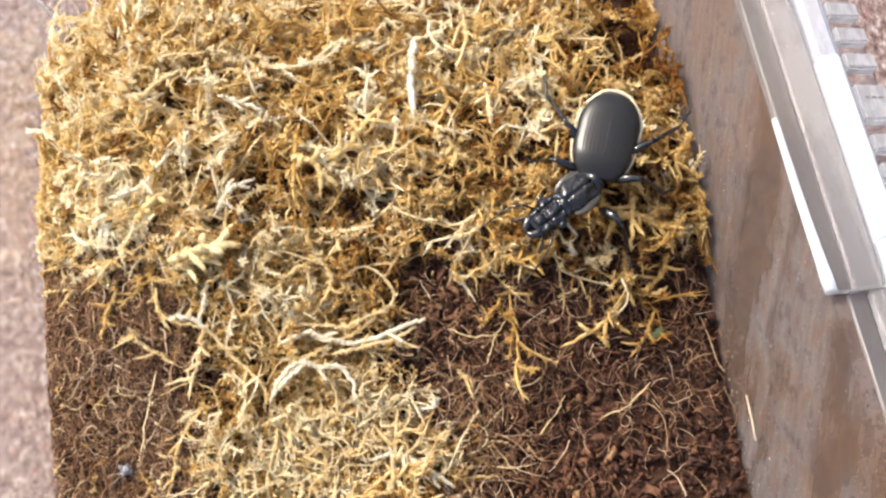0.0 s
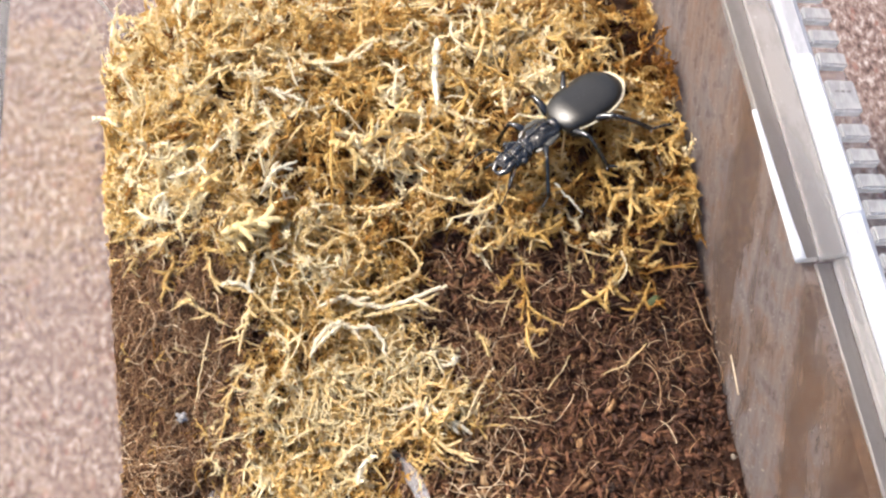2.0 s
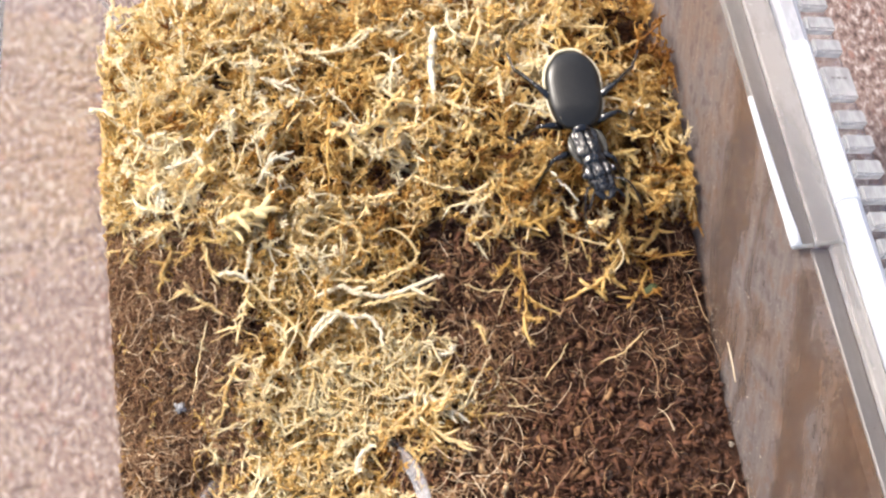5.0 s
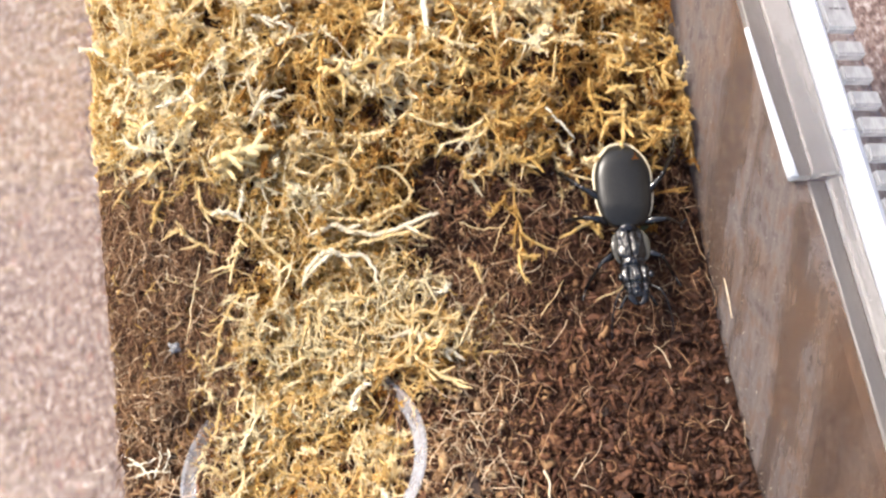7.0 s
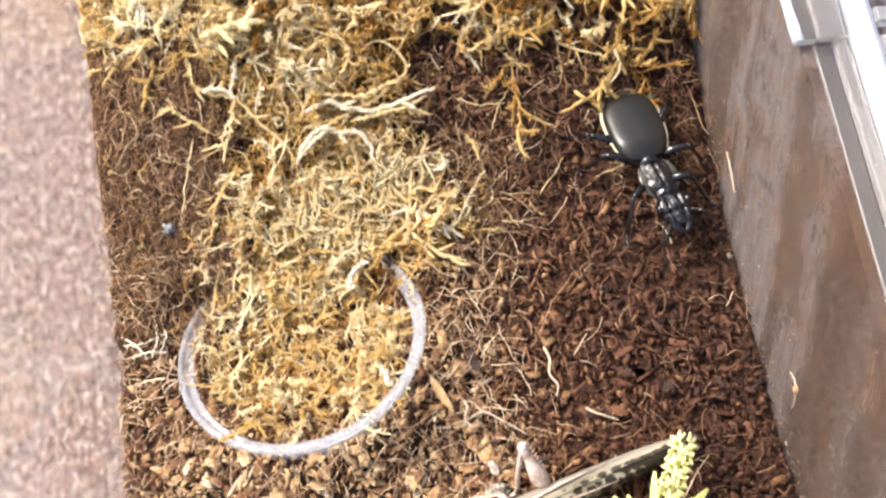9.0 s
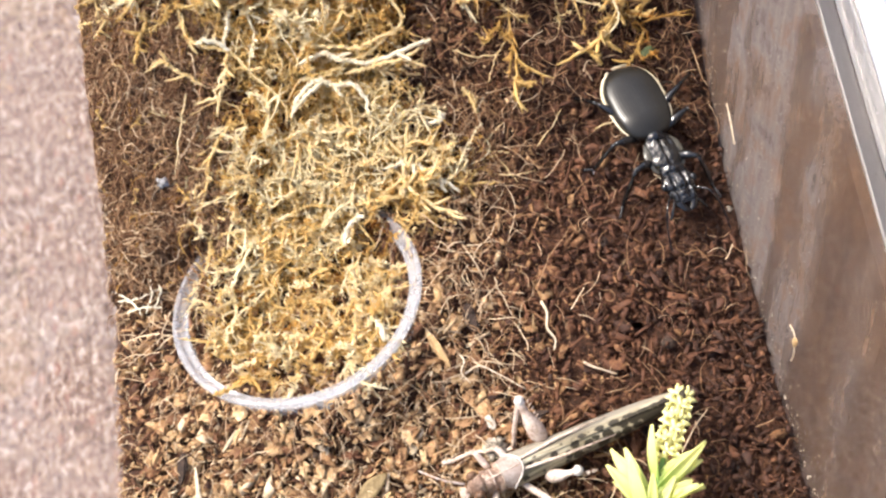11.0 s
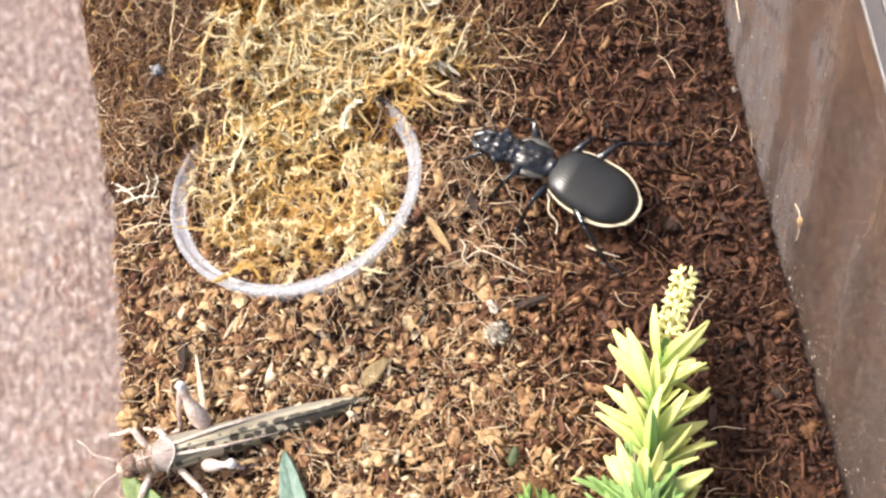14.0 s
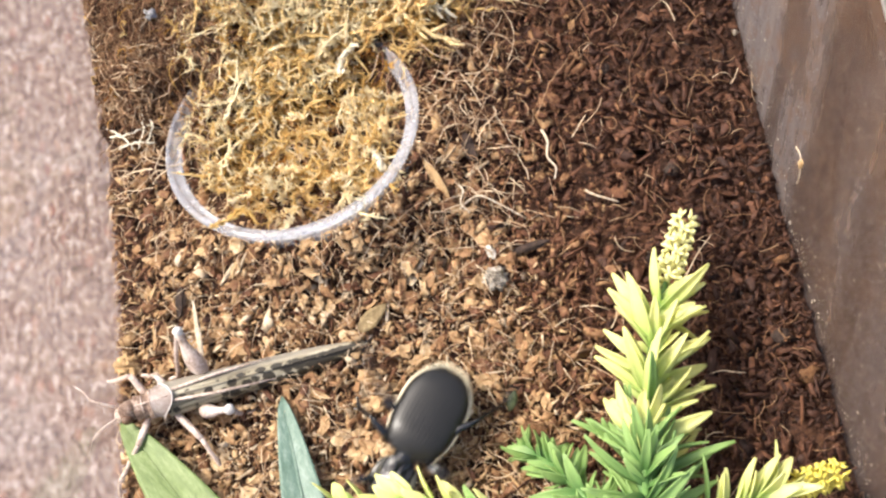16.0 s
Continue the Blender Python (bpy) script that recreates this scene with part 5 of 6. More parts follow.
    rope([(-67.6, 181.1), (-58.9, 182.7), (-50.3, 182.6)], 0.36, 0.74, 8.0, 2, loop, M_MOSS)
    rope([(-51.6, 190.1), (-44.6, 193.6), (-39.6, 196.9)], 0.50, 0.84, 9.0, 3, loop, M_MOSS)
    rope([(-30.4, 187.8), (-25.8, 185.3), (-19.6, 181.6)], 0.50, 0.84, 9.0, 2, pale, M_WHITE_MOSS)
    rope([(-19.9, 135.3), (-18.6, 139.5), (-12.9, 141.8), (-13.3, 131.7)], 0.40, 0.80, 6.2, 2, loop, M_MOSS)
    rope([(-9.5, 143.6), (-7.0, 138.3), (-10.8, 132.9)], 0.40, 0.76, 6.2, 2, loop, M_MOSS)
    # inside and round the dish
    rope([(-15.3, 78.7), (-15.2, 81.8), (-12.2, 85.0), (-9.5, 85.1)], 0.60, 0.90, 6.0, 0, pale, M_WHITE_MOSS)
    rope([(-47.2, 42.9), (-42.8, 44.3), (-39.6, 39.6)], 0.40, 0.66, 9.0, 1, gold, M_YMOSS)
    rope([(-52.3, 41.7), (-47.2, 42.4), (-42.8, 43.9)], 0.34, 0.70, 9.0, 0, gold, M_YMOSS)
    rope([(-52.2, 79.4), (-46.1, 81.6), (-42.7, 85.7), (-38.1, 87.3)], 0.40, 0.66, 4.0, 3, loop, M_MOSS)
    rope([(-55.7, 75.4), (-52.8, 80.2), (-51.2, 86.8), (-48.7, 93.8)], 0.40, 0.74, 4.0, 3, loop, M_MOSS)
    rope([(-37.2, 78.1), (-38.5, 72.9), (-36.4, 66.3), (-31.5, 63.7)], 0.36, 0.66, 3.0, 4, loop, M_MOSS)
    rope([(-26.2, 65.0), (-26.4, 70.0), (-23.8, 73.5), (-19.2, 74.3)], 0.42, 0.70, 3.0, 3, loop, M_MOSS)
    rope([(-29.3, 64.0), (-23.3, 64.3), (-19.3, 60.7)], 0.40, 0.68, 3.0, 2, loop, M_MOSS)
    rope([(-38.5, 83.5), (-34.6, 79.6), (-33.3, 77.9)], 0.42, 0.62, 4.0, 3, loop, M_MOSS)
    rope([(-32.2, 87.1), (-26.6, 84.6), (-20.5, 85.9)], 0.42, 0.60, 4.0, 4, loop, M_MOSS)
    rope([(-10.3, 55.9), (-8.8, 53.0), (-8.7, 49.6)], 0.70, 0.90, 3.0, 0, pale, M_WHITE_MOSS)
    rope([(-16.3, 73.8), (-14.2, 66.4), (-18.0, 58.6), (-24.4, 53.4)], 0.24, 0.66, 3.0, 1, loop, M_MOSS, leaf=0.6)
    rope([(-11.2, 67.4), (-7.7, 59.5), (-11.7, 50.4), (-19.2, 47.2)], 0.24, 0.66, 3.0, 1, loop, M_MOSS, leaf=0.6)
    rope([(-50.7, 54.6), (-47.3, 60.5), (-42.7, 62.7)], 0.36, 0.60, 3.0, 3, loop, M_MOSS)
    rope([(-40.5, 68.5), (-42.7, 62.7), (-39.0, 53.5)], 0.36, 0.58, 3.0, 3, loop, M_MOSS)
    rope([(-33.3, 50.5), (-27.2, 54.1), (-21.7, 51.1)], 0.36, 0.58, 3.0, 3, loop, M_MOSS)
    # white wispy tuft beside the clear wall
    rope([(-78.2, 77.1), (-73.8, 73.7), (-71.1, 69.6)], 0.26, 0.95, 3.0, 0, wisp, M_WHITE_MOSS, leaf=0.5)
    rope([(-77.6, 74.6), (-72.2, 74.1), (-66.1, 76.8)], 0.26, 0.95, 3.0, 0, wisp, M_WHITE_MOSS, leaf=0.5)
    rope([(-70.3, 69.7), (-68.2, 74.7), (-68.5, 79.5)], 0.26, 0.95, 3.0, 0, wisp, M_WHITE_MOSS, leaf=0.5)
    rope([(-67.9, 70.7), (-66.2, 75.8), (-66.6, 78.2)], 0.26, 0.95, 3.0, 0, wisp, M_WHITE_MOSS, leaf=0.5)
    rope([(-75.6, 71.0), (-70.9, 71.4), (-65.8, 71.0)], 0.26, 0.95, 3.0, 0, wisp, M_WHITE_MOSS, leaf=0.5)


# ---- dish and litter ----
def build_dish():
    dish = thing("round_dish", "clear shallow plastic dish sunk in the bed and filled with moss", "dish", pose(-0.0290, 0.0644, 0.0368, -19, -8.2, 0))
    R = 0.0328
    prof = [(R - 0.0032, 0.0050), (R - 0.0028, 0.0058), (R - 0.0014, 0.0060), (R - 0.0011, 0.0071), (R - 0.0006, 0.0075), (R + 0.0003, 0.0074), (R + 0.0007, 0.0066), (R, 0.0052), (R - 0.0022, 0.0046)]
    def lathe(profile, n=96):
        bm = bmesh.new()
        rings = [[bm.verts.new((r * math.cos(2 * math.pi * i / n), r * math.sin(2 * math.pi * i / n), z)) for r, z in profile] for i in range(n)]
        k = len(profile)
        for i in range(n):
            for j in range(k):
                f = bm.faces.new((rings[i][j], rings[i][(j + 1) % k], rings[(i + 1) % n][(j + 1) % k], rings[(i + 1) % n][j]))
                f.smooth = True
        bmesh.ops.recalc_face_normals(bm, faces=bm.faces[:])
        return bm
    a = part("rim", lathe(prof), M_DISH, dish)
    b = part("side", lathe([(R - 0.0020, 0.0045), (R - 0.0012, 0.0045), (R - 0.0026, -0.0060), (R - 0.0036, -0.0060)]), M_DISH, dish)
    c = part("bottom", lathe([(0.0001, -0.0070), (R - 0.0030, -0.0070), (R - 0.0030, -0.0061), (0.0001, -0.0061)]), M_DISH, dish)
    for o in (a, b, c):
        o.visible_shadow = False
    g = np.random.default_rng(5)
    for i in range(6):
        an = radians(-150 + 28 * i + g.uniform(-8, 8))
        part("nick", rounded_box((0.0006, 0.0004, 0.0003), (0, 0, 0), 0.0001, 1), M_SPUR, a, m=pose((R - 0.0002) * math.cos(an), (R - 0.0002) * math.sin(an), 0.0075, 0, 0, math.degrees(an)))


def litter(name, bm, material, x, y, label, category, dz=0.0, rz=0.0, rx=0.0, group=""):
    me = bpy.data.meshes.new(name)
    bm.to_mesh(me)
    bm.free()
    me.materials.append(material)
    ob = new(name, me)
    ob.matrix_basis = pose(x, y, float(surf(x, y)) + dz, rx, 0, rz)
    return tagged(ob, label, category, group)


def splinter(length, w, h, seed):
    bm = rounded_box((w, length, h), (0, 0, 0), min(w, h) * 0.3, 2)
    bmesh.ops.subdivide_edges(bm, edges=[e for e in bm.edges if abs(e.verts[0].co.y - e.verts[1].co.y) > length * 0.4], cuts=6)
    for v in bm.verts:
        k = 1 - 0.75 * abs(2 * v.co.y / length) ** 2.2
        n = noise.noise(Vector((seed * 3.1, v.co.y * 400, v.co.x * 900)))
        v.co.x = v.co.x * k + 0.25 * w * n
        v.co.z = v.co.z * (0.6 + 0.4 * k) + 0.2 * h * n
    return bm


def curl_root(points, r):
    return tube(bend([(x * MM, y * MM, z * MM) for x, y, z in points], 18), r * np.linspace(1, 0.5, 18), 6)


def build_litter():
    litter("dried_pellet", lump((0.0024, 0.0026, 0.0016), 3, 0.7, 4, 3.2), M_HUSK, 0.0149, 0.0197, "crumpled grey-white dried pellet on the chips", "pellet", 0.0018)
    litter("seed_husk", lump((0.0011, 0.0020, 0.0009), 5, 0.3, 3), M_PALE, 0.0148, 0.0266, "small white seed husk beside the pellet", "husk", 0.0016, 20)
    litter("wood_splinter", splinter(0.0118, 0.0021, 0.0012, 1), M_WOOD, 0.0044, 0.0466, "pale straw-coloured wood splinter", "splinter", 0.0019, 25)
    litter("shell_flake", lump((0.0012, 0.0022, 0.0008), 6, 0.3, 3), M_WOOD, 0.0068, 0.0619, "cream flake of husk near the dish", "flake", 0.0016, -10)
    litter("bark_piece", splinter(0.0085, 0.0030, 0.0020, 2), M_BARK, 0.0140, 0.0545, "blackish curved piece of bark", "bark", 0.0016, 10)
    litter("bark_piece", splinter(0.0105, 0.0022, 0.0014, 3), M_BARK, 0.0247, 0.0265, "flat dark brown bark sliver", "bark", 0.0014, 98)
    litter("root", curl_root([(-3.9, 2.2, 0), (-2, 0.6, 0.8), (0.5, -0.7, 0.9), (3.9, -2.1, 0.1)], 0.00035), M_ROOT, 0.0447, 0.0362, "thin white curled root on dark chips", "root", 0.0018)
    litter("root", curl_root([(-0.4, 6.6, 0), (0.4, 3, 0.9), (-0.3, -1, 0.9), (1.3, -4, 0.7), (0.6, -6.7, 0)], 0.00042), M_ROOT, 0.0333, 0.0494, "pale wavy root lying on the chips", "root", 0.0018)
    litter("root", curl_root([(-9, 3, 0), (-4, 5, 1.5), (1, 2, 1.4), (7, -2.5, 0.6)], 0.0003), M_ROOT, 0.018, 0.036, "thin arched tan root", "root", 0.0018)
    litter("root", curl_root([(0, 6, 0), (1.6, 3, 1), (0.5, 0, 1), (2.4, -3, 0.6)], 0.0003), M_ROOT, 0.009, 0.040, "thin arched tan root", "root", 0.0018)
    flake = bmesh.new()
    flake.from_mesh(leaf_blade(0.0092, 0.0046, 0.12, 0.03))
    bmesh.ops.translate(flake, vec=(0, -0.0046, 0), verts=flake.verts)
    litter("leaf_flake", flake, M_DRYLEAF, -0.0163, 0.0146, "flat dry tan leaf flake", "leaf", 0.0026, -52)
    litter("dry_stalk", splinter(0.0200, 0.0014, 0.0010, 4), M_ROOT, -0.0592, 0.0165, "pale dry grass stalk lying on the chips", "stalk", 0.0042, 2)
    litter("bark_piece", splinter(0.0085, 0.0022, 0.0016, 5), M_BARK, -0.0635, 0.0272, "grey weathered bark sliver", "bark", 0.0024, -8)
    litter("husk_lump", lump((0.0028, 0.0024, 0.0018), 9, 0.9, 4, 3.0), M_WOOD, -0.0785, 0.0137, "cream-coloured lump of husk beside the wall", "husk", 0.0026)
    for i, (x, y, s) in enumerate(((0.0635, 0.0405, 0.0018), (0.0798, -0.0059, 0.0021), (0.052, 0.0700, 0.0013))):
        litter("clod", lump((s, s * 0.9, s * 0.55), 11 + i, 0.6, 3, 2.5), M_BARK, x, y, "small dark grey clod among the chips", "clod", 0.0007, group="clods")
    litter("orange_chip", lump((0.0019, 0.0010, 0.0005), 15, 1.1, 3, 2.6), M_ORANGE, 0.0848, 0.0128, "bright orange husk chip beside the wall", "chip", 0.0016)
    litter("orange_chip", lump((0.0020, 0.0016, 0.0006), 16, 1.2, 3, 2.6), M_ORANGE, 0.0842, -0.0161, "orange-brown crumbly husk lump", "chip", 0.0012)
    litter("orange_chip", lump((0.0036, 0.0026, 0.0010), 17, 0.55, 3, 2.2), M_ORANGE, 0.0170, -0.0190, "orange-brown crumbly husk lump", "chip", 0.0010)
    litter("green_scrap", lump((0.0012, 0.0026, 0.0005), 18, 0.2, 2), M_GREENBIT, 0.0135, -0.0111, "little green leaf scrap", "leaf", 0.0024, -25, 10)
    litter("green_scrap", lump((0.0022, 0.0011, 0.0003), 19, 0.5, 3, 2.4), M_GREENBIT, 0.0726, 0.1193, "little green leaf scrap", "leaf", 0.0030, 30, 15)
    litter("clear_pellet", lump((0.0013, 0.0015, 0.0009), 20, 0.9, 3, 2.9), M_PELLET, -0.0619, 0.1038, "small greyish pellet on the coir", "pellet", 0.0045)
    litter("husk_lump", lump((0.0008, 0.0007, 0.0005), 21, 0.9, 2, 2.6), M_HUSK, 0.0868, 0.0740, "small white crumb at the wall", "crumb", 0.0016)
    # bits that stick to the smeared wall
    wall_bit = thing("root_wisp", "tan root wisp stuck to the smeared wall", "root", pose(X1 - 0.0006, 0.0311, 0.0613), "")
    part("flake", lump((0.0004, 0.0011, 0.0020), 22, 0.3, 2), M_WOOD, wall_bit)
    part("hair", tube(bend([(0, 0.0045, -0.0005), (0, 0.0015, 0.001), (0, -0.002, -0.003), (-0.0001, -0.0030, -0.0060)], 16), 0.00018, 5), M_ROOT, wall_bit)
    hair = tube(bend([(0, 0.0055, 0.001), (0, 0.001, 0.0005), (0, -0.0055, -0.001)], 12), 0.00022, 5)
    me = bpy.data.meshes.new("root_wisp")
    hair.to_mesh(me)
    hair.free()
    me.materials.append(M_ROOT)
    ob = new("root_wisp", me)
    ob.matrix_basis = pose(X1 - 0.0003, 0.0935, 0.0525)
    tagged(ob, "straight pale root hair stuck to the wall", "root")


# ---- plants ----
def leaf_blade(length, width, fold=0.25, curve=0.25, n=8):
    """A pointed leaf along y with a midrib fold and a little thickness."""
    xs = [-1.0, -0.5, 0.0, 0.5, 1.0]
    verts, tone = [], []
    for layer in (0, 1):
        for i in range(n + 1):
            u = i / n
            w = width * 0.5 * (math.sin(math.pi * min(1, u * 0.92 + 0.06)) ** 0.8) * (1 - 0.35 * u) + 0.00015
            for x in xs:
                verts.append((x * w, u * length, fold * abs(x) * w - curve * length * u * u - layer * 0.00035))
                tone.append(u)
    k, f = 5, []
    m = (n + 1) * k
    for i in range(n):
        for j in range(4):
            a = i * k + j
            f.append((a, a + 1, a + k + 1, a + k))
            f.append((m + a, m + a + k, m + a + k + 1, m + a + 1))
        f.append((i * k, i * k + k, m + i * k + k, m + i * k))
        f.append((i * k + 4, m + i * k + 4, m + i * k + k + 4, i * k + k + 4))
    f.append((0, m, m + 1, 1)), f.append((1, m + 1, m + 2, 2)), f.append((2, m + 2, m + 3, 3)), f.append((3, m + 3, m + 4, 4))
    e = n * k
    for j in range(4):
        f.append((e + j, e + j + 1, m + e + j + 1, m + e + j))
    return mesh_from("leaf", verts, f, tone, smooth=True)


def bud_mesh(material):
    """A small five-lobed flower bud, opening along z."""
    bm = bmesh.new()
    for i in range(5):
        a = 2 * math.pi * i / 5
        r = bmesh.ops.create_icosphere(bm, subdivisions=1, radius=1.0)
        bmesh.ops.transform(bm, matrix=Matrix.Translation((0.0010 * math.cos(a), 0.0010 * math.sin(a), 0.0008)) @ Euler((0, -0.35, a)).to_matrix().to_4x4() @ Matrix.Diagonal((0.0011, 0.00050, 0.00028, 1)), verts=r["verts"])
    r = bmesh.ops.create_icosphere(bm, subdivisions=1, radius=0.0005)
    bmesh.ops.translate(bm, vec=(0, 0, 0.0007), verts=r["verts"])
    for f in bm.faces:
        f.smooth = True
    me = bpy.data.meshes.new("bud")
    bm.to_mesh(me)
    bm.free()
    me.materials.append(material)
    return me


def along(path, u):
    i = u * (len(path) - 1)
    k = min(int(i), len(path) - 2)
    d = path[k + 1] - path[k]
    return path[k] + (i - k) * d, d / np.linalg.norm(d)


def frame_to(p, d, roll):
    q = Vector(d).to_track_quat("Y", "Z").to_matrix().to_4x4()
    return Matrix.Translation(Vector(p)) @ q @ Matrix.Rotation(roll, 4, "Y")


def build_plant():
    base = Vector((0.034, -0.060, 0.038))
    plant = thing("artificial_plant", "artificial plant with yellow flower spikes and green-yellow plastic leaves", "artificial plant", Matrix.Translation(base))
    part("trunk", tube(bend([(0, 0, 0), (0.001, 0.002, 0.018), (0.0, 0.006, 0.034)], 8), np.linspace(0.0024, 0.0016, 8), 10), M_STEM, plant)
    bud, deep = bud_mesh(M_BUD), bud_mesh(M_DEEP_BUD)
    g = np.random.default_rng(11)
    yl = [leaf_blade(0.0118 * s, 0.0036 * s, 0.45, 0.06) for s in (0.85, 1.0, 1.15)]
    gl = [leaf_blade(0.0112 * s, 0.0024 * s, 0.5, 0.14) for s in (0.85, 1.0, 1.2)]
    for me in yl:
        me.materials.append(M_YLEAF)
    for me in gl:
        me.materials.append(M_GLEAF)

    def spike(tip, via, root, leafy, buds, start=0.45, size=1.0, reach=0.66, bloom=None):
        """A flowering shoot: green needle leaves low down, yellow leaves above, buds at the tip."""
        path = bend([np.array(root) - base, np.array(via) - base, np.array(tip) - base], 24)
        stem = part("shoot", tube(path, np.linspace(0.0011, 0.0005, 24), 8), M_STEM, plant)
        for i in range(leafy):
            u = 0.06 + reach * i / leafy
            p, d = along(path, u)
            side = np.cross(d, g.normal(size=3))
            side /= np.linalg.norm(side)
            side = side * (1, 1, 0.45) + np.array([0, 0, 0.12])
            side /= np.linalg.norm(side)
            v = d * (g.uniform(0.55, 0.85) + 0.75 * u) + side * g.uniform(0.75, 1.30) * (1.30 - 0.45 * u)
            v = v + g.normal(0, 0.22, 3)
            me = (yl if u > start + g.uniform(-0.1, 0.1) else gl)[g.integers(3)]
            part("leaf", me, None, stem, m=frame_to(p, v, g.uniform(-1.5, 1.5)) @ Matrix.Diagonal((1, *(size * (1.05 - 0.5 * u * u + g.uniform(-0.28, 0.22)),) * 2, 1)))
        if buds:
            part("flower_axis", tube(path[17:] + np.array([0, 0, 0.0002]), np.linspace(0.0008, 0.0005, len(path[17:])), 8), M_BUD, stem)
        for i in range(buds):
            u = 0.755 + 0.245 * (i // 4) / (buds / 4 - 1)
            p, d = along(path, min(0.999, u))
            a = (i % 4) * math.pi / 2 + (i // 4) * 0.8
            s = np.cross(d, [0, 0, 1.0])
            s /= np.linalg.norm(s)
            n = np.cross(s, d)
            o = math.cos(a) * s + math.sin(a) * n
            m = Matrix.Translation(Vector(p + o * 0.0013)) @ Vector(o + 0.25 * d).to_track_quat("Z", "Y").to_matrix().to_4x4()
            part("bud", bloom or bud, None, stem, m=m @ Matrix.Diagonal((1.25, 1.25, 1.4, 1)))

    spike((0.0604, 0.0230, 0.0560), (0.0450, -0.007, 0.066), (0.0345, -0.050, 0.070), 80, 24, 0.24, 1.34, 0.61)
    spike((0.0800, -0.0400, 0.0620), (0.0600, -0.0430, 0.072), (0.0360, -0.050, 0.070), 46, 24, 0.2, 0.95, 0.54, deep)
    spike((-0.0330, -0.0280, 0.0620), (-0.002, -0.0360, 0.071), (0.0330, -0.052, 0.070), 70, 0, 0.40, 0.85, 0.9)
    spike((0.0130, -0.0220, 0.0560), (0.022, -0.0330, 0.067), (0.0330, -0.052, 0.070), 80, 0, 2.0, 0.75, 0.9)
    spike((0.0370, -0.0230, 0.0760), (0.036, -0.0350, 0.080), (0.0340, -0.054, 0.071), 80, 0, 0.75, 1.1, 0.85)
    spike((-0.0050, -0.0900, 0.0600), (0.018, -0.0760, 0.070), (0.0330, -0.055, 0.070), 34, 0, 0.6)


def lance(tip, base, width, material, label, up):
    """A broad lance leaf with a midrib and parallel folds."""
    d = np.array(base) - np.array(tip)
    ln = float(np.linalg.norm(d[:2]))
    n, k = 26, 13
    verts = []
    for layer in (0, 1):
        for i in range(n + 1):
            u = i / n
            w = width * 0.5 * (u ** 0.62) * (1 - 0.35 * u ** 3) + 0.0002
            for j in range(k):
                x = -1 + 2 * j / (k - 1)
                z = up * math.sin(math.pi * 0.5 * u) + 0.22 * w * abs(x) - 0.0012 * u * (j == 6) + 0.00012 * (j % 2) - 0.0005 * layer
                verts.append((x * w, -u * ln, z))
    m, f = (n + 1) * k, []
    for i in range(n):
        for j in range(k - 1):
            a = i * k + j
            f.append((a, a + k, a + k + 1, a + 1))
            f.append((m + a, m + a + 1, m + a + k + 1, m + a + k))
        a = i * k
        f.append((a, m + a, m + a + k, a + k))
        a = i * k + k - 1
        f.append((a, a + k, m + a + k, m + a))
    for j in range(k - 1):
        f.append((j, j + 1, m + j + 1, m + j))
        a = n * k + j
        f.append((a, m + a, m + a + 1, a + 1))
    me = mesh_from("leaf_blade", verts, f, smooth=True)
    root = thing("lance_leaf", label, "artificial leaf", pose(tip[0], tip[1], tip[2], 0, 0, math.degrees(math.atan2(d[0], -d[1]))))
    part("leaf_blade", me, material, root)
    part("midrib", tube(bend([(0, -0.1 * ln, up * 0.15 + 0.0001), (0, -0.5 * ln, up * 0.7), (0, -ln, up)], 14), np.linspace(0.00015, 0.0006, 14), 6), material, root)


def build_lances():
    lance((-0.0800, 0.0000, 0.0420), (-0.0380, -0.0680, 0.042), 0.0270, M_LANCE, "broad green artificial lance leaf with pale veins", 0.010)
    lance((-0.0405, -0.0010, 0.0450), (-0.0325, -0.0720, 0.046), 0.0180, M_LANCE_BLUE, "bluish green artificial lance leaf folded along its midrib", 0.014)


# ---- beetle ----
def shell(length, half_width, height, nu=44, nv=60, groove=0.0, grooves=16, y0=0.0, z0=0.0, under=0.35, vmax=1.0, dome=0.75):
    """A domed shell along y from y0: half_width and height are functions of 0..1 from the hind end."""
    bm = bmesh.new()
    rows = []
    for i in range(nu + 1):
        u = i / nu
        w, h = half_width(u), height(u)
        row = []
        for j in range(nv + 1):
            v = -1 + 2 * j / nv
            a = v * math.pi / 2
            x, z = math.sin(a) * w * vmax, math.cos(a) ** dome * h if abs(v) < 1 else 0.0
            g = groove * (0.5 + 0.5 * math.cos(v * math.pi * grooves)) ** 3 * min(1, 6 * u * (1 - u)) * (0.25 + 0.9 * u ** 3) if groove else 0
            row.append(bm.verts.new((x, y0 + u * length, z0 + z - g)))
        rows.append(row)
    for i in range(nu):
        for j in range(nv):
            f = bm.faces.new((rows[i][j], rows[i][j + 1], rows[i + 1][j + 1], rows[i + 1][j]))
            f.smooth = True
    # underside
    keel = []
    for i in range(nu + 1):
        u = i / nu
        keel.append(bm.verts.new((0, y0 + u * length, z0 - under * height(u))))
    for i in range(nu):
        bm.faces.new((rows[i][nv], keel[i], keel[i + 1], rows[i + 1][nv])).smooth = True
        bm.faces.new((keel[i], rows[i][0], rows[i + 1][0], keel[i + 1])).smooth = True
    bm.faces.new([rows[nu][j] for j in range(nv + 1)] + [keel[nu]])
    bm.faces.new([rows[0][j] for j in range(nv, -1, -1)] + [keel[0]])
    bmesh.ops.recalc_face_normals(bm, faces=bm.faces[:])
    return bm


ELY = 0.0232


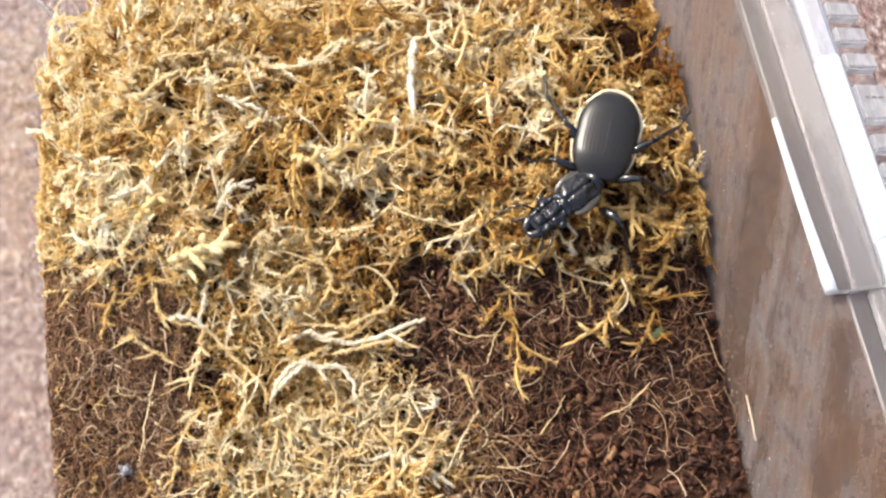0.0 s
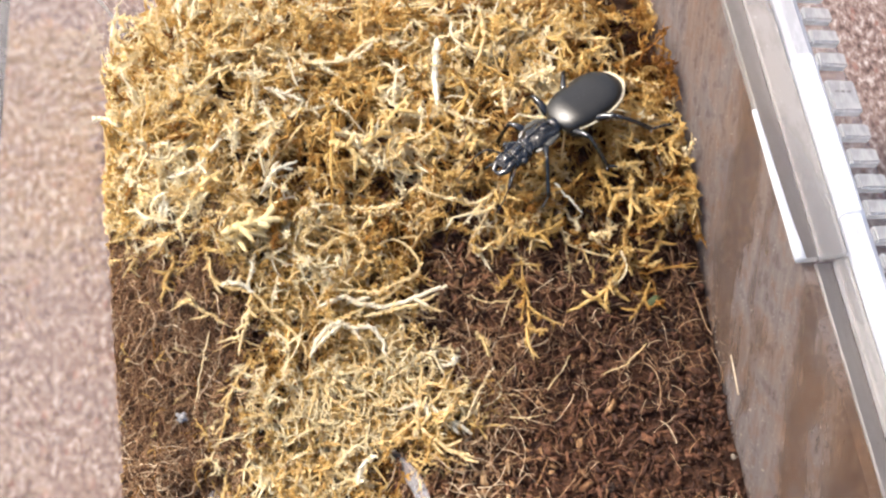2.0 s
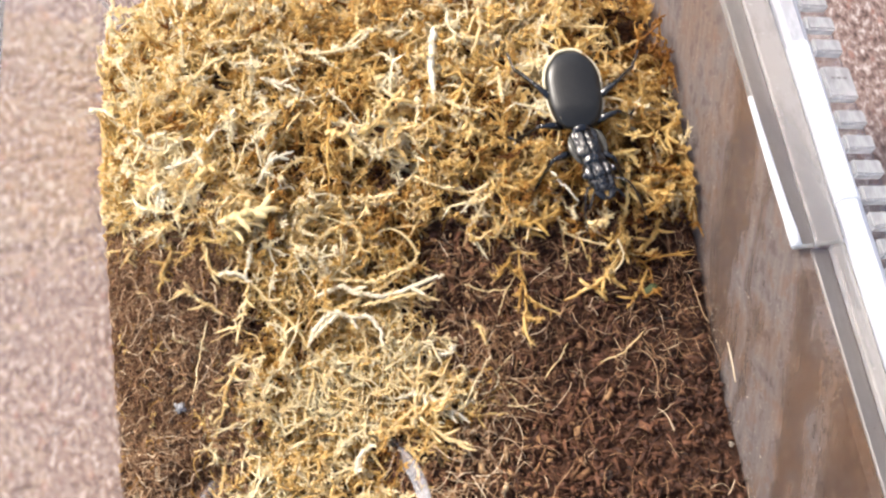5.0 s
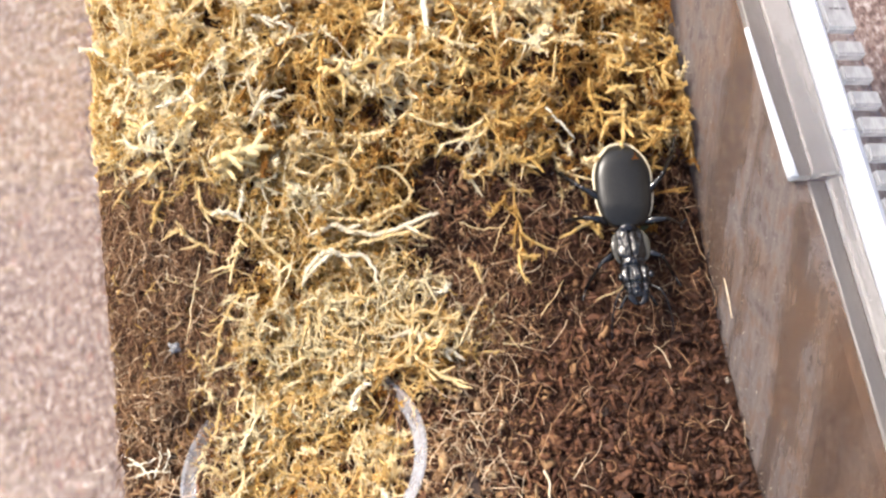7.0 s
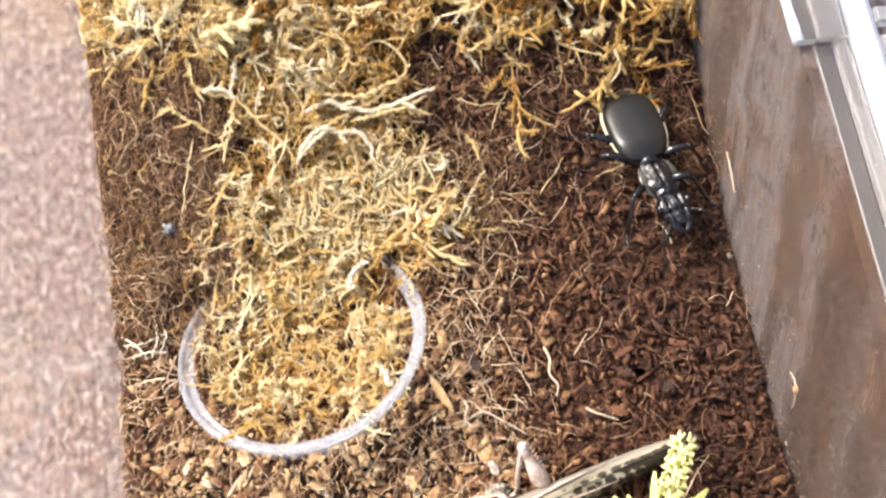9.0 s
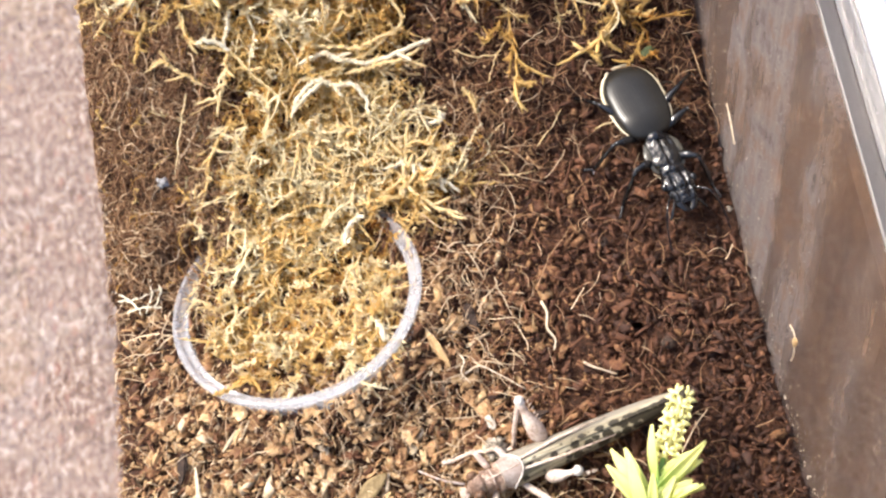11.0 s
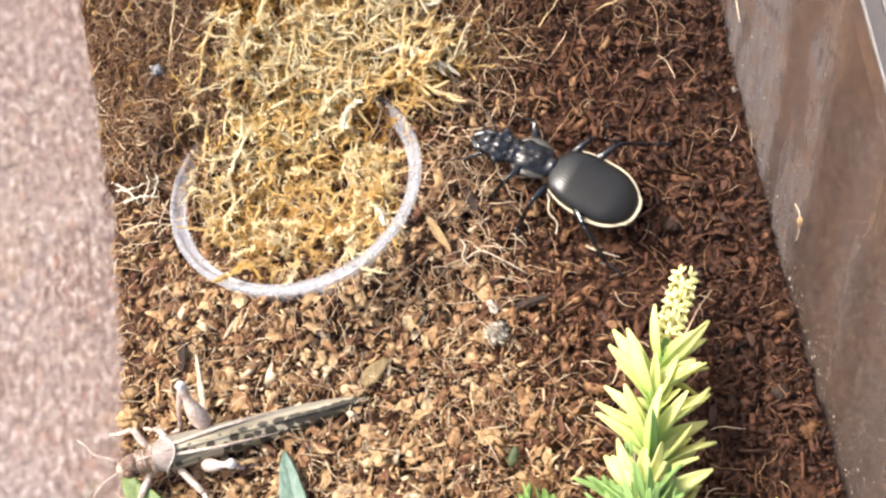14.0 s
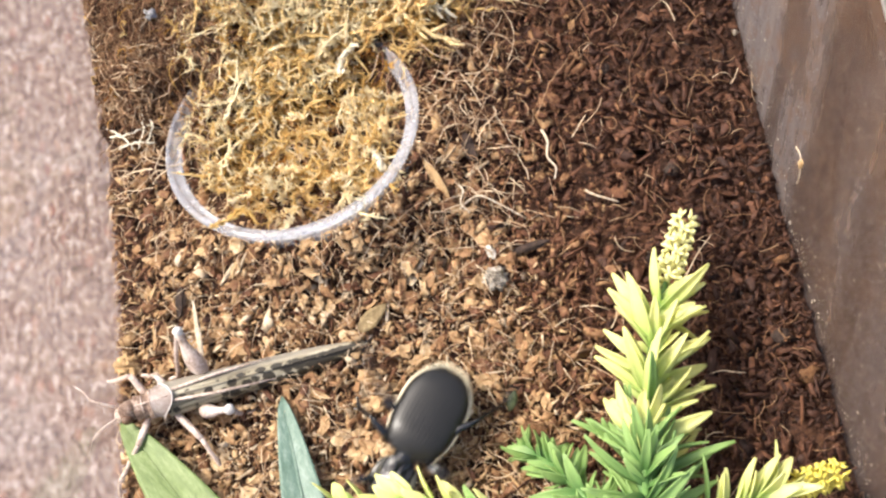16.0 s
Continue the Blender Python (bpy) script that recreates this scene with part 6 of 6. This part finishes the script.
def ely_w(u):
    """Half width of the wing cases from the hind end to the waist."""
    hind = math.sqrt(max(0.0, 1 - (1 - min(1, u / 0.42)) ** 2)) ** 1.05
    fore = 1 - 0.40 * max(0.0, (u - 0.55) / 0.45) ** 2.4
    cap = math.sqrt(max(0.0, 1 - max(0.0, (u - 0.90) / 0.10) ** 2)) * 0.45 + 0.55
    return 0.0074 * hind * fore * cap + 0.0002


def ely_h(u):
    """Low flat wing cases that fall off towards the waist and the hind end."""
    fore = 1 - 0.55 * max(0.0, (u - 0.74) / 0.26) ** 1.7
    return 0.0036 * fore * math.sqrt(max(0.0, 1 - (1 - min(1, u / 0.30)) ** 2.4)) + 0.0002


def build_beetle():
    beetle = thing("ground_beetle", "large black ground beetle with grey wing cases edged in cream", "beetle")
    z = 0.0058
    part("elytra", shell(ELY, ely_w, ely_h, 60, 128, 0.000034, 22, -ELY, z, 0.0, dome=0.42), M_ELYTRA, beetle, "satin dark grey wing cases, finely grooved")
    # cream border that runs round the wing cases
    us = np.concatenate([np.linspace(0.93, 0.10, 30), 0.10 * (np.linspace(1, 0, 14) ** 2)])
    edge = [((ely_w(u) + 0.00036), -ELY + u * ELY - 0.0004 * (u < 0.05), z + 0.0008) for u in us]
    loop = edge + [(-x, y, zz) for x, y, zz in edge[::-1][1:]]
    rad = np.concatenate([np.linspace(0.00016, 0.00046, 20), np.full(len(loop) - 40, 0.00046), np.linspace(0.00046, 0.00016, 20)])
    part("border", tube(loop, rad, 8, flat=0.9), M_MARGIN, beetle, "cream rim of the wing cases")
    part("abdomen", shell(ELY - 0.001, lambda u: 0.93 * ely_w(u), lambda u: 0.5 * ely_h(u), 30, 24, 0, 1, -ELY + 0.0006, z - 0.0007, 1.5), M_BLACK, beetle)
    part("suture", tube([(0, -ELY + u * ELY, z + ely_h(u) - 0.00006) for u in np.linspace(0.1, 0.92, 20)], 0.00006, 6), M_ELYTRA, beetle)

    # fore body turns on the waist
    def rugged(bm, amount, scale, seed):
        bm.normal_update()
        for v in bm.verts:
            n = noise.fractal(v.co * scale + Vector((seed, 0, 0)), 0.8, 2.1, 3)
            v.co += v.normal * amount * n
        return bm

    def th_w(u):
        return 0.0041 * (0.66 + 0.40 * math.sin(math.pi * min(1.0, 0.16 + 0.62 * u)) ** 1.3) * (1 - 0.22 * max(0.0, (u - 0.75) / 0.25) ** 2)
    bm = shell(0.0094, th_w, lambda u: 0.0029 * math.sin(math.pi * (0.20 + 0.58 * u)) ** 0.6, 44, 48, 0.0, 1, 0.0010, 0, 0.9)
    for v in bm.verts:
        if v.co.z > 0.0006:
            v.co.z -= 0.0005 * math.exp(-(v.co.x / 0.0004) ** 2) + 0.0006 * math.exp(-(((abs(v.co.x) - 0.0022) / 0.0008) ** 2 + ((v.co.y - 0.0030) / 0.0018) ** 2))
    fore = part("thorax", rugged(bm, 0.00026, 400, 1), M_THORAX, beetle, "pitted glossy black thorax shield", m=pose(0, 0, z))
    part("neck", tube([(0, -0.0014, 0.0002), (0, 0.0018, 0.0002)], [0.0023, 0.0032], 14, flat=0.75), M_BLACK, fore)
    for s in (-1, 1):
        part("flange", tube(bend([(s * 0.0031, 0.0012, 0.0004), (s * 0.0039, 0.0036, 0.0010), (s * 0.0043, 0.0062, 0.0011), (s * 0.0040, 0.0088, 0.0007), (s * 0.0034, 0.0104, 0.0003)], 14), [0.0003, 0.0007, 0.0009, 0.0011, 0.0012, 0.0012, 0.0012, 0.0011, 0.0010, 0.0009, 0.0008, 0.0006, 0.0005, 0.0003], 10, flat=0.4), M_FLANGE, fore, "greyish translucent edge of the thorax")

    def hd_w(u):
        return 0.0036 + 0.0008 * math.exp(-((u - 0.50) / 0.20) ** 2) - 0.0008 * max(0.0, (u - 0.7) / 0.3) ** 2 - 0.0003 * (1 - u) ** 3
    bm = shell(0.0104, hd_w, lambda u: 0.0026 * math.sin(math.pi * (0.22 + 0.58 * u)) ** 0.7, 60, 56, 0.0, 1, 0.0090, 0.0002, 0.9)
    for v in bm.verts:
        x, y = v.co.x, v.co.y
        if v.co.z > 0.0006:
            v.co.z -= 0.0007 * math.exp(-((abs(x) - 0.0016) / 0.0005) ** 2) * (y > 0.0125) + 0.0007 * math.exp(-((y - 0.0118) / 0.0005) ** 2) + 0.0006 * math.exp(-((y - 0.0166) / 0.0005) ** 2)
    part("head", rugged(bm, 0.00036, 330, 5), M_BLACK, fore, "glossy black wrinkled head with two grooves")
    part("lip", rugged(rounded_box((0.0046, 0.0022, 0.0013), (0, 0.0192, 0.0008), 0.0005, 3), 0.0002, 900, 9), M_BLACK, fore)
    for s in (-1, 1):
        part("eye", lump((0.0010, 0.0012, 0.0011), 4, 0.02, 2), M_BLACK, fore, m=pose(s * 0.0041, 0.0145, 0.0010))
        part("mandible", tube(bend([(s * 0.0018, 0.0182, 0.0000), (s * 0.0019, 0.0198, -0.0001), (s * 0.0011, 0.0214, -0.0003), (s * -0.0002, 0.0222, -0.0004)], 12), [0.0013, 0.0014, 0.0014, 0.00135, 0.0013, 0.0012, 0.0011, 0.0010, 0.0009, 0.0007, 0.0005, 0.0003], 10, flat=0.65), M_BLACK, fore)
        part("palp", tube(bend([(s * 0.0022, 0.0178, -0.0010), (s * 0.0040, 0.0205, -0.0020), (s * 0.0052, 0.0222, -0.0034)], 8), np.linspace(0.00035, 0.00045, 8), 6), M_BLACK, fore)
        # antenna of joined segments
        path = bend([(s * 0.0034, 0.0172, 0.0006), (s * 0.0058, 0.0196, 0.0022), (s * 0.0074, 0.0230, 0.0008), (s * 0.0082, 0.0268, -0.0020), (s * 0.0084, 0.0302, -0.0040)], 45)
        rad = [0.00034 * (1 - 0.5 * i / 44) * (0.72 + 0.28 * abs(math.sin(math.pi * i / 4))) for i in range(45)]
        part("antenna", tube(path, rad, 6), M_BLACK, fore)

    # legs: hip place, foot place, knee rise
    spec = [(0.0070, (0.0030, 0.0065), (0.0122, 0.0138), 0.0030), (-0.0020, (0.0036, -0.0015), (0.0165, -0.0030), 0.0035), (-0.0075, (0.0040, -0.0070), (0.0168, -0.0205), 0.0040)]
    legs = []
    for k, (_, hip, foot, rise) in enumerate(spec):
        for s in (-1, 1):
            hx, hy = s * hip[0], hip[1]
            fx, fy = s * foot[0] - hx, foot[1] - hy
            knee = np.array([fx * 0.60, fy * 0.42, rise])
            leg = part("leg", tube(bend([(0, 0, 0), knee * 0.5 + np.array([0, 0, 0.0008]), knee], 10), [0.0008, 0.0010, 0.0012, 0.00125, 0.0012, 0.0011, 0.0010, 0.0008, 0.0007, 0.0006], 10), M_BLACK, beetle, m=pose(hx, hy, 0.0040))
            ankle = np.array([fx * 1.0, fy * 0.98, (-0.0075, -0.0058, -0.0030)[k]])
            part("shin", tube(bend([knee, 0.5 * (knee + ankle) + np.array([0, 0, 0.0004]), ankle], 8), [0.00055, 0.00055, 0.00055, 0.0006, 0.0006, 0.00065, 0.0007, 0.0006], 8), M_BLACK, leg)
            toe = ankle + np.array([fx * 0.16, fy * 0.30 + (0.0012 if k == 0 else -0.0014), -0.0006])
            path = bend([ankle, 0.5 * (ankle + toe) + np.array([0, 0, 0.0002]), toe], 17)
            part("foot", tube(path, [0.00042 * (0.65 + 0.35 * abs(math.sin(math.pi * i / 4))) for i in range(17)], 6), M_BLACK, leg)
            part("spur", tube([ankle, ankle + np.array([fx * 0.05, 0.0009, -0.0004])], [0.00022, 0.00005], 5), M_SPUR, leg)
            legs.append((leg, (hx, hy, 0.0040), s, k))
    return beetle, fore, legs


# ---- locust ----
def build_locust():
    loc = thing("locust", "pale brown desert locust with long spotted folded wings", "locust")
    part("body", tube(bend([(0, 0.013, 0.0058), (0, 0.000, 0.0046), (0, -0.014, 0.0038), (0, -0.026, 0.0030)], 26), np.concatenate([np.linspace(0.0036, 0.0034, 8), np.linspace(0.0034, 0.0012, 18)]), 16), M_LBODY, loc, "ringed pale brown abdomen and chest")
    # head
    bm = lump((0.0025, 0.0027, 0.0040), 1, 0.05, 4)
    for v in bm.verts:
        v.co.y += 0.0010 * max(0.0, -v.co.z / 0.004)
    head = part("head", bm, M_LBODY, loc, "brown and pinkish beige blunt head", m=pose(0, 0.0176, 0.0058))
    for s in (-1, 1):
        part("eye", lump((0.0011, 0.0014, 0.0018), 3, 0.02, 3), M_LEYE, head, m=pose(s * 0.0025, 0.0008, 0.0016))
        part("antenna", tube(bend([(s * 0.0014, 0.0030, 0.0016), (s * 0.0040, 0.0075, 0.0042), (s * 0.0085, 0.0120, 0.0040)], 14), np.linspace(0.00032, 0.00016, 14), 6), M_LLEG, head)
    part("mouth", lump((0.0018, 0.0012, 0.0014), 5, 0.1, 2), M_LLEG, head, m=pose(0, 0.0036, -0.0034))
    # saddle-shaped shield behind the head, with its pale hind lobe
    part("shield", shell(0.0068, lambda u: 0.0031 - 0.0005 * math.sin(math.pi * u), lambda u: 0.0043 - 0.0006 * u, 24, 24, 0, 1, 0.0094, 0.0052, 0.4), M_LBODY, loc, "saddle-shaped brownish neck shield")

    def lobe_at(a, u, out=0.0):
        """A point of the hind lobe: across by angle, along from its bowed hind edge to the front."""
        hind = 0.0098 - 0.0036 * math.cos(a) ** 2
        w, h = 0.0042 - 0.0009 * u, 0.0050 - 0.0004 * u
        return ((w + out) * math.sin(a), hind + (0.0118 - hind) * u, 0.0054 + (h + out) * max(0.0, math.cos(a)) ** 0.8)
    n, k = 24, 8
    verts = [lobe_at(-1.5 + 3.0 * i / n, j / k, o) for o in (0.0, -0.0003) for i in range(n + 1) for j in range(k + 1)]
    m, faces = (n + 1) * (k + 1), []
    for i in range(n):
        for j in range(k):
            a = i * (k + 1) + j
            faces.append((a, a + k + 1, a + k + 2, a + 1))
            faces.append((m + a, m + a + 1, m + a + k + 2, m + a + k + 1))
        a = i * (k + 1)
        faces.append((a, m + a, m + a + k + 1, a + k + 1))
    part("shield_lobe", mesh_from("shield_lobe", verts, faces, smooth=True), M_LSHIELD, loc, "pale greyish pink hind lobe of the shield")
    part("shield_rim", tube([lobe_at(a, 0.0, 0.0001) for a in np.linspace(-1.5, 1.5, 21)], 0.00022, 6), M_LKNEE, loc, "white hind edge of the neck shield")
    part("shield_rim", tube([lobe_at(a, 1.0, 0.0001) for a in np.linspace(-1.4, 1.4, 17)], 0.00013, 6), M_LLEG, loc)
    part("shield_crease", tube([(0.0028 * math.sin(a), 0.0140, 0.0053 + 0.0041 * max(0.0, math.cos(a)) ** 0.8) for a in np.linspace(-1.4, 1.4, 15)], 0.00012, 6), M_LLEG, loc)
    part("keel", tube([(0, 0.0070, 0.0103), (0, 0.0115, 0.0099), (0, 0.0158, 0.0090)], 0.00018, 6), M_LLEG, loc)
    # folded fore wings, roof-like, one lapping over the other
    for s in (-1, 1):
        n, k = 40, 12
        verts = []
        for layer in (0, 1):
            for i in range(n + 1):
                u = i / n
                y = 0.0086 - 0.0496 * u
                wide = 0.0044 * (1 - 0.34 * u) * math.sqrt(max(0.0, 1 - max(0.0, (u - 0.45) / 0.55) ** 2.6)) + 0.0002
                top = 0.0094 - 0.0046 * u + (0.0003 if s > 0 else 0.0)
                for j in range(k + 1):
                    v = j / k
                    a = v * 1.75
                    x = wide * math.sin(a) * s - s * 0.0004
                    z = top - wide * 0.85 * (1 - math.cos(a))
                    verts.append((x, y, z - 0.00018 * layer))
        m, f = (n + 1) * (k + 1), []
        for i in range(n):
            for j in range(k):
                a = i * (k + 1) + j
                f.append((a, a + 1, a + k + 2, a + k + 1))
                f.append((m + a, m + a + k + 1, m + a + k + 2, m + a + 1))
            a = i * (k + 1)
            f.append((a, a + k + 1, m + a + k + 1, m + a))
            a += k
            f.append((a, m + a, m + a + k + 1, a + k + 1))
        me = mesh_from("wing", verts, f, smooth=True)
        wing = part("wing", me, M_WING, loc, "folded straw-coloured wing with dark brown blotches")
        part("wing_edge", tube([(s * 0.0012, 0.0072, 0.0097), (s * 0.0022, -0.004, 0.0086), (s * 0.0026, -0.018, 0.0071)], [0.00035, 0.00040, 0.00012], 6), M_LLEG, wing)
    # hind legs: one stretched out sideways with a raised knee, one folded back
    def limb(name, pts, rads, parent, mat=M_LLEG, sides=10, flat=1.0):
        return part(name, tube(bend(pts, len(rads)), rads, sides, flat=flat), mat, parent)
    thigh_r = [0.0010, 0.0019, 0.0023, 0.0023, 0.0021, 0.0018, 0.0014, 0.0011, 0.0010, 0.0013, 0.0009]
    a = limb("hind_leg", [(0.0035, -0.0015, 0.0050), (0.0085, 0.0002, 0.0100), (0.0135, 0.0010, 0.0140)], thigh_r, loc)
    limb("shin", [(0.0135, 0.0010, 0.0140), (0.0095, 0.0036, 0.0080), (0.0056, 0.0054, 0.0010)], [0.0008, 0.0007, 0.0006, 0.0006, 0.0006, 0.0006, 0.0006], a)
    part("knee", lump((0.0013, 0.0012, 0.0014), 7, 0.15, 3), M_LKNEE, a, "chalky white knee", m=pose(0.0133, 0.0010, 0.0139))
    limb("foot", [(0.0056, 0.0054, 0.0010), (0.0056, 0.0080, 0.0006)], [0.0006, 0.0006, 0.0005, 0.0003], a)
    for i in range(7):
        u = 0.25 + 0.09 * i
        p = np.array((0.0035, -0.0015, 0.0050)) * (1 - u) + np.array((0.0135, 0.0010, 0.0140)) * u
        part("spine", tube([p + np.array([0.0010, -0.0012, 0.0012]), p + np.array([0.0014, -0.0019, 0.0018])], [0.0003, 0.00005], 5), M_LLEG, a)
    b = limb("hind_leg", [(-0.0046, 0.0016, 0.0046), (-0.0060, -0.0018, 0.0064), (-0.0068, -0.0056, 0.0080)], [0.75 * r for r in thigh_r], loc)
    limb("shin", [(-0.0068, -0.0056, 0.0080), (-0.0078, -0.0070, 0.0045), (-0.0074, -0.0076, 0.0008)], [0.0008, 0.0007, 0.0006, 0.0006, 0.0006], b)
    part("knee", lump((0.0013, 0.0013, 0.0013), 8, 0.15, 3), M_LKNEE, b, "chalky white knee", m=pose(-0.0068, -0.0055, 0.0079))
    limb("foot", [(-0.0074, -0.0076, 0.0008), (-0.0078, -0.0112, 0.0006)], [0.0006, 0.0005, 0.0003], b)
    for hip, knee, foot in (((0.0028, 0.0135, 0.0045), (0.0076, 0.0154, 0.0075), (0.0088, 0.0206, 0.0008)), ((-0.0028, 0.0140, 0.0045), (-0.0085, 0.0176, 0.0052), (-0.0134, 0.0232, 0.0006)),
                            ((0.0034, 0.0085, 0.0045), (0.0066, 0.0100, 0.0055), (0.0075, 0.0120, 0.0006)), ((-0.0036, 0.0075, 0.0045), (-0.0115, 0.0026, 0.0066), (-0.0205, -0.0002, 0.0006))):
        g = limb("leg", [hip, knee], [0.0007, 0.0009, 0.0009, 0.0008, 0.0007], loc)
        limb("shin", [knee, 0.5 * (np.array(knee) + np.array(foot)) + np.array([0, 0, 0.0006]), foot], [0.0006, 0.0006, 0.0005, 0.0005, 0.0005, 0.0006], g)
        f = np.array(foot)
        o = (f - np.array(knee)) * [1, 1, 0]
        o = o / (np.linalg.norm(o) + 1e-9) * 0.0026
        limb("foot", [f, f + o], [0.0006, 0.0005, 0.0005, 0.0003], g)
    return loc


# ---- build ----
build_ground()
build_box()
build_soil()
build_dish()
build_plant()
build_lances()
build_litter()
build_sprigs()
build_chips()
build_fibres()
build_moss()
BEETLE, FORE, LEGS = build_beetle()
LOCUST = build_locust()

# seconds, place of the waist, heading of the wing cases, turn of the fore body, nose-down tilt
BEETLE_ROWS = [
    (0.0, 0.0602, 0.1523, 157, -36, 22),
    (0.5, 0.0561, 0.1523, 148, -20, 22),
    (1.0, 0.0515, 0.1560, 127, -9, 22),
    (1.3, 0.0493, 0.1607, 123, -1, 13),
    (1.5, 0.0505, 0.1625, 124, 0, 12),
    (2.0, 0.0500, 0.1618, 122, 0, 11),
    (2.5, 0.0477, 0.1649, 120, -1, 12),
    (3.0, 0.0471, 0.1665, 118, 13, 12),
    (3.2, 0.0476, 0.1670, 120, 10, 9),
    (5.3, 0.0615, 0.1545, 183, 12, 22),
    (5.5, 0.0661, 0.1463, 176, 22, 22),
    (6.0, 0.0673, 0.1438, 181, 5, 22),
    (6.5, 0.0664, 0.1339, 181, 3, 22),
    (7.0, 0.0654, 0.1177, 176, 3, 22),
    (7.5, 0.0642, 0.1162, 176, -4, 22),
    (8.0, 0.0703, 0.0974, 198, -7, 1),
    (8.5, 0.0697, 0.0977, 192, -11, 0),
    (9.0, 0.0686, 0.1000, 187, 9, 1),
    (9.5, 0.0687, 0.0987, 193, 5, 1),
    (10.0, 0.0698, 0.0985, 191, 2, 1),
    (10.2, 0.0694, 0.0975, 190, 3, 1),
    (12.3, 0.0696, 0.0578, 197, 0, 3),
    (12.5, 0.0712, 0.0466, 194, 6, 3),
    (12.7, 0.0726, 0.0459, 189, 17, 4),
    (12.9, 0.0723, 0.0384, 172, -2, 1),
    (13.0, 0.0659, 0.0430, 159, -2, 6),
    (13.1, 0.0615, 0.0398, 145, 2, 14),
    (13.2, 0.0614, 0.0394, 138, -13, 12),
    (13.3, 0.0622, 0.0383, 132, -6, 13),
    (13.4, 0.0536, 0.0333, 120, -23, 21),
    (13.5, 0.0449, 0.0407, 97, 14, 17),
    (13.6, 0.0449, 0.0400, 110, -6, 21),
    (13.8, 0.0446, 0.0510, 88, 1, 15),
    (13.9, 0.0399, 0.0575, 44, 13, 10),
    (14.0, 0.0358, 0.0577, 48, 9, 12),
    (14.3, 0.0298, 0.0557, 80, 21, 0),
    (14.5, 0.0168, 0.0441, 123, 23, 22),
    (14.7, 0.0172, 0.0392, 125, 13, 12),
    (15.0, 0.0173, 0.0230, 177, 0, 4),
    (15.5, 0.0142, 0.0090, 158, -1, -4),
    (16.0, -0.0135, -0.0214, 142, 1, 4),
]
# seconds, lean of the beetle to its right while it stands across the slope of the heap
BEETLE_LEAN = [(0.0, 0), (0.5, 3), (1.0, 12), (3.2, 14), (5.3, 0), (16.0, 0)]
# seconds, place, heading, height over the bed, tilt
LOCUST_ROWS = [
    (0.00, 0.0261, 0.0154, 105.7, 0.0012, 0), (12.90, 0.0261, 0.0152, 105.7, 0.0012, 0), (13.00, -0.0030, 0.0122, 104, 0.016, -6), (13.10, -0.0560, -0.0022, 99, 0.006, 2), (13.20, -0.0608, -0.0009, 98, 0.002, 0), (13.40, -0.0591, 0.0036, 97.0, 0.0012, 0), (16.00, -0.0591, 0.0036, 97.0, 0.0012, 0)]


def motions():
    walk(LOCUST, [(t, pose(x, y, float(surf(x, y)) + dz, tilt, 0, h)) for t, x, y, h, dz, tilt in LOCUST_ROWS])
    body, fore = [], []
    for t, x, y, h, turn, nose in BEETLE_ROWS:
        z = float(surf(x, y)) + 0.0035 + 0.0050 * min(1.0, max(0.0, (y - 0.115) / 0.03))
        lean = float(np.interp(t, [r[0] for r in BEETLE_LEAN], [r[1] for r in BEETLE_LEAN]))
        body.append((t, pose(x, y, z, 0, 0, h) @ pose(0, 0, 0, 10 - nose, lean)))
        fore.append((t, pose(0, 0, 0.0058, -9 + 0.85 * max(0.0, nose - 4), 0, turn)))
    walk(BEETLE, body)
    walk(FORE, fore)
    # legs step by the way that the body has gone
    ts = np.arange(0, 16.001, 0.1)
    rt = np.array([r[0] for r in BEETLE_ROWS])
    rx, ry = (np.interp(ts, rt, [r[i] for r in BEETLE_ROWS]) for i in (1, 2))
    rh = np.interp(ts, rt, [r[3] for r in BEETLE_ROWS])
    step = np.hypot(np.diff(rx, prepend=rx[0]), np.diff(ry, prepend=ry[0])) + 0.010 * np.radians(np.abs(np.diff(rh, prepend=rh[0])))
    way = np.cumsum(step)
    for leg, (hx, hy, hz), s, k in LEGS:
        phase = 0.0 if (k + (s > 0)) % 2 else math.pi
        rows = []
        for t, w in zip(ts, way):
            a = w / 0.016 * 2 * math.pi + phase
            rows.append((float(t), pose(hx, hy, hz, 0, -s * 5 * max(0.0, math.cos(a)), s * 15 * math.sin(a))))
        walk(leg, rows)


motions()
